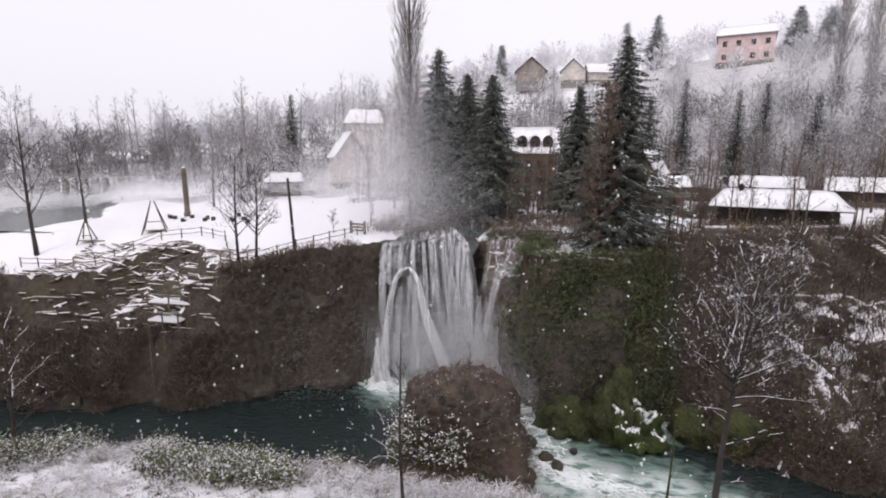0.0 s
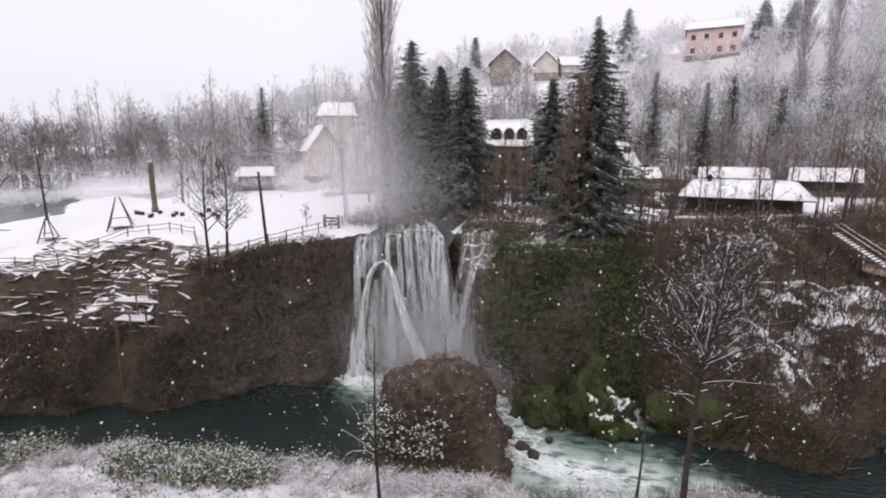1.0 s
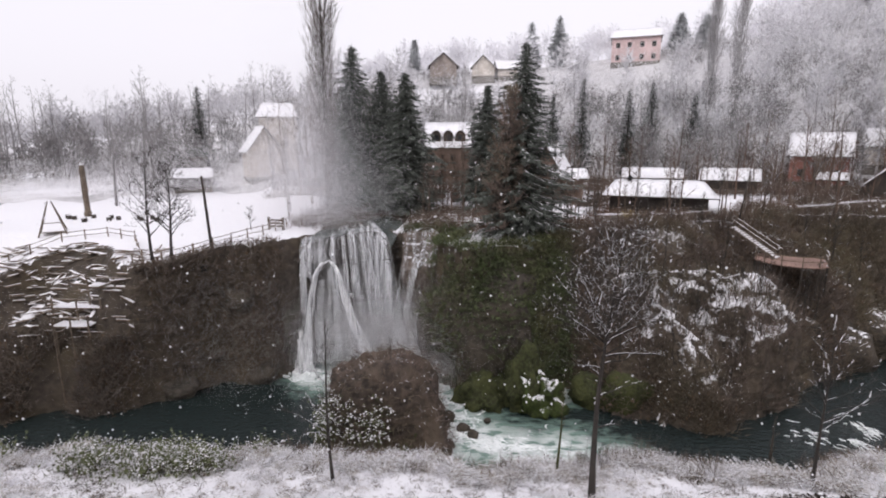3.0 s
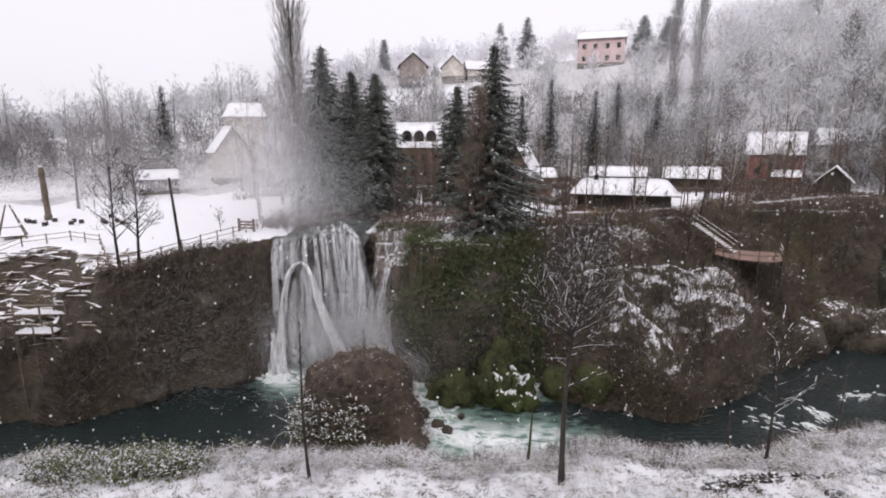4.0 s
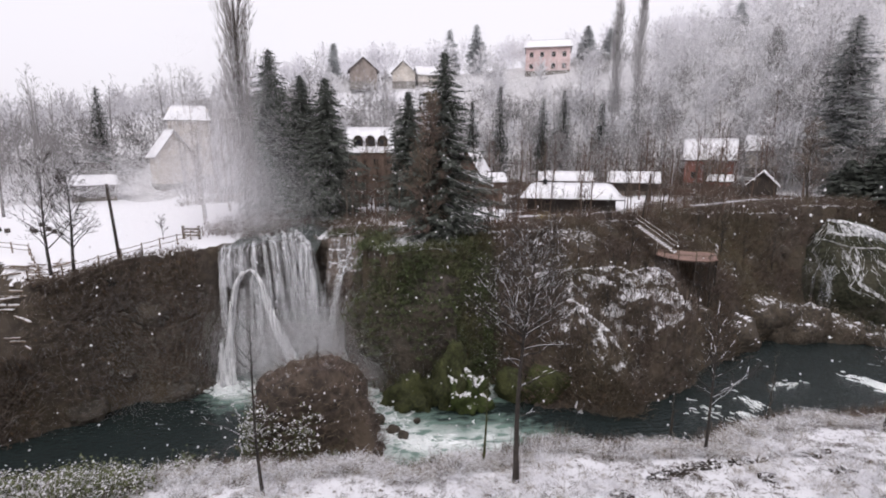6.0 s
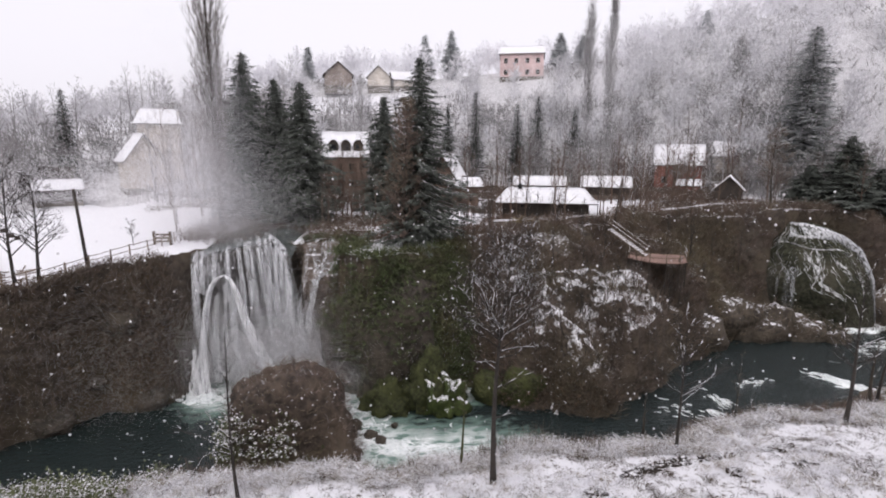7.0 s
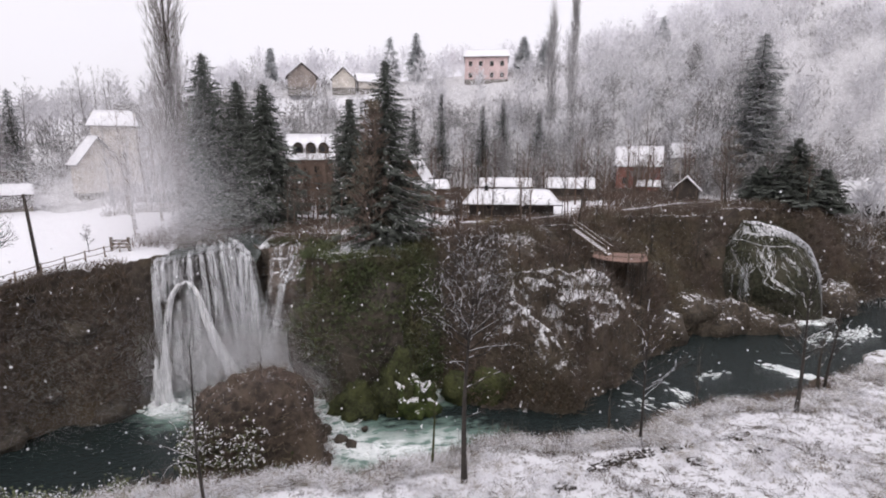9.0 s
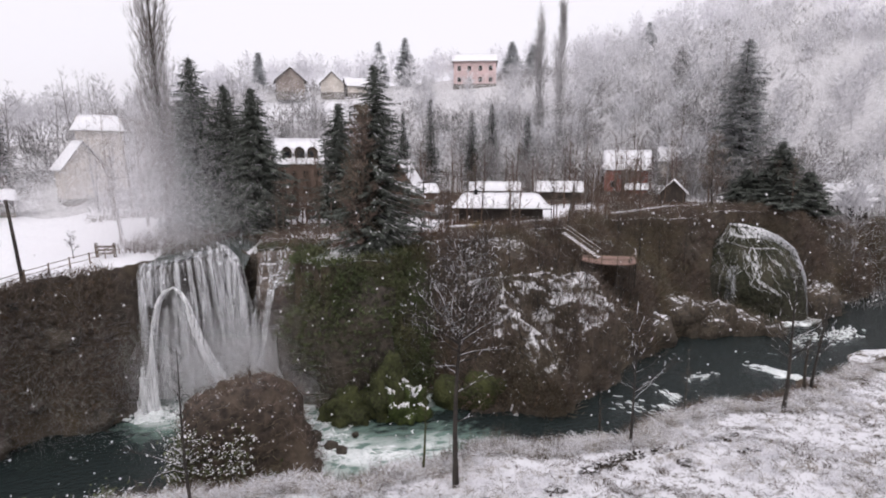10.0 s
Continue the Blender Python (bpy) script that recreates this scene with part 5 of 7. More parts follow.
# tall shrubs with snow on every leaf, at the left end of the bank
bush = near & (dm < 2.4) & (p[:, 0] < -11.5) & (p[:, 2] > 4.2) & clumpy(p, 1.0, 0.15, 7.0)
DUSTLEAF = mat("dusted_green_leaves", (0.13, 0.14, 0.07), 0.85, (0.06, 0.07, 0.035), 4, 0.0)
twig_cloud("shrubs", "leafy shrubs dusted white with fresh snow on the near bank", "shrubs", p[bush][:380], 26, (0.4, 1.3), 0.016, TWIG, 0.9, 0.5, 0.4, 0.4, 20, 0.55, 0.055, None, 0.5, DUSTLEAF)
SOIL = mat("bare_dark_soil", (0.055, 0.045, 0.038), 0.95, (0.022, 0.018, 0.015), 6, 0.9, snow=1.0, snow_lo=0.86, snow_scale=4, snow_amp=1.6)


def soil_clods():
    random.seed(3)
    ridges = ([(13.9, 23.2), (15.6, 23.7), (17.4, 24.4), (19.2, 24.7)], 150), ([(19.0, 24.4), (22.0, 24.75), (24.6, 24.9), (26.6, 25.3)], 190), ([(24.0, 22.4), (25.2, 22.6)], 34), ([(10.4, 21.6), (12.2, 22.2)], 40), ([(19.8, 22.3), (21.4, 22.7)], 34)
    for way, n in ridges:
        mb = MB()
        for i in range(n):
            q = along([(x, y, 0) for x, y in way], rnd(0, 1))
            k = rnd(-1, 1) * rnd(0.1, 1)
            if math.sin(q.x * 2.3 + 1.7 * math.sin(q.x * 0.9)) < -0.55:
                continue
            x, y = q.x + rnd(-0.2, 0.2), q.y + 0.55 * k
            blob(mb, Vector((x, y, h(x, y) + 0.07 * (1 - abs(k)))), rnd(0.05, 0.19) * rnd(0.4, 1.4), 0.9, 1, 0.9, 2.6, (rnd(0.9, 2.2), rnd(0.6, 1.1), 1), i)
        tagged(part("soil_clods", mb, SOIL, smooth=True), "dark turned earth breaking through the snow", "soil", kind="stuff")


soil_clods()


# ---- boulders ----
SPURSNOW = mat("snow_broken_by_rock", (0.10, 0.078, 0.06), 0.85, (0.035, 0.028, 0.022), 2.2, 0.9, snow=1.0, snow_lo=0.66, snow_scale=0.7, snow_amp=1.9)


def crag(mb, c, rx, ry, rz, seed, sub=4, box=3.4, skew=0.10, slim=1.0):
    """A squarish boulder with a flat brow, steep flanks and broken faces."""
    v, f = ICO[sub]
    i = len(mb.v)
    for q in v:
        k = (abs(q.x) ** box + abs(q.y) ** box + abs(q.z) ** box) ** (-1 / box) if box else 1.0
        k *= 1 + 0.16 * fbm(q.x * 1.6 + seed, q.y * 1.6, q.z * 1.6, 4) + 0.05 * round(2.2 * fbm(q.x * 3 - seed, q.y * 3, q.z * 3, 3))
        x, y, z = q.x * k, q.y * k, q.z * k
        taper = 1 - slim * (0.20 * max(0, z) + 0.12 * max(0, z) ** 3)
        mb.v.append(Vector((c[0] + rx * (x * taper + skew * max(0.0, z)), c[1] + ry * y * taper, c[2] + rz * (z - slim * (0.16 * (x - 0.1) ** 2 + 0.10 * abs(x)) * (z > 0) - (1 - slim) * 0.12 * max(0.0, x) * (z > 0)))))
    mb.f += [tuple(i + a for a in t) for t in f]


def boulder(label, parts_list, name="boulder", rough=0.42, freq=1.4):
    t = thing(name, label, "rock")
    for pn, c, r, flat, stretch, material, sub, sd in parts_list:
        mb = MB()
        blob(mb, Vector(c), r, flat, sub, rough, freq, stretch, sd)
        part(pn, mb, material, t, "", True)
    return t


isle = thing("boulder", "big brown boulder overgrown with dry brush, standing in the river", "rock")
mb = MB()
crag(mb, (-5.7, 38.6, 0.6), 5.0, 3.4, 6.7, 2.6, 4, 4.2, -0.10, 0.45)
part("rock", mb, mat("brown_boulder_rock", (0.10, 0.075, 0.06), 0.85, (0.03, 0.024, 0.02), 1.6, 1.0, col3=(0.12, 0.09, 0.065), snow=0.9, snow_lo=1.05), isle, "", True)
rng = np.random.default_rng(7)
me = isle.children[0].data
surf = np.array([tuple(q.co) for q in me.vertices])
d = np.array([tuple(q.normal) for q in me.vertices])
keep = (surf[:, 2] > 0.3)
surf, d = np.repeat(surf[keep], 3, 0), np.repeat(d[keep], 3, 0)
surf = surf + rng.normal(0, 0.12, surf.shape)
REDTWIG = mat("red_brown_twigs", (0.25, 0.185, 0.155), 0.9, (0.095, 0.072, 0.061), 1.1, 0.0, col3=(0.12, 0.105, 0.06))
twig_cloud("brush", "dry red-brown brush covering the boulder", "brush", surf[clumpy(surf, 1.6, -0.6, 1.0)], 4, (0.3, 1.0), 0.045, REDTWIG, 0.1, 0.9, 0.5, 0.2, 21, 0.05, 0.05, d[clumpy(surf, 1.6, -0.6, 1.0)] * 0.6, parent=isle)
tall = surf[::20]
twig_cloud("brush", "longer bare stems on top of the boulder", "brush", tall, 4, (0.5, 1.5), 0.028, TWIGGREY, 0.5, 0.6, 0.5, 0.2, 23, 0.14, 0.05, d[::20] * 0.5, parent=isle)
low = surf[(surf[:, 0] < -5.0) & (surf[:, 1] < 37.6) & (surf[:, 2] < 4.6 + 0.5 * np.sin(surf[:, 0] * 2)) & (surf[:, 2] > 1.6)]
foot_green = surf[(surf[:, 0] < -3.6) & (surf[:, 1] < 37.8) & (surf[:, 2] < 2.0) & (surf[:, 2] > 0.2)]
twig_cloud("weeds", "green weeds and moss round the foot of the boulder", "weeds", foot_green, 6, (0.3, 0.9), 0.05, IVY, 0.4, 0.6, 0.5, 0.25, 24, 0.05, 0.05, None, 0.8, IVY)
bare_tree("sapling", "thin bare stem growing from the top of the boulder", (-5.2, 38.4, 5.6), 4.2, 0.045, 53, spread=0.4, start=0.3, limbs=9, subs=3, twigs_n=2, limb_len=0.26, snowy=0.3, upright=0.8, twig_w=0.022)
twig_cloud("shrubs", "green shrub white with snow growing at the boulder's foot", "shrubs", low + (-0.2, -0.5, 0), 6, (0.4, 1.2), 0.03, MOSS, 0.6, 0.6, 0.4, 0.25, 22, 0.55, 0.085, None, 0.6, DUSTLEAF)
bulge = boulder("bulging green mass of ivy and moss beside the waterfall", [("mound", (2.6, 48.6, 5.2), 4.6, 1.45, (1.25, 0.6, 1), ROCK, 4, 8.0)], "ivy_mound", 0.3, 1.3)
me = bulge.children[0].data
bp_, bd = np.array([tuple(q.co) for q in me.vertices]), np.array([tuple(q.normal) for q in me.vertices])
keep = (bp_[:, 2] > 5.2 + 1.5 * np.sin(bp_[:, 0] * 1.3)) & (bd[:, 1] < 0.4)
twig_cloud("ivy", "dark green ivy leaves on the mound", "ivy", np.repeat(bp_[keep], 4, 0), 3, (0.2, 0.8), 0.05, IVY, 0.2, 0.6, 0.5, 0.15, 25, 0.002, 0.05, np.repeat(bd[keep], 4, 0) * 0.6, 1.0, IVY, parent=bulge)
boulder("round green moss-covered boulder in the rapids", [("rock", (2.2, 45.2, 0.3), 2.3, 1.0, (1.0, 0.9, 1), MOSS, 4, 2.0)], rough=0.5, freq=1.8)
boulder("tall mossy boulder with patches of snow in the rapids", [("rock", (5.9, 44.8, 1.7), 2.1, 1.5, (0.85, 0.9, 1), MOSS, 4, 3.4), ("ledge", (7.5, 43.9, 0.9), 2.0, 1.15, (0.95, 0.85, 1), mat("snowy_moss", (0.06, 0.08, 0.022), 0.9, (0.025, 0.03, 0.012), 5, 0.8, snow=1.0, snow_lo=0.70, snow_scale=1.9, snow_amp=3.2), 4, 4.4)], rough=0.6, freq=1.9)
for x, y, r, sd in ((-0.9, 41.9, 0.75, 1), (0.45, 40.2, 0.55, 2), (1.3, 39.3, 0.5, 3), (2.6, 41.5, 0.3, 6)):
    boulder("small dark wet rock in the white water", [("rock", (x, y, 0.15), r, 0.8, (1, 1, 1), ROCK, 2, sd)], "river_rock")["group"] = "rocks in the rapids"
def build_spur():
    t = thing("boulder", "snow-topped rock spur covered with thin stems above the river", "rock")
    top, face = MB(), MB()
    nx, ny = 84, 66
    gx, gy = np.meshgrid(np.linspace(15.5, 33.0, nx), np.linspace(40.5, 54.0, ny))
    land_z = height(gx.ravel(), gy.ravel()).reshape(ny, nx)
    for j in range(ny):
        for i in range(nx):
            x, y = gx[j, i], gy[j, i]
            lump = 0.9 * fbm(x * 0.35, y * 0.35, 1.0) + 0.35 * fbm(x * 1.1, y * 1.1, 5.0)
            apron = 10.6 - 1.06 * (51.5 - y) - 0.30 * max(0.0, 21 - x)
            shelf = 10.8 - 0.52 * (51.5 - y) - 0.10 * max(0.0, x - 26)
            brow = 43.4 + 0.55 * max(0.0, x - 26) + 0.8 * fbm(x * 0.6, 3.0)
            w = float(smooth(22.5, 26.5, x))
            z = apron * (1 - w) + (shelf - 9.0 * float(smooth(brow, brow - 1.1, y))) * w + lump
            z -= 9.5 * float(smooth(31.0 + 0.5 * fbm(y * 0.7, 1.0), 32.8, x)) + 7.0 * float(smooth(18.2, 15.6, x))
            rim = min(1.0, i / 5, (nx - 1 - i) / 5, j / 4, (ny - 1 - j) / 5)
            z = max(z, land_z[j, i] + (0.25 + 0.5 * abs(lump)) * rim - 0.6 * (1 - rim))
            top.v.append(Vector((x + 0.25 * fbm(x, y, 8.0), y, min(z, 11.6) if y < 51.5 else min(z, 11.6 - 1.3 * (y - 51.5)))))
    for j in range(ny - 1):
        for i in range(nx - 1):
            k = j * nx + i
            top.f.append((k, k + 1, k + nx + 1, k + nx))
    part("crag", top, SPURSNOW, t, "", True)
    for c, r in (((28.9, 46.2, 0.4), 1.9), ((25.9, 44.2, 0.0), 1.6), ((31.0, 48.6, 1.6), 1.8)):
        blob(face, Vector(c), r, 1.5, 4, 0.8, 2.2, (1.1, 0.7, 1), c[0])
    part("face", face, ROCK, t, "dark broken rock face", True)
    return t


spur = build_spur()
for k, (ob, step, sn) in enumerate(((spur.children[0], 1, 0.03), (spur.children[1], 1, 0.006))):
    me = ob.data
    sp, sd = np.array([tuple(q.co) for q in me.vertices]), np.array([tuple(q.normal) for q in me.vertices])
    keep = (sp[:, 2] > 0.4) & ((sd[:, 2] < 0.55) | (np.arange(len(sp)) % (5 * step) == 0))
    twig_cloud("brush", "brown stems and brush on the rock spur", "brush", np.repeat(sp[keep], 2, 0), 3, (0.4, 1.6), 0.05, BANKTWIG, 0.6, 0.5, 0.4, 0.25, 40 + k, sn, 0.06, np.repeat(sd[keep], 2, 0) * 0.7, parent=spur)
me = [np.array([tuple(q.co) for q in c.data.vertices if q.normal.z > 0.35 and q.co.z > 2]) for c in spur.children if c.name.startswith("crag")]
sp = np.concatenate(me)[::9]
twig_cloud("brush", "thin dark upright stems standing in the snow of the spur", "brush", sp, 2, (0.6, 2.6), 0.075, DARKBARK, 1.4, 0.3, 0.3, 0.3, 46, 0.02, 0.05, parent=spur)
sp = sp[clumpy(sp, 0.9, 0.45, 2.0)]
twig_cloud("brush", "dark bushy scrub standing in the snow of the spur", "brush", sp, 14, (0.4, 1.3), 0.05, BANKTWIG, 0.7, 0.6, 0.4, 0.4, 47, 0.06, 0.05, parent=spur)
for x, y, z, r, sd in ((42, 55, 1.6, 3.0, 7), (46.5, 57.5, 2.5, 2.8, 8), (38, 53, 0.8, 2.4, 9), (51, 60, 1.0, 2.4, 10), (44, 60, 6.2, 2.0, 12), (35, 53.5, 3.5, 2.6, 13)):
    boulder("rough brown rock with a little snow on the river bank", [("rock", (x, y, z), r, 0.9, (1.1, 0.9, 1), ROCKSNOW, 3, sd)])["group"] = "rocks on the far bank"
for x, y, z, r, sd in ((53.0, 57.0, 0.6, 3.6, 21), (57.0, 55.4, -0.2, 2.8, 22), (49.5, 57.5, 1.6, 3.0, 23), (60.5, 53.6, -0.6, 1.8, 24), (74.5, 59.5, 1.4, 3.6, 25), (54.6, 66.3, 4.0, 3.2, 26), (54.8, 66.6, 8.6, 3.0, 27), (57.0, 67.4, 12.0, 2.4, 28), (50.5, 65.5, 6.0, 3.2, 29)):
    t = boulder("brown rock overgrown with leafless brush on the river bank", [("rock", (x, y, z), r, 1.0, (1.1, 0.9, 1), ROCKSNOW, 3, sd)])
    t["group"] = "rocks on the far bank"
    me = t.children[0].data
    sp, sd2 = np.array([tuple(q.co) for q in me.vertices]), np.array([tuple(q.normal) for q in me.vertices])
    keep = (sp[:, 2] > 0.2) & (sd2[:, 1] < 0.5)
    twig_cloud("brush", "brown leafless brush", "brush", np.repeat(sp[keep], 3, 0), 3, (0.4, 1.6), 0.05, BANKTWIG, 0.5, 0.6, 0.4, 0.25, 60 + sd, 0.05, 0.07, np.repeat(sd2[keep], 3, 0) * 0.7, parent=t)
for x, y, z, r, sd in ((12.5, 45.5, 1.0, 2.0, 14), (15.5, 44.5, 1.6, 2.4, 15), (-20, 49.5, 0.8, 1.8, 16), (-27, 45.5, 0.6, 1.6, 17)):
    boulder("dark mossy rock at the water's edge", [("rock", (x, y, z), r, 0.9, (1.1, 0.9, 1), MOSS if x > 0 else ROCK, 3, sd)])["group"] = "rocks on the far bank"


# ---- far woods as one growth each ----
def woods(name, label, places, hh, crown, blades, w, material, seed, shape="round"):
    """Many leafless trees: a stem and a crown of upward twigs for each place."""
    rng = np.random.default_rng(seed)
    n = len(places)
    z = height(places[:, 0], places[:, 1])
    tall = rng.uniform(hh[0], hh[1], n)
    wide = rng.uniform(crown[0], crown[1], n)
    m = n * blades
    i = np.repeat(np.arange(n), blades)
    u = unit(rng.normal(0, 1, (m, 3))) * (rng.random(m) ** 0.45)[:, None]
    c = np.stack([places[i, 0] + u[:, 0] * wide[i], places[i, 1] + u[:, 1] * wide[i], z[i] + tall[i] * (0.62 + 0.36 * u[:, 2])], 1)
    d = unit(np.stack([u[:, 0] * 0.9, u[:, 1] * 0.9, 0.55 + 0.4 * rng.random(m)], 1) + rng.normal(0, 0.35, (m, 3)))
    ln = rng.uniform(0.8, 2.2, m)[:, None]
    side = unit(np.cross(d, rng.normal(0, 1, (m, 3)))) * (w / 2 * rng.uniform(0.5, 1.5, m))[:, None]
    va = np.stack([c - d * ln * 0.5, c + side, c + d * ln * 0.5, c - side], 1).reshape(-1, 3)
    k = np.arange(m)[:, None] * 4
    ta = np.concatenate([k + (0, 1, 2), k + (0, 2, 3)], 1).reshape(-1, 3)
    a = rng.uniform(0, 3.14, n)
    stems = []
    for q in (0, 1.57):
        sd = np.stack([np.cos(a + q), np.sin(a + q), np.zeros(n)], 1) * 0.14
        b0 = np.stack([places[:, 0], places[:, 1], z - 0.3], 1)
        b1 = b0 + np.stack([rng.normal(0, 0.4, n), rng.normal(0, 0.4, n), tall * 0.8], 1)
        stems.append(np.stack([b0 - sd, b0 + sd, b1], 1).reshape(-1, 3))
    vs = np.concatenate(stems)
    ts = np.arange(len(vs)).reshape(-1, 3) + len(va)
    tagged(new(name, fast_mesh(name, np.concatenate([va, vs]), np.concatenate([ta, ts]), material)), label, "woods", kind="stuff")


def polar(n, az0, az1, r0, r1, seed):
    rng = np.random.default_rng(seed)
    a, r = np.radians(rng.uniform(az0, az1, n)), np.sqrt(rng.uniform(r0 ** 2, r1 ** 2, n))
    return np.stack([r * np.sin(a), r * np.cos(a)], 1)


q = np.concatenate([polar(290, -14, 56, 116, 205, 1), polar(150, 28, 56, 130, 245, 11)])
az, rr = np.degrees(np.arctan2(q[:, 0], q[:, 1])), np.hypot(q[:, 0], q[:, 1])
q = q[~((az > -5) & (az < 6.5) & (rr > 143) & (rr < 162)) & ~((az > 14.5) & (az < 20.5) & (rr > 146) & (rr < 165))]
# trees beyond 158 m get the whitest colour, standing for fog
high = np.hypot(q[:, 0], q[:, 1]) > 158
woods("frosted_woods", "frosted woods along the top of the hill, whitened further for fog", q[high], (7, 12), (2.0, 3.6), 170, 0.28, FROSTFOGTWIG, 9)
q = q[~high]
woods("frosted_woods", "frosted leafless woods covering the hillside, paled further for haze", q, (7, 12), (2.0, 3.6), 160, 0.28, FROSTHAZETWIG, 2)
# here the pale colour is haze put into the twigs
woods("frosted_woods", "leafless woods on the misty distant rise, paled for haze", polar(160, -62, -12, 150, 260, 3), (9, 15), (2.5, 4.5), 260, 0.3, FROSTHAZETWIG, 4)
q = polar(230, -62, -15, 100, 150, 5)
q = q[((q[:, 0] + 76) / 30) ** 2 + ((q[:, 1] - 78) / 21) ** 2 > 1]
woods("bare_woods", "grey leafless trees beyond the meadow", q[(q[:, 0] < -56) | (q[:, 1] > 122)], (7, 13), (1.5, 3.0), 140, 0.17, HAZETWIG, 6)
woods("bare_woods", "grey leafless trees behind the village", polar(220, -16, 53, 106, 140, 7), (6, 12), (1.6, 3.2), 140, 0.17, HAZETWIG, 8)


# ---- buildings ----
def window(parent, x, y, z, w, hgt, yaw=0.0):
    """A framed pane on a wall that faces -y, in the house's own axes."""
    fr = MB()
    t = 0.09
    fr.box(x - w / 2, y - 0.05, z, x - w / 2 + t, y + 0.02, z + hgt)
    fr.box(x + w / 2 - t, y - 0.05, z, x + w / 2, y + 0.02, z + hgt)
    fr.box(x - w / 2 + t, y - 0.05, z, x + w / 2 - t, y + 0.02, z + t)
    fr.box(x - w / 2 + t, y - 0.05, z + hgt - t, x + w / 2 - t, y + 0.02, z + hgt)
    fr.box(x - t / 3, y - 0.045, z + t, x + t / 3, y + 0.02, z + hgt - t)
    ob = part("window", fr, WOOD, parent, "weathered wooden window frame")
    pn = MB()
    pn.box(x - w / 2 + t, y - 0.02, z + t, x + w / 2 - t, y + 0.015, z + hgt - t)
    part("pane", pn, GLASS, ob)


def house(label, at, turn, L, W, eave, ridge, wall=BRICK, over=0.5, snow=0.22, windows=(), chimney=None, base=STONE, name="house", hip=0.0, category="house"):
    """A house with its ridge along its own x axis; the long wall at y = -W/2 faces its front."""
    t = thing(name, label, category, at, turn)
    w = MB()
    w.prism([(-L / 2, -W / 2, -1.5), (-L / 2, W / 2, -1.5), (-L / 2, W / 2, eave), (-L / 2, 0, ridge - 0.12), (-L / 2, -W / 2, eave)], (L, 0, 0))
    part("wall", w, wall, t)
    f = MB()
    f.box(-L / 2 - 0.06, -W / 2 - 0.06, -1.6, L / 2 + 0.06, W / 2 + 0.06, 0.5)
    part("plinth", f, base, t, "grey stone plinth")
    k = (ridge - eave) / (W / 2)
    for sg in (-1, 1):
        y1 = sg * (W / 2 + over)
        z1 = eave - k * over
        xa, xb = -L / 2 - over, L / 2 + over
        ra, rb = xa + hip, xb - hip
        roof = MB()
        roof.prism([(xa, y1, z1), (xb, y1, z1), (rb, 0, ridge), (ra, 0, ridge)][:: sg], (0, 0, 0.14))
        r = part("roof", roof, DARKWOOD, t)
        if not snow:
            continue
        sn = MB()
        n = 14
        i0 = 0
        for top in (0, 1):
            for j in range(5):
                v = j / 4
                for i in range(n + 1):
                    u = i / n
                    a0, b0 = xa + (ra - xa) * v, xb + (rb - xb) * v
                    x, y, z = a0 + (b0 - a0) * u, y1 * (1 - v), z1 + (ridge - z1) * v
                    edge = 0.25 if (i in (0, n) or j == 0) else 1.0
                    sn.v.append(Vector((x, y, z + 0.144 + (snow * edge * (0.85 + 0.3 * fbm(x * 0.9 + at[0], y * 0.9, 2.0)) if top else 0.0))))
        m = (n + 1) * 5
        for j in range(4):
            for i in range(n):
                q = j * (n + 1) + i
                sn.f.append((m + q, m + q + 1, m + q + n + 2, m + q + n + 1))
        rim = [i for i in range(n + 1)] + [(n + 1) * j + n for j in range(1, 5)] + [(n + 1) * 4 + i for i in range(n - 1, -1, -1)] + [(n + 1) * j for j in range(3, 0, -1)]
        for a, b in zip(rim, rim[1:] + rim[:1]):
            sn.f.append((a, b, m + b, m + a))
        part("roof_snow", sn, SNOW, r, "thick snow on the roof", True)
    if chimney:
        c = MB()
        x, y = chimney
        zz = ridge - k * abs(y)
        c.box(x - 0.25, y - 0.25, zz - 0.5, x + 0.25, y + 0.25, zz + 0.7)
        c.prism([(x - 0.45, y - 0.4, zz + 0.7), (x + 0.45, y - 0.4, zz + 0.7), (x, y - 0.4, zz + 1.2)], (0, 0.8, 0))
        part("chimney", c, DARKMETAL, t, "dark hooded chimney")
    for x, z, ww, hh in windows:
        window(t, x, -W / 2 - 0.003, z, ww, hh)
    return t


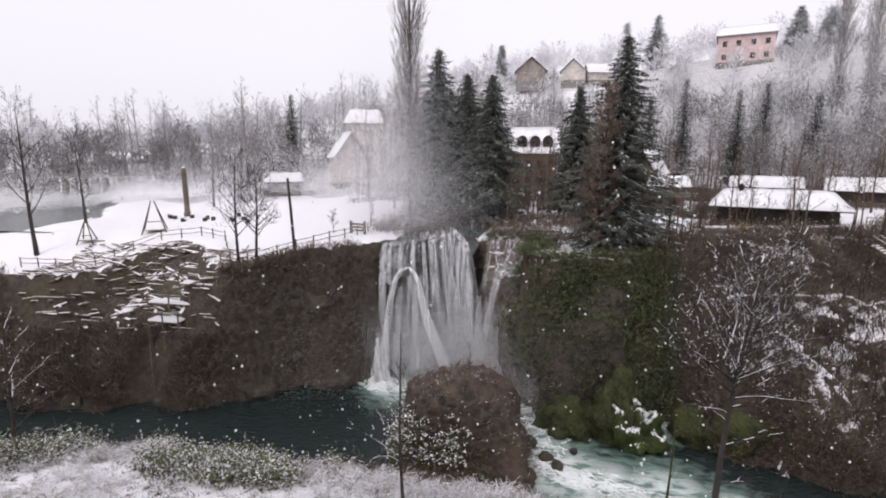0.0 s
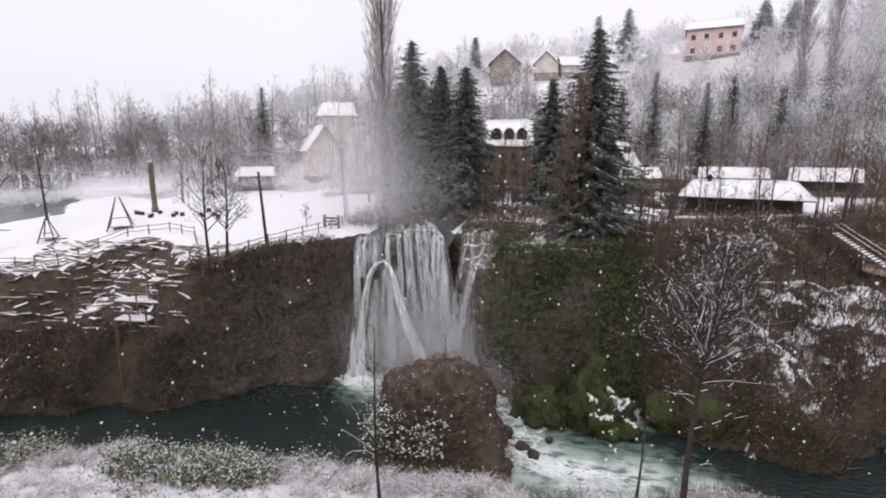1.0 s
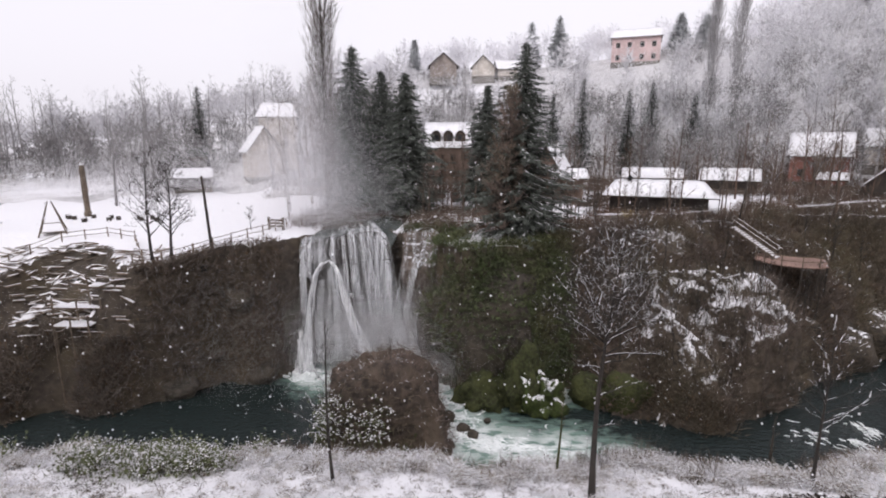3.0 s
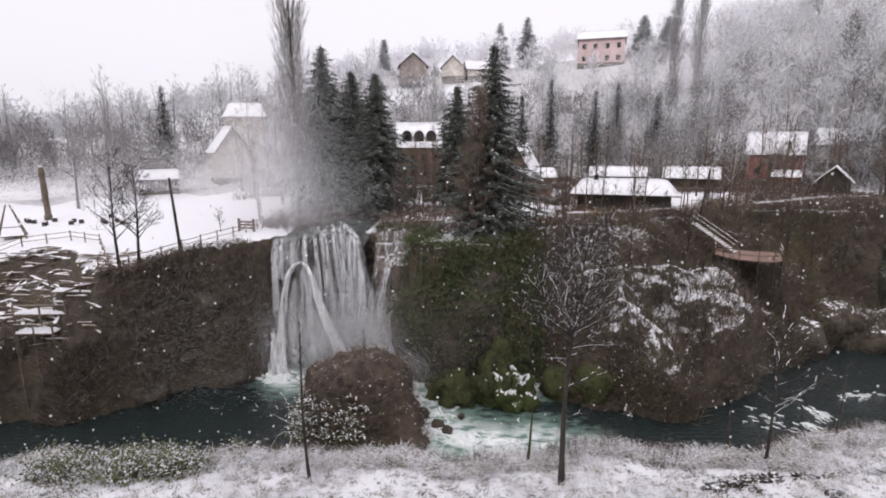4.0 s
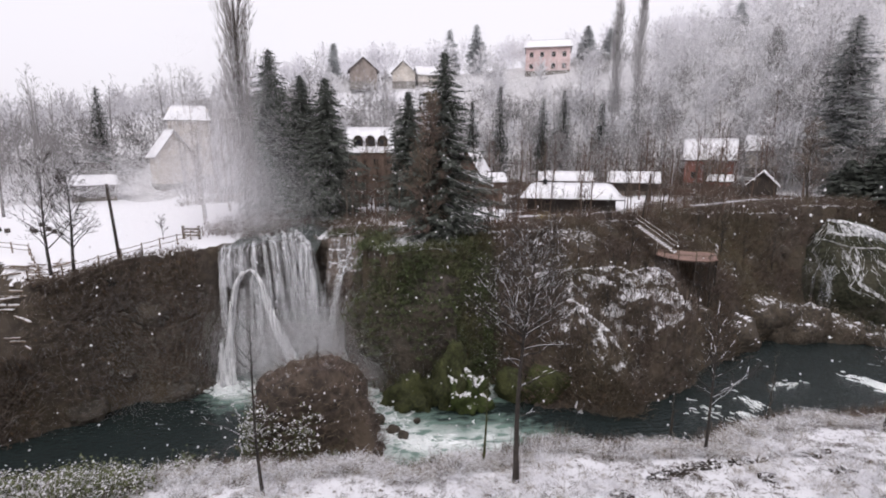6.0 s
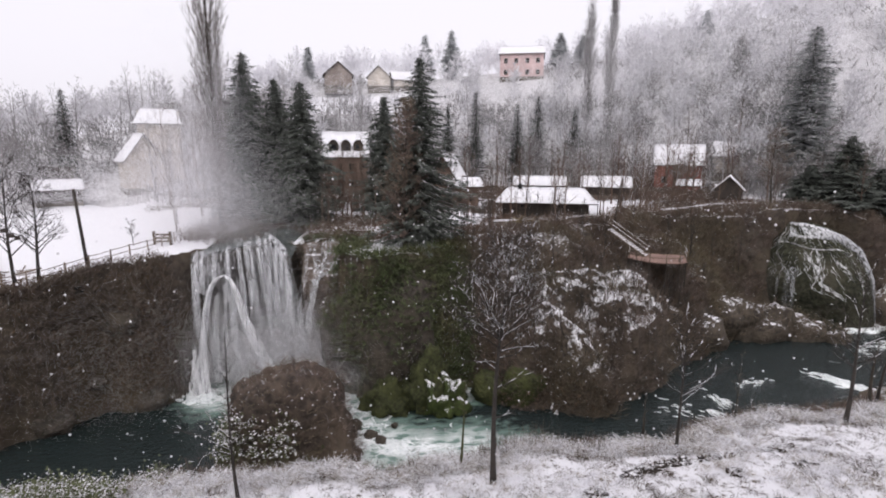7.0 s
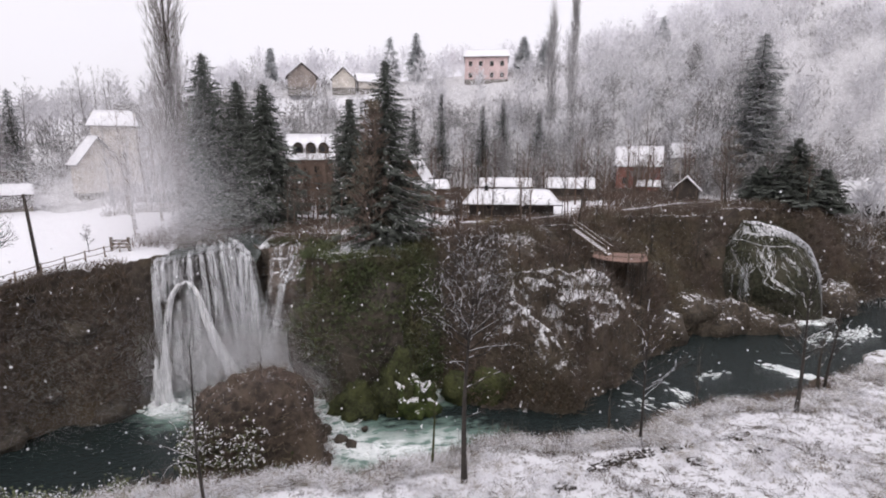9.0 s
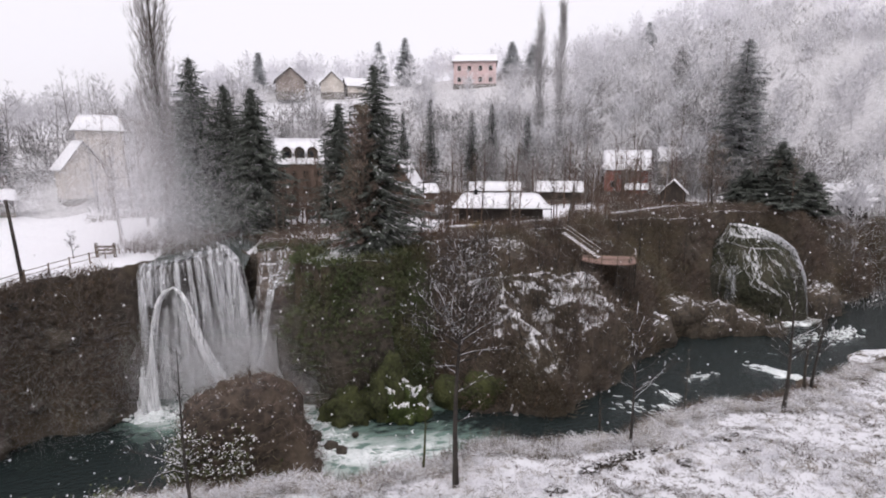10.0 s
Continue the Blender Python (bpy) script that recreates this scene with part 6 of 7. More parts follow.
def dormer(t, x, y, z, w, hgt, depth):
    """An arched dormer: dark front under a snow-capped rounded hood."""
    fr, hood, sn = MB(), MB(), MB()
    arc = [(x + w / 2 * math.cos(a), z + hgt * 0.45 + hgt * 0.55 * math.sin(a)) for a in [math.pi * k / 10 for k in range(11)]]
    fr.prism([(x - w / 2, y, z), *[(a, y, b) for a, b in arc[::-1]], (x + w / 2, y, z)], (0, depth, 0))
    d = part("dormer", fr, DARKWOOD, t, "dark arched dormer front")
    for mb, r0, r1, y0, y1 in ((hood, 1.0, 1.12, y - 0.25, y + depth), (sn, 1.12, 1.26, y - 0.2, y + depth)):
        cx, cz = x, z + hgt * 0.45
        for k in range(10):
            (a0, b0), (a1, b1) = arc[k], arc[k + 1]
            pts = [(cx + (a - cx) * r, cz + (b - cz) * r) for r, (a, b) in ((r0, (a0, b0)), (r1, (a0, b0)), (r1, (a1, b1)), (r0, (a1, b1)))]
            mb.prism([(p[0], y0, p[1]) for p in pts], (0, y1 - y0, 0))
    part("hood", hood, DARKWOOD, d)
    part("dormer_snow", sn, SNOW, d, "snow on the dormer")
    pn = MB()
    pn.box(x - w * 0.3, y - 0.03, z + hgt * 0.15, x + w * 0.3, y + 0.01, z + hgt * 0.62)
    part("pane", pn, GLASS, d)


inn = house("brown brick house with a snowy roof and three arched dormers", (-2.2, 103.5, 16.4), 0, 8.0, 8.0, 6.8, 11.0, BRICK, 0.5, 0.2, [(-3, 0.9, 1.0, 1.4), (-1, 0.9, 1.0, 1.4), (1, 0.9, 1.0, 1.4), (3, 0.9, 1.0, 1.4), (-3, 3.9, 1.0, 1.4), (-1, 3.9, 1.0, 1.4), (1, 3.9, 1.0, 1.4), (3, 3.9, 1.0, 1.4)])
for x in (-2.2, 0.1, 2.4):
    dormer(inn, x, -3.6, 7.6, 1.7, 1.9, 3.0)
# pale plaster on these two walls stands for the mist before them
house("house with a broad snowy roof above the meadow, walls paled for mist", (-40.5, 117, h(-40.5, 117)), 15, 7.6, 6.0, 12.2, 14.6, PLASTER, 0.7, 0.3, [(-1.5, 5.5, 1.0, 1.3), (1.5, 5.5, 1.0, 1.3)], hip=1.2)
house("low wing with a steep snowy lean-to roof", (-43.0, 112.5, h(-43, 112.5)), -50, 4.6, 7.0, 6.4, 11.0, PLASTER, 0.6, 0.3)
house("dark open wooden shed with a snowy roof beside the meadow", (-53, 101.5, h(-53, 101.5)), 28, 6.6, 4.4, 2.9, 4.2, DARKWOOD, 0.5, 0.25, name="shed", category="shed")
house("dark wooden hut half hidden behind the shed", (-56.5, 109, h(-56.5, 109)), 10, 5, 4.5, 2.8, 5.2, DARKWOOD, 0.5, 0.0, name="hut", category="hut")
house("small house with a steep snowy gable roof behind the spruce", (15.3, 87.0, h(15.3, 87)), 62, 5.5, 5.0, 4.6, 8.6, BRICK, 0.6, 0.25, [(0, 1.2, 1.0, 1.3)])
house("low wooden porch house with a flat snowy eave", (17.3, 84.0, h(17.3, 84)), 0, 4.4, 3.6, 4.0, 4.9, BRICK, 0.8, 0.22, [(-1, 1.2, 0.8, 1.2), (1, 1.2, 0.8, 1.2)])
house("long low stone mill with a broad snow-covered roof", (28.0, 74.0, 14.7), -19, 12.4, 5.8, 2.3, 3.6, DARKWOOD, 1.2, 0.25, [(-3.2, 1.0, 1.0, 0.8), (2.2, 1.0, 1.0, 0.8)], chimney=(-3.8, -0.4), hip=1.6, base=DARKWOOD, name="mill", category="mill")
house("long outbuilding with a snowy roof behind the mill", (45.2, 88.5, h(45, 88)), -26, 8.0, 4.0, 2.2, 3.6, DARKWOOD, 0.5, 0.25, name="shed", category="shed")
house("low outbuilding with a snowy roof in the village", (34.0, 93.0, h(34, 93)), -18, 9.0, 4.0, 2.2, 3.4, DARKWOOD, 0.5, 0.25, name="shed", category="shed")
house("red brick house with a snowy roof among bare trees", (62.9, 93.5, h(63, 93)), -34, 8.2, 7.0, 5.2, 8.6, REDWALL, 0.5, 0.2, [(-2.4, 1.4, 1.0, 1.3), (0, 1.4, 1.0, 1.3), (2.4, 1.4, 1.0, 1.3)])
house("low red wing with a snowy roof", (61.5, 88.0, h(61, 88)), -34, 3.6, 3.0, 1.7, 2.5, REDWALL, 0.5, 0.2, name="annex", category="house")
house("small dark gabled hut with snow on its roof edges", (61.5, 77.0, h(61.5, 77)), 50, 4.4, 4.0, 2.4, 4.4, DARKWOOD, 0.5, 0.14, name="hut", category="hut")
house("snow-roofed house beyond the second waterfall", (98.5, 76.5, h(98.5, 76.5) - 0.2), -52, 9.0, 7.0, 3.4, 6.6, DARKWOOD, 0.6, 0.3, [(-2, 1.0, 1.0, 1.2), (2, 1.0, 1.0, 1.2)])
house("pale house glimpsed behind the dark conifers", (74, 93, h(74, 93)), -40, 6.0, 5.0, 4.0, 6.4, PLASTER, 0.5, 0.25)
house("snowy shed glimpsed between the conifers", (87, 73.5, h(87, 73.5)), -40, 4.0, 3.2, 2.2, 3.4, DARKWOOD, 0.5, 0.25, name="shed", category="shed")
house("wooden gabled house on the hilltop with its gable to the valley", (-4.9, 154, 41.4), 95, 7.0, 7.4, 3.6, 6.8, HAZEWOOD, 0.6, 0.15, [(0, 1.0, 1.0, 1.2)])
house("small white house with a snowy roof on the hill", (7.2, 157, 42.0), 80, 6.0, 6.4, 3.0, 6.0, PLASTER, 0.5, 0.3)
house("low snowy house on the hill", (13.5, 157, 42.0), 10, 6.0, 5.0, 2.6, 4.8, PLASTER, 0.5, 0.3)
house("pink plastered house with a snowy roof on the hill", (49.2, 153.6, h(49.2, 151) - 0.5), -18, 12.5, 9.0, 7.0, 9.4, PINKWALL, 0.6, 0.25, [(x, z, 1.1, 1.4) for z in (1.0, 4.2) for x in (-4.6, -1.6, 1.6, 4.6)])


# ---- poles, sign, fences ----
def pole(label, at, hgt, r, lean=(0, 0), arm=0.0):
    t = thing("utility_pole", label, "pole", at)
    mb = MB()
    mb.tube([(0, 0, -0.5), (lean[0] * 0.5, lean[1] * 0.5, hgt * 0.5), (lean[0], lean[1], hgt)], [r, r * 0.92, r * 0.75], 10)
    part("post", mb, DARKWOOD, t, "", True)
    cap = MB()
    cap.tube([(lean[0], lean[1], hgt), (lean[0], lean[1], hgt + 0.08)], [r * 0.9, r * 0.6], 10)
    part("cap", cap, SNOW, t, "snow cap")
    if arm:
        a = MB()
        a.box(-arm / 2, -0.06, hgt - 0.35, arm / 2, 0.06, hgt - 0.22)
        part("crossarm", a, DARKWOOD, t)
        for x in (-arm / 2 + 0.12, arm / 2 - 0.12):
            b = MB()
            b.tube([(x, 0, hgt - 0.22), (x, 0, hgt - 0.05)], [0.05, 0.035], 6)
            part("insulator", b, PLASTER, t)
    return t


pole("dark wooden pole standing at the meadow fence", (-24.4, 49.8, h(-24.4, 49.8)), 7.0, 0.15, (-0.35, 0))
pole("dark wooden pole with a crossarm by the mill", (15.6, 72.7, h(15.6, 72.7)), 6.7, 0.10, (0, 0), 1.6)
pole("thin dark pole leaning over the village path", (34.5, 64.8, h(34.5, 64.8)), 7.5, 0.10, (0.9, 0))


def build_signs():
    t = thing("sign", "small dark notice board on a post at the fence", "sign", (-24.6, 48.3, h(-24.6, 48.3)), 25)
    a, b = MB(), MB()
    a.tube([(0, 0, -0.3), (0, 0, 1.65)], [0.05, 0.05], 6)
    part("post", a, DARKWOOD, t)
    b.box(-0.32, -0.08, 0.85, 0.32, -0.045, 1.5)
    b.box(-0.36, -0.10, 1.5, 0.36, 0.02, 1.56)
    part("board", b, DARKMETAL, t, "dark board")


build_signs()


def fence(label, path, step=2.2, hgt=1.1, rails=(0.5, 0.95), name="fence", r=0.06, snow=True):
    t = thing(name, label, "fence")
    pts = []
    for (ax, ay), (bx, by) in zip(path, path[1:]):
        n = max(1, round(math.hypot(bx - ax, by - ay) / step))
        pts += [(ax + (bx - ax) * k / n, ay + (by - ay) * k / n) for k in range(n)]
    pts.append(path[-1])
    pts = [Vector((x, y, h(x, y))) for x, y in pts]
    for p in pts:
        mb = MB()
        mb.tube([p + Vector((0, 0, -0.3)), p + Vector((rnd(-0.04, 0.04), rnd(-0.04, 0.04), hgt))], [r * 1.15, r], 7)
        part("post", mb, WOODSNOW, t)
    for a, b in zip(pts, pts[1:]):
        for z in rails:
            mb = MB()
            o = Vector((0, 0, z + rnd(-0.05, 0.05)))
            mb.tube([a + o, (a + b) / 2 + o + Vector((0, 0, -0.03)), b + o], [r * 0.6] * 3, 5)
            part("rail", mb, WOODSNOW, t)
    return t


random.seed(21)
fence("rustic round-pole fence along the canyon edge of the meadow", [(-29.6, 45.4), (-27.6, 46.6), (-25.4, 48.2), (-22.9, 51.0), (-21.2, 55), (-20.3, 60), (-20.6, 63)])
fence("rustic pole fence curving round the timber slope", [(-45.5, 47.5), (-44, 51), (-42.5, 53.5), (-38, 54.4), (-33.5, 52.0), (-30, 47.4)])
fence("low pole fence on the lower terrace", [(-53, 46.0), (-47, 46.4)])
fence("wooden fence along the village path above the canyon", [(-8, 68), (-3, 64), (4, 62.5), (10, 64)], 2.4)
fence("low pole fence beside the mill path", [(38, 73.5), (44, 74.5), (52, 73)], 2.4)


def build_gate():
    t = thing("wooden_gate", "short wooden gate of heavy boards in the meadow fence", "gate", (-20.9, 58.2, h(-20.9, 58.2)), -12)
    for x in (-0.9, 0.9):
        mb = MB()
        mb.box(x - 0.11, -0.11, -0.3, x + 0.11, 0.11, 1.45)
        part("post", mb, WOOD, t)
    for z in (0.3, 0.65, 1.0):
        mb = MB()
        mb.box(-0.79, -0.04, z, 0.79, 0.03, z + 0.2)
        part("board", mb, WOOD, t)


build_gate()


def swing_frame(at, hgt, turn):
    t = thing("swing_frame", "wooden A-frame swing standing on the snowy meadow", "swing", at, turn)
    w = hgt * 0.36
    for x in (-w, w):
        for y in (-w * 0.8, w * 0.8):
            mb = MB()
            mb.tube([(x, y, -0.2), (x * 0.12, 0, hgt)], [0.08, 0.06], 6)
            part("leg", mb, WOOD, t)
    mb = MB()
    mb.tube([(-w * 0.6, 0, hgt * 0.33), (w * 0.6, 0, hgt * 0.33)], [0.05, 0.05], 6)
    part("crossbar", mb, WOOD, t)
    mb = MB()
    mb.box(-w * 0.8, -w * 0.6, 0.25, w * 0.8, w * 0.6, 0.33)
    part("seat", mb, WOODSNOW, t, "snowy plank seat")


swing_frame((-51.0, 52.2, h(-51, 52.2)), 2.4, 20)
swing_frame((-45.0, 55.6, h(-45, 55.6)), 3.6, 35)


def build_carved_post():
    t = thing("carved_post", "tall carved dark wooden post on the meadow", "carved post", (-50.5, 68.5, h(-50.5, 68.5)))
    mb = MB()
    mb.tube([(0, 0, -0.3), (0, 0, 0.6), (0.02, 0, 0.7), (0, 0, 3.2), (0.03, 0, 3.4), (0, 0, 5.6), (0, 0, 5.8), (0.02, 0, 6.9)], [0.48, 0.46, 0.36, 0.33, 0.40, 0.30, 0.38, 0.26], 10)
    part("shaft", mb, WOOD, t, "", True)
    c = MB()
    blob(c, Vector((0, 0, 6.95)), 0.3, 0.4, 2, 0.2)
    part("snow_cap", c, SNOW, t, "snow cap")


build_carved_post()
random.seed(9)
for i in range(14):
    x, y = -52 + i * 1.05 + rnd(-0.4, 0.4), 64.5 + 1.2 * math.sin(i * 0.9) + rnd(-0.8, 0.8) + (2.5 if i % 3 == 0 else 0)
    t = thing("stump", "short dark wooden stump seat with snow on top", "stump", (x, y, h(x, y)), 0, "stump seats on the meadow")
    mb = MB()
    mb.tube([(0, 0, -0.1), (0, 0, 0.5)], [0.3, 0.26], 9)
    part("block", mb, DARKWOOD, t)
    mb = MB()
    mb.tube([(0, 0, 0.5), (0, 0, 0.56)], [0.25, 0.18], 9)
    part("snow_cap", mb, SNOW, t, "snow cap")


# ---- the broken timber walkway on the slope ----
def build_timber():
    random.seed(17)
    t = thing("timber_walkway", "collapsed timber walkway of snowy planks and logs on the slope", "walkway")
    for i in range(330):
        x, y = rnd(-50, -28.8), rnd(41.5, 52.5)
        z = h(x, y)
        if z < 6.5 or z > 13.4:
            continue
        ln, a = rnd(0.6, 2.6), rnd(-35, 35) + (90 if rnd(0, 1) < 0.18 else 0)
        m = pose(x, y, z + rnd(0.02, 0.22), rnd(-12, 12), rnd(-14, 14), a)
        mb = MB()
        if i % 3:
            mb.box(-ln / 2, -0.13, -0.04, ln / 2, 0.13, 0.05, m)
        else:
            mb.tube([m @ Vector((-ln / 2, 0, 0)), m @ Vector((0, 0, 0.03)), m @ Vector((ln / 2, 0, 0))], [0.11, 0.10, 0.09], 7)
        part("plank" if i % 3 else "log", mb, WOODSNOW, t)
    for x0, y0, x1, y1, z in ((-33.5, 45.2, -28.4, 45.2, 11.0), (-36.5, 44.5, -32, 44.2, 9.2), (-35.6, 43.2, -32.4, 43.0, 7.9)):  # level landings
        for k in range(9):
            mb = MB()
            u = k / 9
            mb.box(x0 + (x1 - x0) * u, y0 - 0.7, z - 0.05, x0 + (x1 - x0) * (u + 0.1), y0 + 0.7, z + 0.06)
            part("deck_board", mb, WOODSNOW, t)
        mb = MB()
        for k in range(12):
            u, w = k / 12, rnd(0.5, 0.75)
            mb.box(x0 + (x1 - x0) * u, y0 - 0.66, z + 0.064, x0 + (x1 - x0) * (u + 0.084), y0 - 0.66 + 2 * w, z + 0.12 + rnd(0, 0.06))
        part("snow", mb, SNOW, t, "snow lying on the landing")
        for x in (x0, (x0 + x1) / 2, x1):
            mb = MB()
            mb.tube([(x, y0 - 0.65, h(x, y0 - 0.65) - 0.3), (x, y0 - 0.65, z + 0.95)], [0.08, 0.07], 6)
            part("post", mb, WOOD, t)
        mb = MB()
        mb.tube([(x0, y0 - 0.65, z + 0.85), (x1, y0 - 0.65, z + 0.85)], [0.05, 0.05], 6)
        part("rail", mb, WOODSNOW, t)


build_timber()


# ---- viewing platform and its steps ----
def build_platform():
    t = thing("viewing_platform", "red-brown wooden viewing platform with railings over the canyon", "platform", (36.0, 56.2, 11.2), -30)
    n = 16
    for k in range(n):
        x = -3.3 + 6.6 * k / n
        y = 3.3 * math.sqrt(max(0.05, 1 - (x / 3.6) ** 2))
        mb = MB()
        mb.box(x, -y, -0.08, x + 0.39, 2.6, 0.0)
        part("deck_board", mb, DECK, t)
    edge = [(-3.3, 2.5), (-3.3, 0.6), (-3.2, -1.1), (-2.4, -2.4), (-0.9, -3.2), (0.9, -3.2), (2.4, -2.4), (3.2, -1.1), (3.3, 0.6), (3.3, 2.5)]
    for x, y in edge:
        mb = MB()
        mb.tube([(x, y, -0.1), (x, y, 1.1)], [0.05, 0.05], 6)
        part("post", mb, WOOD, t)
        mb = MB()
        mb.tube([(x, y, -3.2), (x, y, -0.1)], [0.07, 0.07], 6)
        part("support", mb, DARKWOOD, t)
    for (ax, ay), (bx, by) in zip(edge, edge[1:]):
        for z in (0.55, 1.05):
            mb = MB()
            mb.tube([(ax, ay, z), (bx, by, z)], [0.04, 0.04], 5)
            part("rail", mb, WOODSNOW, t)
    t2 = thing("stairway", "wooden steps with railings leading down to the platform", "stairs", (31.9, 60.8, 11.2), -52)
    for k in range(16):
        mb = MB()
        mb.box(-0.34, -1.3, 0, 0, 0, 0.05, pose(0.32 * (15 - k), 1.3, 0.18 * k))
        tread = part("step", mb, WOOD, t2)
        mb = MB()
        mb.box(-0.32, -1.2, 0.054, -0.02, -0.1, 0.11, pose(0.32 * (15 - k), 1.3, 0.18 * k))
        part("snow_cap", mb, SNOW, tread)
    for y in (0.0, 1.35):
        mb = MB()
        mb.tube([(4.9, y, 0.95), (-0.2, y, 0.95 + 16 * 0.18)], [0.05, 0.05], 5)
        part("rail", mb, WOODSNOW, t2)
        mb = MB()
        mb.tube([(4.9, y, -0.1), (-0.2, y, 16 * 0.18 - 0.1)], [0.09, 0.09], 5)
        part("stringer", mb, WOOD, t2)
        for x in (0.1, 2.4, 4.7):
            mb = MB()
            mb.tube([(x, y, -3.0), (x, y, 0.95 + (4.9 - x) / 5.1 * 2.88)], [0.06, 0.05], 6)
            part("post", mb, WOOD, t2)


build_platform()


def low_wall(label, path, hgt=0.6, thick=0.5):
    """A dry stone wall of single blocks with snow along its top."""
    t = thing("low_wall", label, "stone wall")
    for (ax, ay), (bx, by) in zip(path, path[1:]):
        n = max(1, round(math.hypot(bx - ax, by - ay) / 0.9))
        a = math.degrees(math.atan2(by - ay, bx - ax))
        for k in range(n):
            u = (k + 0.5) / n
            x, y = ax + (bx - ax) * u, ay + (by - ay) * u
            m = pose(x, y, h(x, y) - 0.2, 0, 0, a)
            mb = MB()
            mb.box(-0.44, -thick / 2, 0, 0.44, thick / 2, hgt + rnd(0.1, 0.25), m)
            part("stone", mb, STONE, t)
            mb = MB()
            mb.box(-0.45, -thick / 2 - 0.03, hgt + 0.25, 0.45, thick / 2 + 0.03, hgt + 0.40 + rnd(0, 0.06), m)
            part("snow_cap", mb, SNOW, t)


random.seed(30)
low_wall("low stone wall capped with snow along the canyon rim", [(18, 66.5), (26, 67.5), (34, 69.5)])
low_wall("snow-capped stone wall along the village path", [(46, 71.5), (56, 72.5), (63, 72.5)])


# ---- far cascade of the upper stream ----
def build_far_cascade():
    random.seed(77)
    t = thing("waterfall", "low white cascade of the upper stream among the bare trees", "waterfall")
    ledge, water = MB(), MB()
    a, b = Vector((-93, 87.5, 17.9)), Vector((-79, 98.5, 18.2))
    n = 24
    for j in range(6):
        for i in range(n):
            p = a.lerp(b, i / (n - 1))
            v = j / 5
            ledge.v.append(Vector((p.x + 1.6 * v + 0.5 * fbm(i * 0.5, v * 2), p.y - 1.6 * v, p.z - 0.1 - 4.6 * v)))
    for j in range(5):
        for i in range(n - 1):
            k = j * n + i
            ledge.f.append((k, k + 1, k + n + 1, k + n))
    for i in range(70):
        p = a.lerp(b, rnd(0, 1))
        pts = [Vector((p.x + 2.2 * k / 6, p.y - 2.2 * k / 6, p.z - 4.0 * (k / 6) ** 1.2)) for k in range(7)]
        ribbon(water, pts, [rnd(0.15, 0.6) for k in range(7)], 0.1)
    part("ledge", ledge, ROCKSNOW, t, "snowy rock ledge", True)
    part("main_curtain", water, FALLWATER, t, "white falling water", True)


build_far_cascade()

# ---- mist, spray and falling snow: fine drops and flakes in the air ----
MIST = bpy.data.materials.new("mist_droplets")
MIST.use_nodes = True
mn, ml = MIST.node_tree.nodes, MIST.node_tree.links
mn.remove(mn["Principled BSDF"])
dif, tra, mixs = mn.new("ShaderNodeBsdfDiffuse"), mn.new("ShaderNodeBsdfTranslucent"), mn.new("ShaderNodeMixShader")
for q in (dif, tra):
    q.inputs["Color"].default_value = (0.97, 0.96, 0.98, 1)
ml.new(dif.outputs[0], mixs.inputs[1])
ml.new(tra.outputs[0], mixs.inputs[2])
ml.new(mixs.outputs[0], mn["Material Output"].inputs[0])


def droplets(name, label, p, px, seed):
    """One small triangle for each drop, at any turn; those farther off stand for more water."""
    rng = np.random.default_rng(seed)
    r = np.hypot(p[:, 0], p[:, 1])
    sz = (px * r / 900 * rng.uniform(0.6, 1.3, len(p)))[:, None]
    a, b = unit(rng.normal(0, 1, p.shape)), rng.normal(0, 1, p.shape)
    b = unit(np.cross(a, b))
    v = np.stack([p + a * sz * 0.6, p - a * sz * 0.3 + b * sz * 0.5, p - a * sz * 0.3 - b * sz * 0.5], 1).reshape(-1, 3)
    tagged(new(name, fast_mesh(name, v, np.arange(len(v)).reshape(-1, 3), MIST)), label, "mist", kind="stuff")


def above_ground(p, lift=0.3):
    return p[p[:, 2] > height(p[:, 0], p[:, 1]) + lift]


rng = np.random.default_rng(50)
plume = np.concatenate([rng.normal((-18.4, 62.5, 23), (3.6, 3.5, 6.5), (190000, 3)), rng.normal((-17.6, 61, 17), (5.0, 3.5, 3.6), (190000, 3))])
droplets("spray", "drifting plume of spray above the waterfall", above_ground(plume), 0.62, 51)
foot = np.concatenate([rng.normal(c, d, (n, 3)) for c, d, n in (((-10.5, 50.8, 3.2), (4.4, 0.9, 2.6), 230000), ((-3.5, 50.0, 3.4), (2.4, 1.0, 2.8), 60000), ((0.5, 46.8, 3.4), (3.2, 0.8, 2.4), 60000), ((-25, 46.0, 5.0), (9.0, 2.0, 4.4), 90000), ((-1.0, 48.4, 4.0), (4.6, 0.9, 2.8), 170000), ((-9.5, 50.0, 5.0), (3.6, 0.6, 2.6), 80000))])
droplets("spray", "fine spray hanging at the foot of the waterfall", above_ground(foot, 0.1), 0.50, 52)


def haze(n, az0, az1, r0, r1, seed, lift=0.0):
    """Fine snow and mist in the air before the hill, from the ground up to the line of its woods."""
    rng = np.random.default_rng(seed)
    az, r = rng.uniform(az0, az1, n), rng.uniform(r0, r1, n)
    crest = np.interp(az, [-62, -40, -22, -5, 10, 30, 45, 62], [10, 12, 24, 43, 46, 56, 68, 74]) + lift + rng.normal(0, 5, n)
    low = height(r * np.sin(np.radians(az)), r * np.cos(np.radians(az)))
    z = low + 1.5 + np.maximum(1, 22 + (crest - 24) * r / 172 - low) * rng.random(n)
    return np.stack([r * np.sin(np.radians(az)), r * np.cos(np.radians(az)), z], 1)


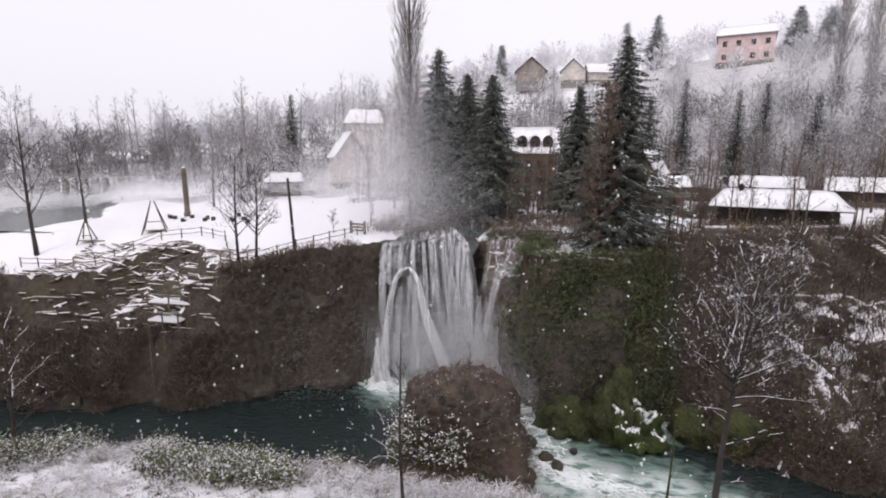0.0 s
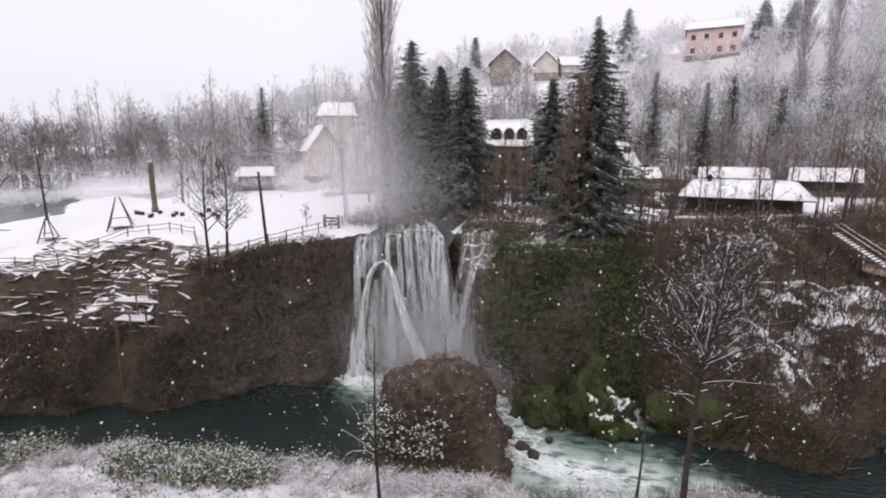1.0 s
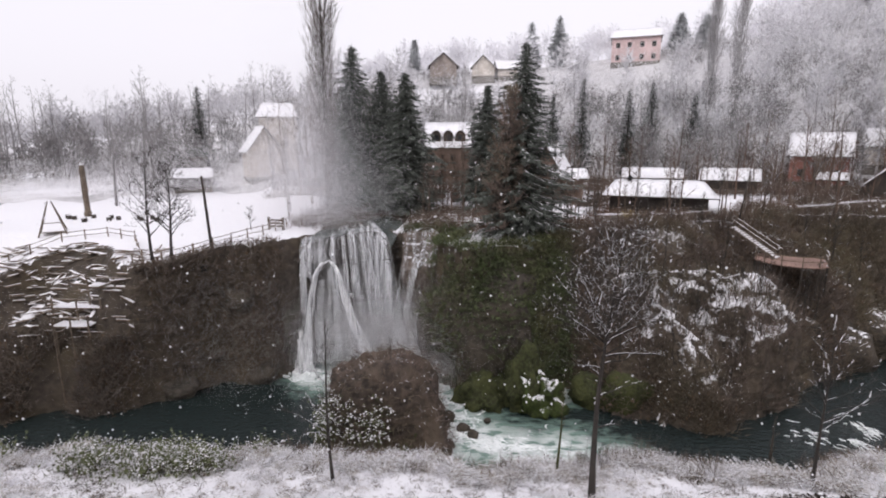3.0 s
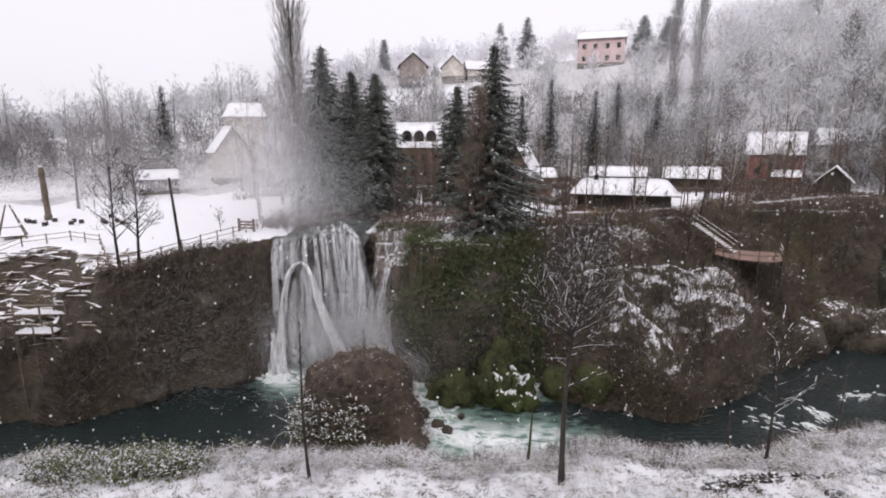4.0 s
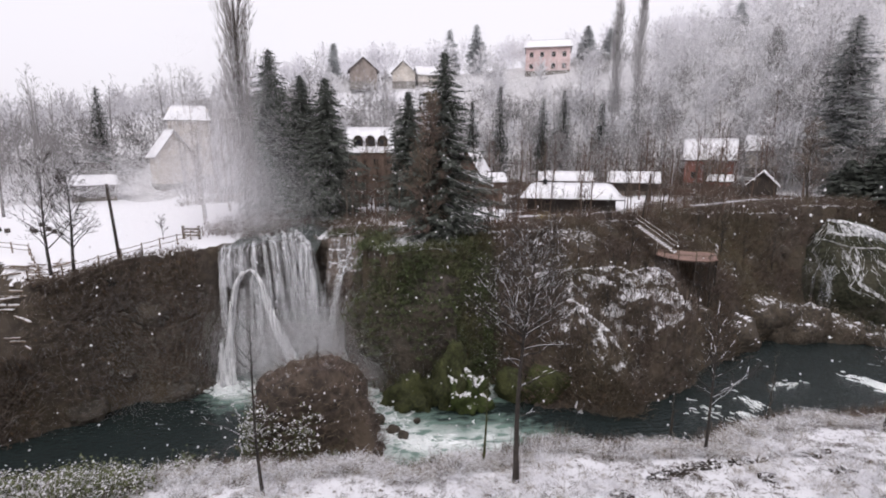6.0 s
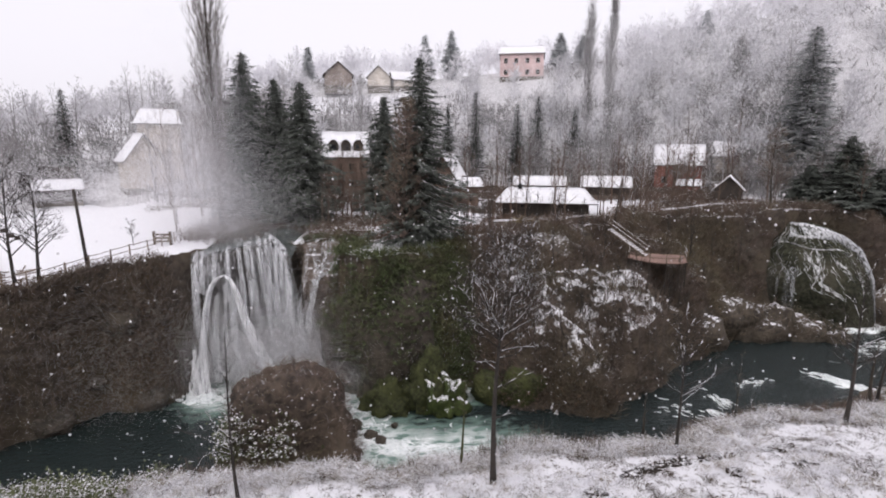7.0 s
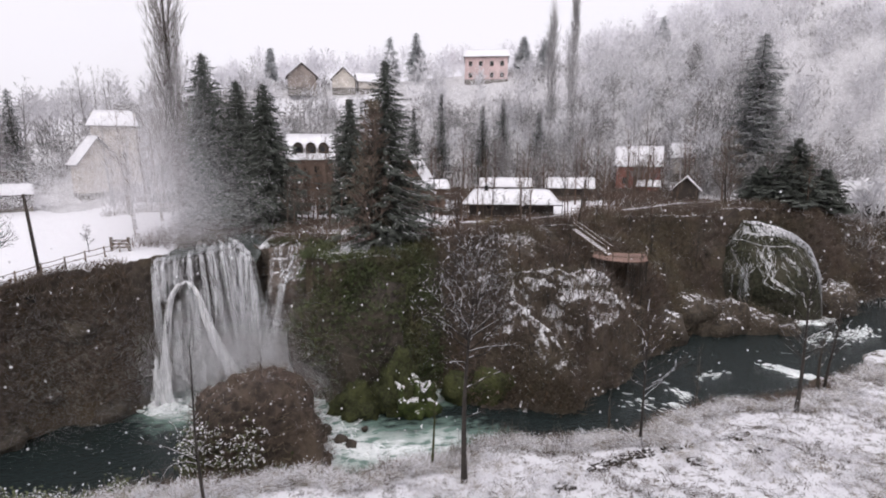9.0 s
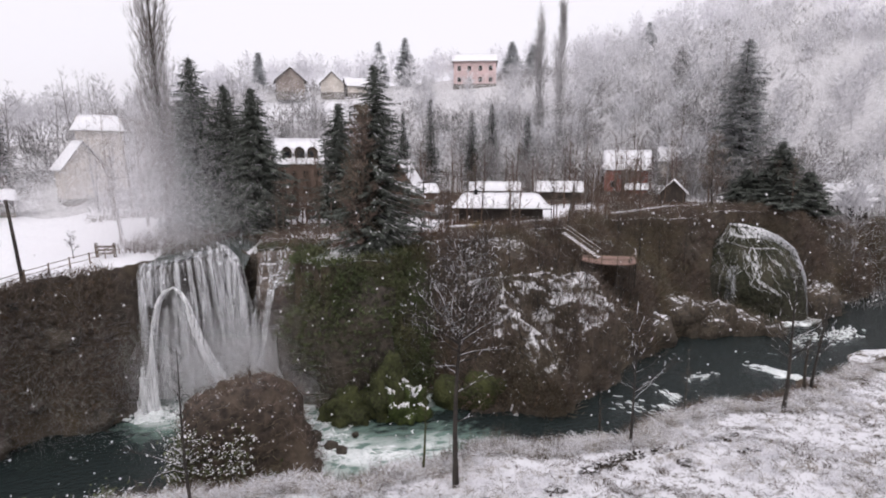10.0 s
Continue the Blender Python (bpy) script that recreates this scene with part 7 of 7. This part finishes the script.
veil = np.concatenate([haze(250000, -62, 66, 100, 122, 1), haze(180000, -62, 66, 126, 150, 2), haze(190000, 24, 66, 112, 150, 3, 4.0), haze(70000, -62, -24, 98, 125, 4)])
droplets("snowy_haze", "pale haze of fine snow and mist before the wooded hill", veil, 0.80, 53)


def snowfall():
    rng = np.random.default_rng(60)
    mb = MB()
    for i in range(420):
        a, r = math.radians(rng.uniform(-52, 58)), rng.uniform(9, 34)
        e = math.radians(rng.uniform(-34, -3))
        s = r * rng.uniform(0.0008, 0.0021)
        c = Vector((r * math.sin(a), r * math.cos(a), 24 + r * math.tan(e)))
        if c.z > h(c.x, c.y) + 0.5:
            blob(mb, c, s, 1.2, 1, 0.3)
    tagged(part("snowflakes", mb, SNOW), "white snowflakes falling through the air", "snow", kind="stuff")


snowfall()


# ---- more growth between the houses and on the banks ----
random.seed(91)
spots = []
for x, y, sc in ((9.5, 70, 0.62), (12, 78, 0.5), (19, 69.5, 0.4), (22, 79, 0.55), (24, 84, 0.6), (29, 86, 0.7), (33, 80, 0.5), (37, 79, 0.6), (40, 74, 0.5), (42, 82, 0.65), (48, 80, 0.6), (52, 77, 0.75), (55, 84, 0.7), (58, 90, 0.8),
                 (67, 84, 0.7), (70, 78, 0.7), (7, 88, 0.6), (-4, 92, 0.6), (-9, 88, 0.7), (10, 93, 0.7), (-1, 82, 0.5), (3, 70, 0.5), (-4.5, 68, 0.45), (66, 97, 0.9), (74, 92, 0.9), (84, 82, 0.8), (90, 78, 0.8), (-22, 66, 0.6), (-24, 80, 0.9), (-30, 88, 0.9), (-14, 86, 0.9), (14.5, 66, 0.42), (17.5, 68, 0.5), (12, 64, 0.4), (21, 66.5, 0.35), (23.5, 70, 0.45), (35, 70, 0.5), (37.5, 73, 0.55), (43, 72, 0.45), (46.5, 75, 0.6), (50, 74, 0.55), (54.5, 79, 0.7), (58, 81, 0.75), (64, 80, 0.7), (56, 96, 0.8), (50, 94, 0.8), (41, 97, 0.8), (27, 97, 0.75), (20, 95, 0.7), (-1, 72, 0.5), (1.5, 66.5, 0.5), (-3.5, 63.5, 0.4), (8, 61, 0.45), (5.5, 64, 0.55), (31, 77, 0.4)):
    spots.append((x + rnd(-1, 1), y + rnd(-1, 1), sc))
for i in range(120):
    x, y = rnd(-8, 76), rnd(62, 99)
    if not (18 < x < 38 and 69 < y < 80) and h(x, y) > 13 and not (56 < x < 70 and 56 < y < 70):
        spots.append((x, y, rnd(0.28, 0.62)))
for i in range(16):
    spots.append((rnd(-9, 6), rnd(80, 98), rnd(0.4, 0.75)))
village_kinds = far_kinds("bare dark tree in the village gardens", TWIG, 3, 101, 15, 0.0, 0.5, 0.32, 0.25)
scatter_trees(village_kinds, spots)
for i, o in enumerate(village_kinds):
    o.matrix_basis = pose(-26 - 3 * i, 92 + i, h(-26 - 3 * i, 92 + i))
bare_tree("bare_tree", "narrow brown tree crowded with dry twigs beside the tall spruce", (4.9, 52.6, h(4.9, 52.6)), 14.8, 0.2, 92, spread=0.7, start=0.03, limbs=70, subs=12, twigs_n=5, limb_len=0.19, snowy=0.08, twig=REDTWIG, upright=0.7, twig_w=0.085)
bare_tree("bare_tree", "thin bare tree with brown twigs on the rim", (10.2, 57.0, h(10.2, 57)), 9.0, 0.13, 93, spread=0.5, start=0.2, limbs=24, subs=7, twigs_n=4, limb_len=0.3, snowy=0.2, twig=REDTWIG, upright=0.7, twig_w=0.04)
bare_tree("bare_tree", "broad brown tree dusted with frost beside the dark conifers", (64.2, 71.0, h(64.2, 71.0)), 11.8, 0.18, 97, spread=0.7, start=0.16, limbs=34, subs=9, twigs_n=5, limb_len=0.30, snowy=0.5, twig=DRYTWIG, upright=0.7, twig_w=0.07)
stems = [bare_tree("sapling", "thin dark sapling growing on the rocky bank", (20 + 2 * k, 46.5, h(20 + 2 * k, 46.5)), rnd(3.5, 5.0), 0.05, 94 + k, spread=0.45, start=0.3, limbs=9, subs=4, twigs_n=3, limb_len=0.3, snowy=0.25, upright=0.8, twig_w=0.04, bark=DARKBARK, twig=DARKBARK, group="saplings on the far bank") for k in range(3)]
for i in range(110):
    x = rnd(11, 58)
    y = rnd(44, 70)
    z = h(x, y)
    if 3 < z < 14.2 and not (30 < x < 42 and 55 < y < 64):
        copy_thing(stems[i % 3], pose(x, y, z - 0.1, 0, 0, rnd(0, 360))).scale = (rnd(0.7, 1.5),) * 3
p, nr, ar = land_points(9000, -120, -52, 58, 128, 33, False)
k = (((p[:, 0] + 74) / 25) ** 2 + ((p[:, 1] - 76) / 25) ** 2 > 1.0) & ((p[:, 0] < -66) | (p[:, 1] > 100))
twig_cloud("shrubs", "grey-brown bushes along the upper stream and under the trees", "shrubs", p[k][:1900], 9, (0.8, 2.8), 0.09, TWIGGREY, 0.8, 0.5, 0.4, 0.7, 34, 0.03, 0.12)
p, nr, ar = land_points(12000, 8, 76, 62, 104, 35, False)
_, _, dm, inm = outlines(p[:, 0], p[:, 1])
k = ~inm & (dm > 1) & clumpy(p, 0.5, 0.5, 8.0)
twig_cloud("shrubs", "dark leafless hedges and bushes in the village gardens", "shrubs", p[k][:2400], 18, (0.5, 1.8), 0.06, TWIG, 0.8, 0.5, 0.4, 0.5, 36, 0.05, 0.1)
g = np.random.default_rng(72)
edge = [(9, 52), (14, 58), (24, 62), (33, 66), (40, 69), (50, 68.5), (57, 67), (66, 67.5), (72, 65), (78, 64.5), (90, 68)]
p = np.array([tuple(along([(x, y, 0) for x, y in edge], u)) for u in g.random(620)]) + g.normal(0, 1.1, (620, 3))
p[:, 2] = height(p[:, 0], p[:, 1])
p = p[clumpy(p, 0.7, -0.4, 9.0)]
twig_cloud("shrubs", "ragged brown bushes along the rim below the village", "shrubs", p, 15, (0.6, 2.4), 0.055, BANKTWIG, 0.8, 0.5, 0.4, 0.5, 73, 0.05, 0.08)
p = np.array([(62.9, 61.2, 0)] * 260) + g.normal(0, 1, (260, 3)) * (0.7, 0.7, 0) + np.concatenate([[(-6.9, 5.0, 0)] * 160, [(7.2, -5.2, 0)] * 100])
p[:, 2] = g.uniform(0.5, 12.5, 260) * np.where(np.arange(260) < 160, 1, 0.4)
p[:, 2] = np.minimum(p[:, 2], height(p[:, 0], p[:, 1]) + 0.4)
twig_cloud("brush", "brown brush crowding the flanks of the tufa cone", "brush", p, 16, (0.6, 2.0), 0.05, BANKTWIG, 0.5, 0.7, 0.4, 0.5, 74, 0.03, 0.07)
OCHRE = mat("ochre_dead_leaves", (0.30, 0.22, 0.08), 0.9, (0.17, 0.12, 0.05), 3, 0.0)
p = np.array([(21.7, 66.0, 0)] * 26) + g.normal(0, 1, (26, 3)) * (0.8, 0.6, 0)
p[:, 2] = height(p[:, 0], p[:, 1])
twig_cloud("shrub", "small bush with ochre dead leaves on the rim before the mill", "shrub", p, 14, (0.5, 1.4), 0.03, TWIG, 0.8, 0.5, 0.4, 0.25, 75, 0.02, 0.05, None, 0.8, OCHRE)
p = np.stack([g.uniform(-6.5, 1.5, 700), g.uniform(58, 64, 700), np.zeros(700)], 1)
p[:, 2] = height(p[:, 0], p[:, 1])
twig_cloud("grass", "green grass showing through the snow above the falls", "grass", p, 16, (0.15, 0.5), 0.03, IVY, 0.9, 0.5, 0.4, 0.3, 76, 0.03, 0.05)
random.seed(95)
for i in range(26):
    x = rnd(-60, -19)
    y = np.interp(x, [-60, -49, -40, -35, -29, -25, -19], [41, 41.5, 41.5, 43, 45, 47.5, 50.5]) + rnd(-0.6, 1.0)
    z = h(x, y)
    if 0 < z < 11.5 and not -50 < x < -30:
        boulder("brown rock outcrop in the brushy canyon wall", [("rock", (x, y, z), rnd(0.7, 1.7), 0.9, (1.2, 0.8, 1), ROCK, 3, i * 1.7)])["group"] = "rock outcrops of the wall"

p = polar(3600, -20, 64, 104, 165, 37)
az, rr = np.degrees(np.arctan2(p[:, 0], p[:, 1])), np.hypot(p[:, 0], p[:, 1])
p = p[clumpy(np.column_stack([p, p[:, 0] * 0]), 0.12, -0.35, 3.0) & ~((az > -6) & (az < 10) & (rr > 140) & (rr < 156))]
twig_cloud("undergrowth", "grey leafless undergrowth beneath the hillside trees", "undergrowth", np.column_stack([p, height(p[:, 0], p[:, 1])]), 9, (1.2, 3.4), 0.16, HAZETWIG, 0.8, 0.6, 0.4, 1.0, 38, 0.06, 0.2)

for o in [q for q in bpy.data.objects if q.name.startswith("boulder") and "moss" in q.get("label", "")]:
    for c in list(o.children):
        sp, sd = np.array([tuple(q.co) for q in c.data.vertices]), np.array([tuple(q.normal) for q in c.data.vertices])
        keep = (sp[:, 2] > 0.2) & (sd[:, 2] > -0.3)
        twig_cloud("moss", "short tufts of moss and weed", "moss", sp[keep], 4, (0.10, 0.34), 0.05, MOSS, 0.3, 0.6, 0.5, 0.1, 44, 0.0, 0.05, sd[keep] * 0.8, parent=o)

tips = bpy.data.objects["young_tree"]
crown = [c for c in tips.children if c.name.startswith("crown")][0]
cv = np.array([tuple(q.co) for q in crown.data.vertices])
g = np.random.default_rng(70)
cv = cv[(cv[:, 2] > 6.5) & (g.random(len(cv)) < 0.035)]
v, t = flake_arrays(cv, 0.026, g, 0.6)
dots = new("snow_clumps", fast_mesh("snow_clumps", v, t, SNOW))
dots.parent = tips
tagged(dots, "small clumps of snow at the twig tips", kind="stuff")
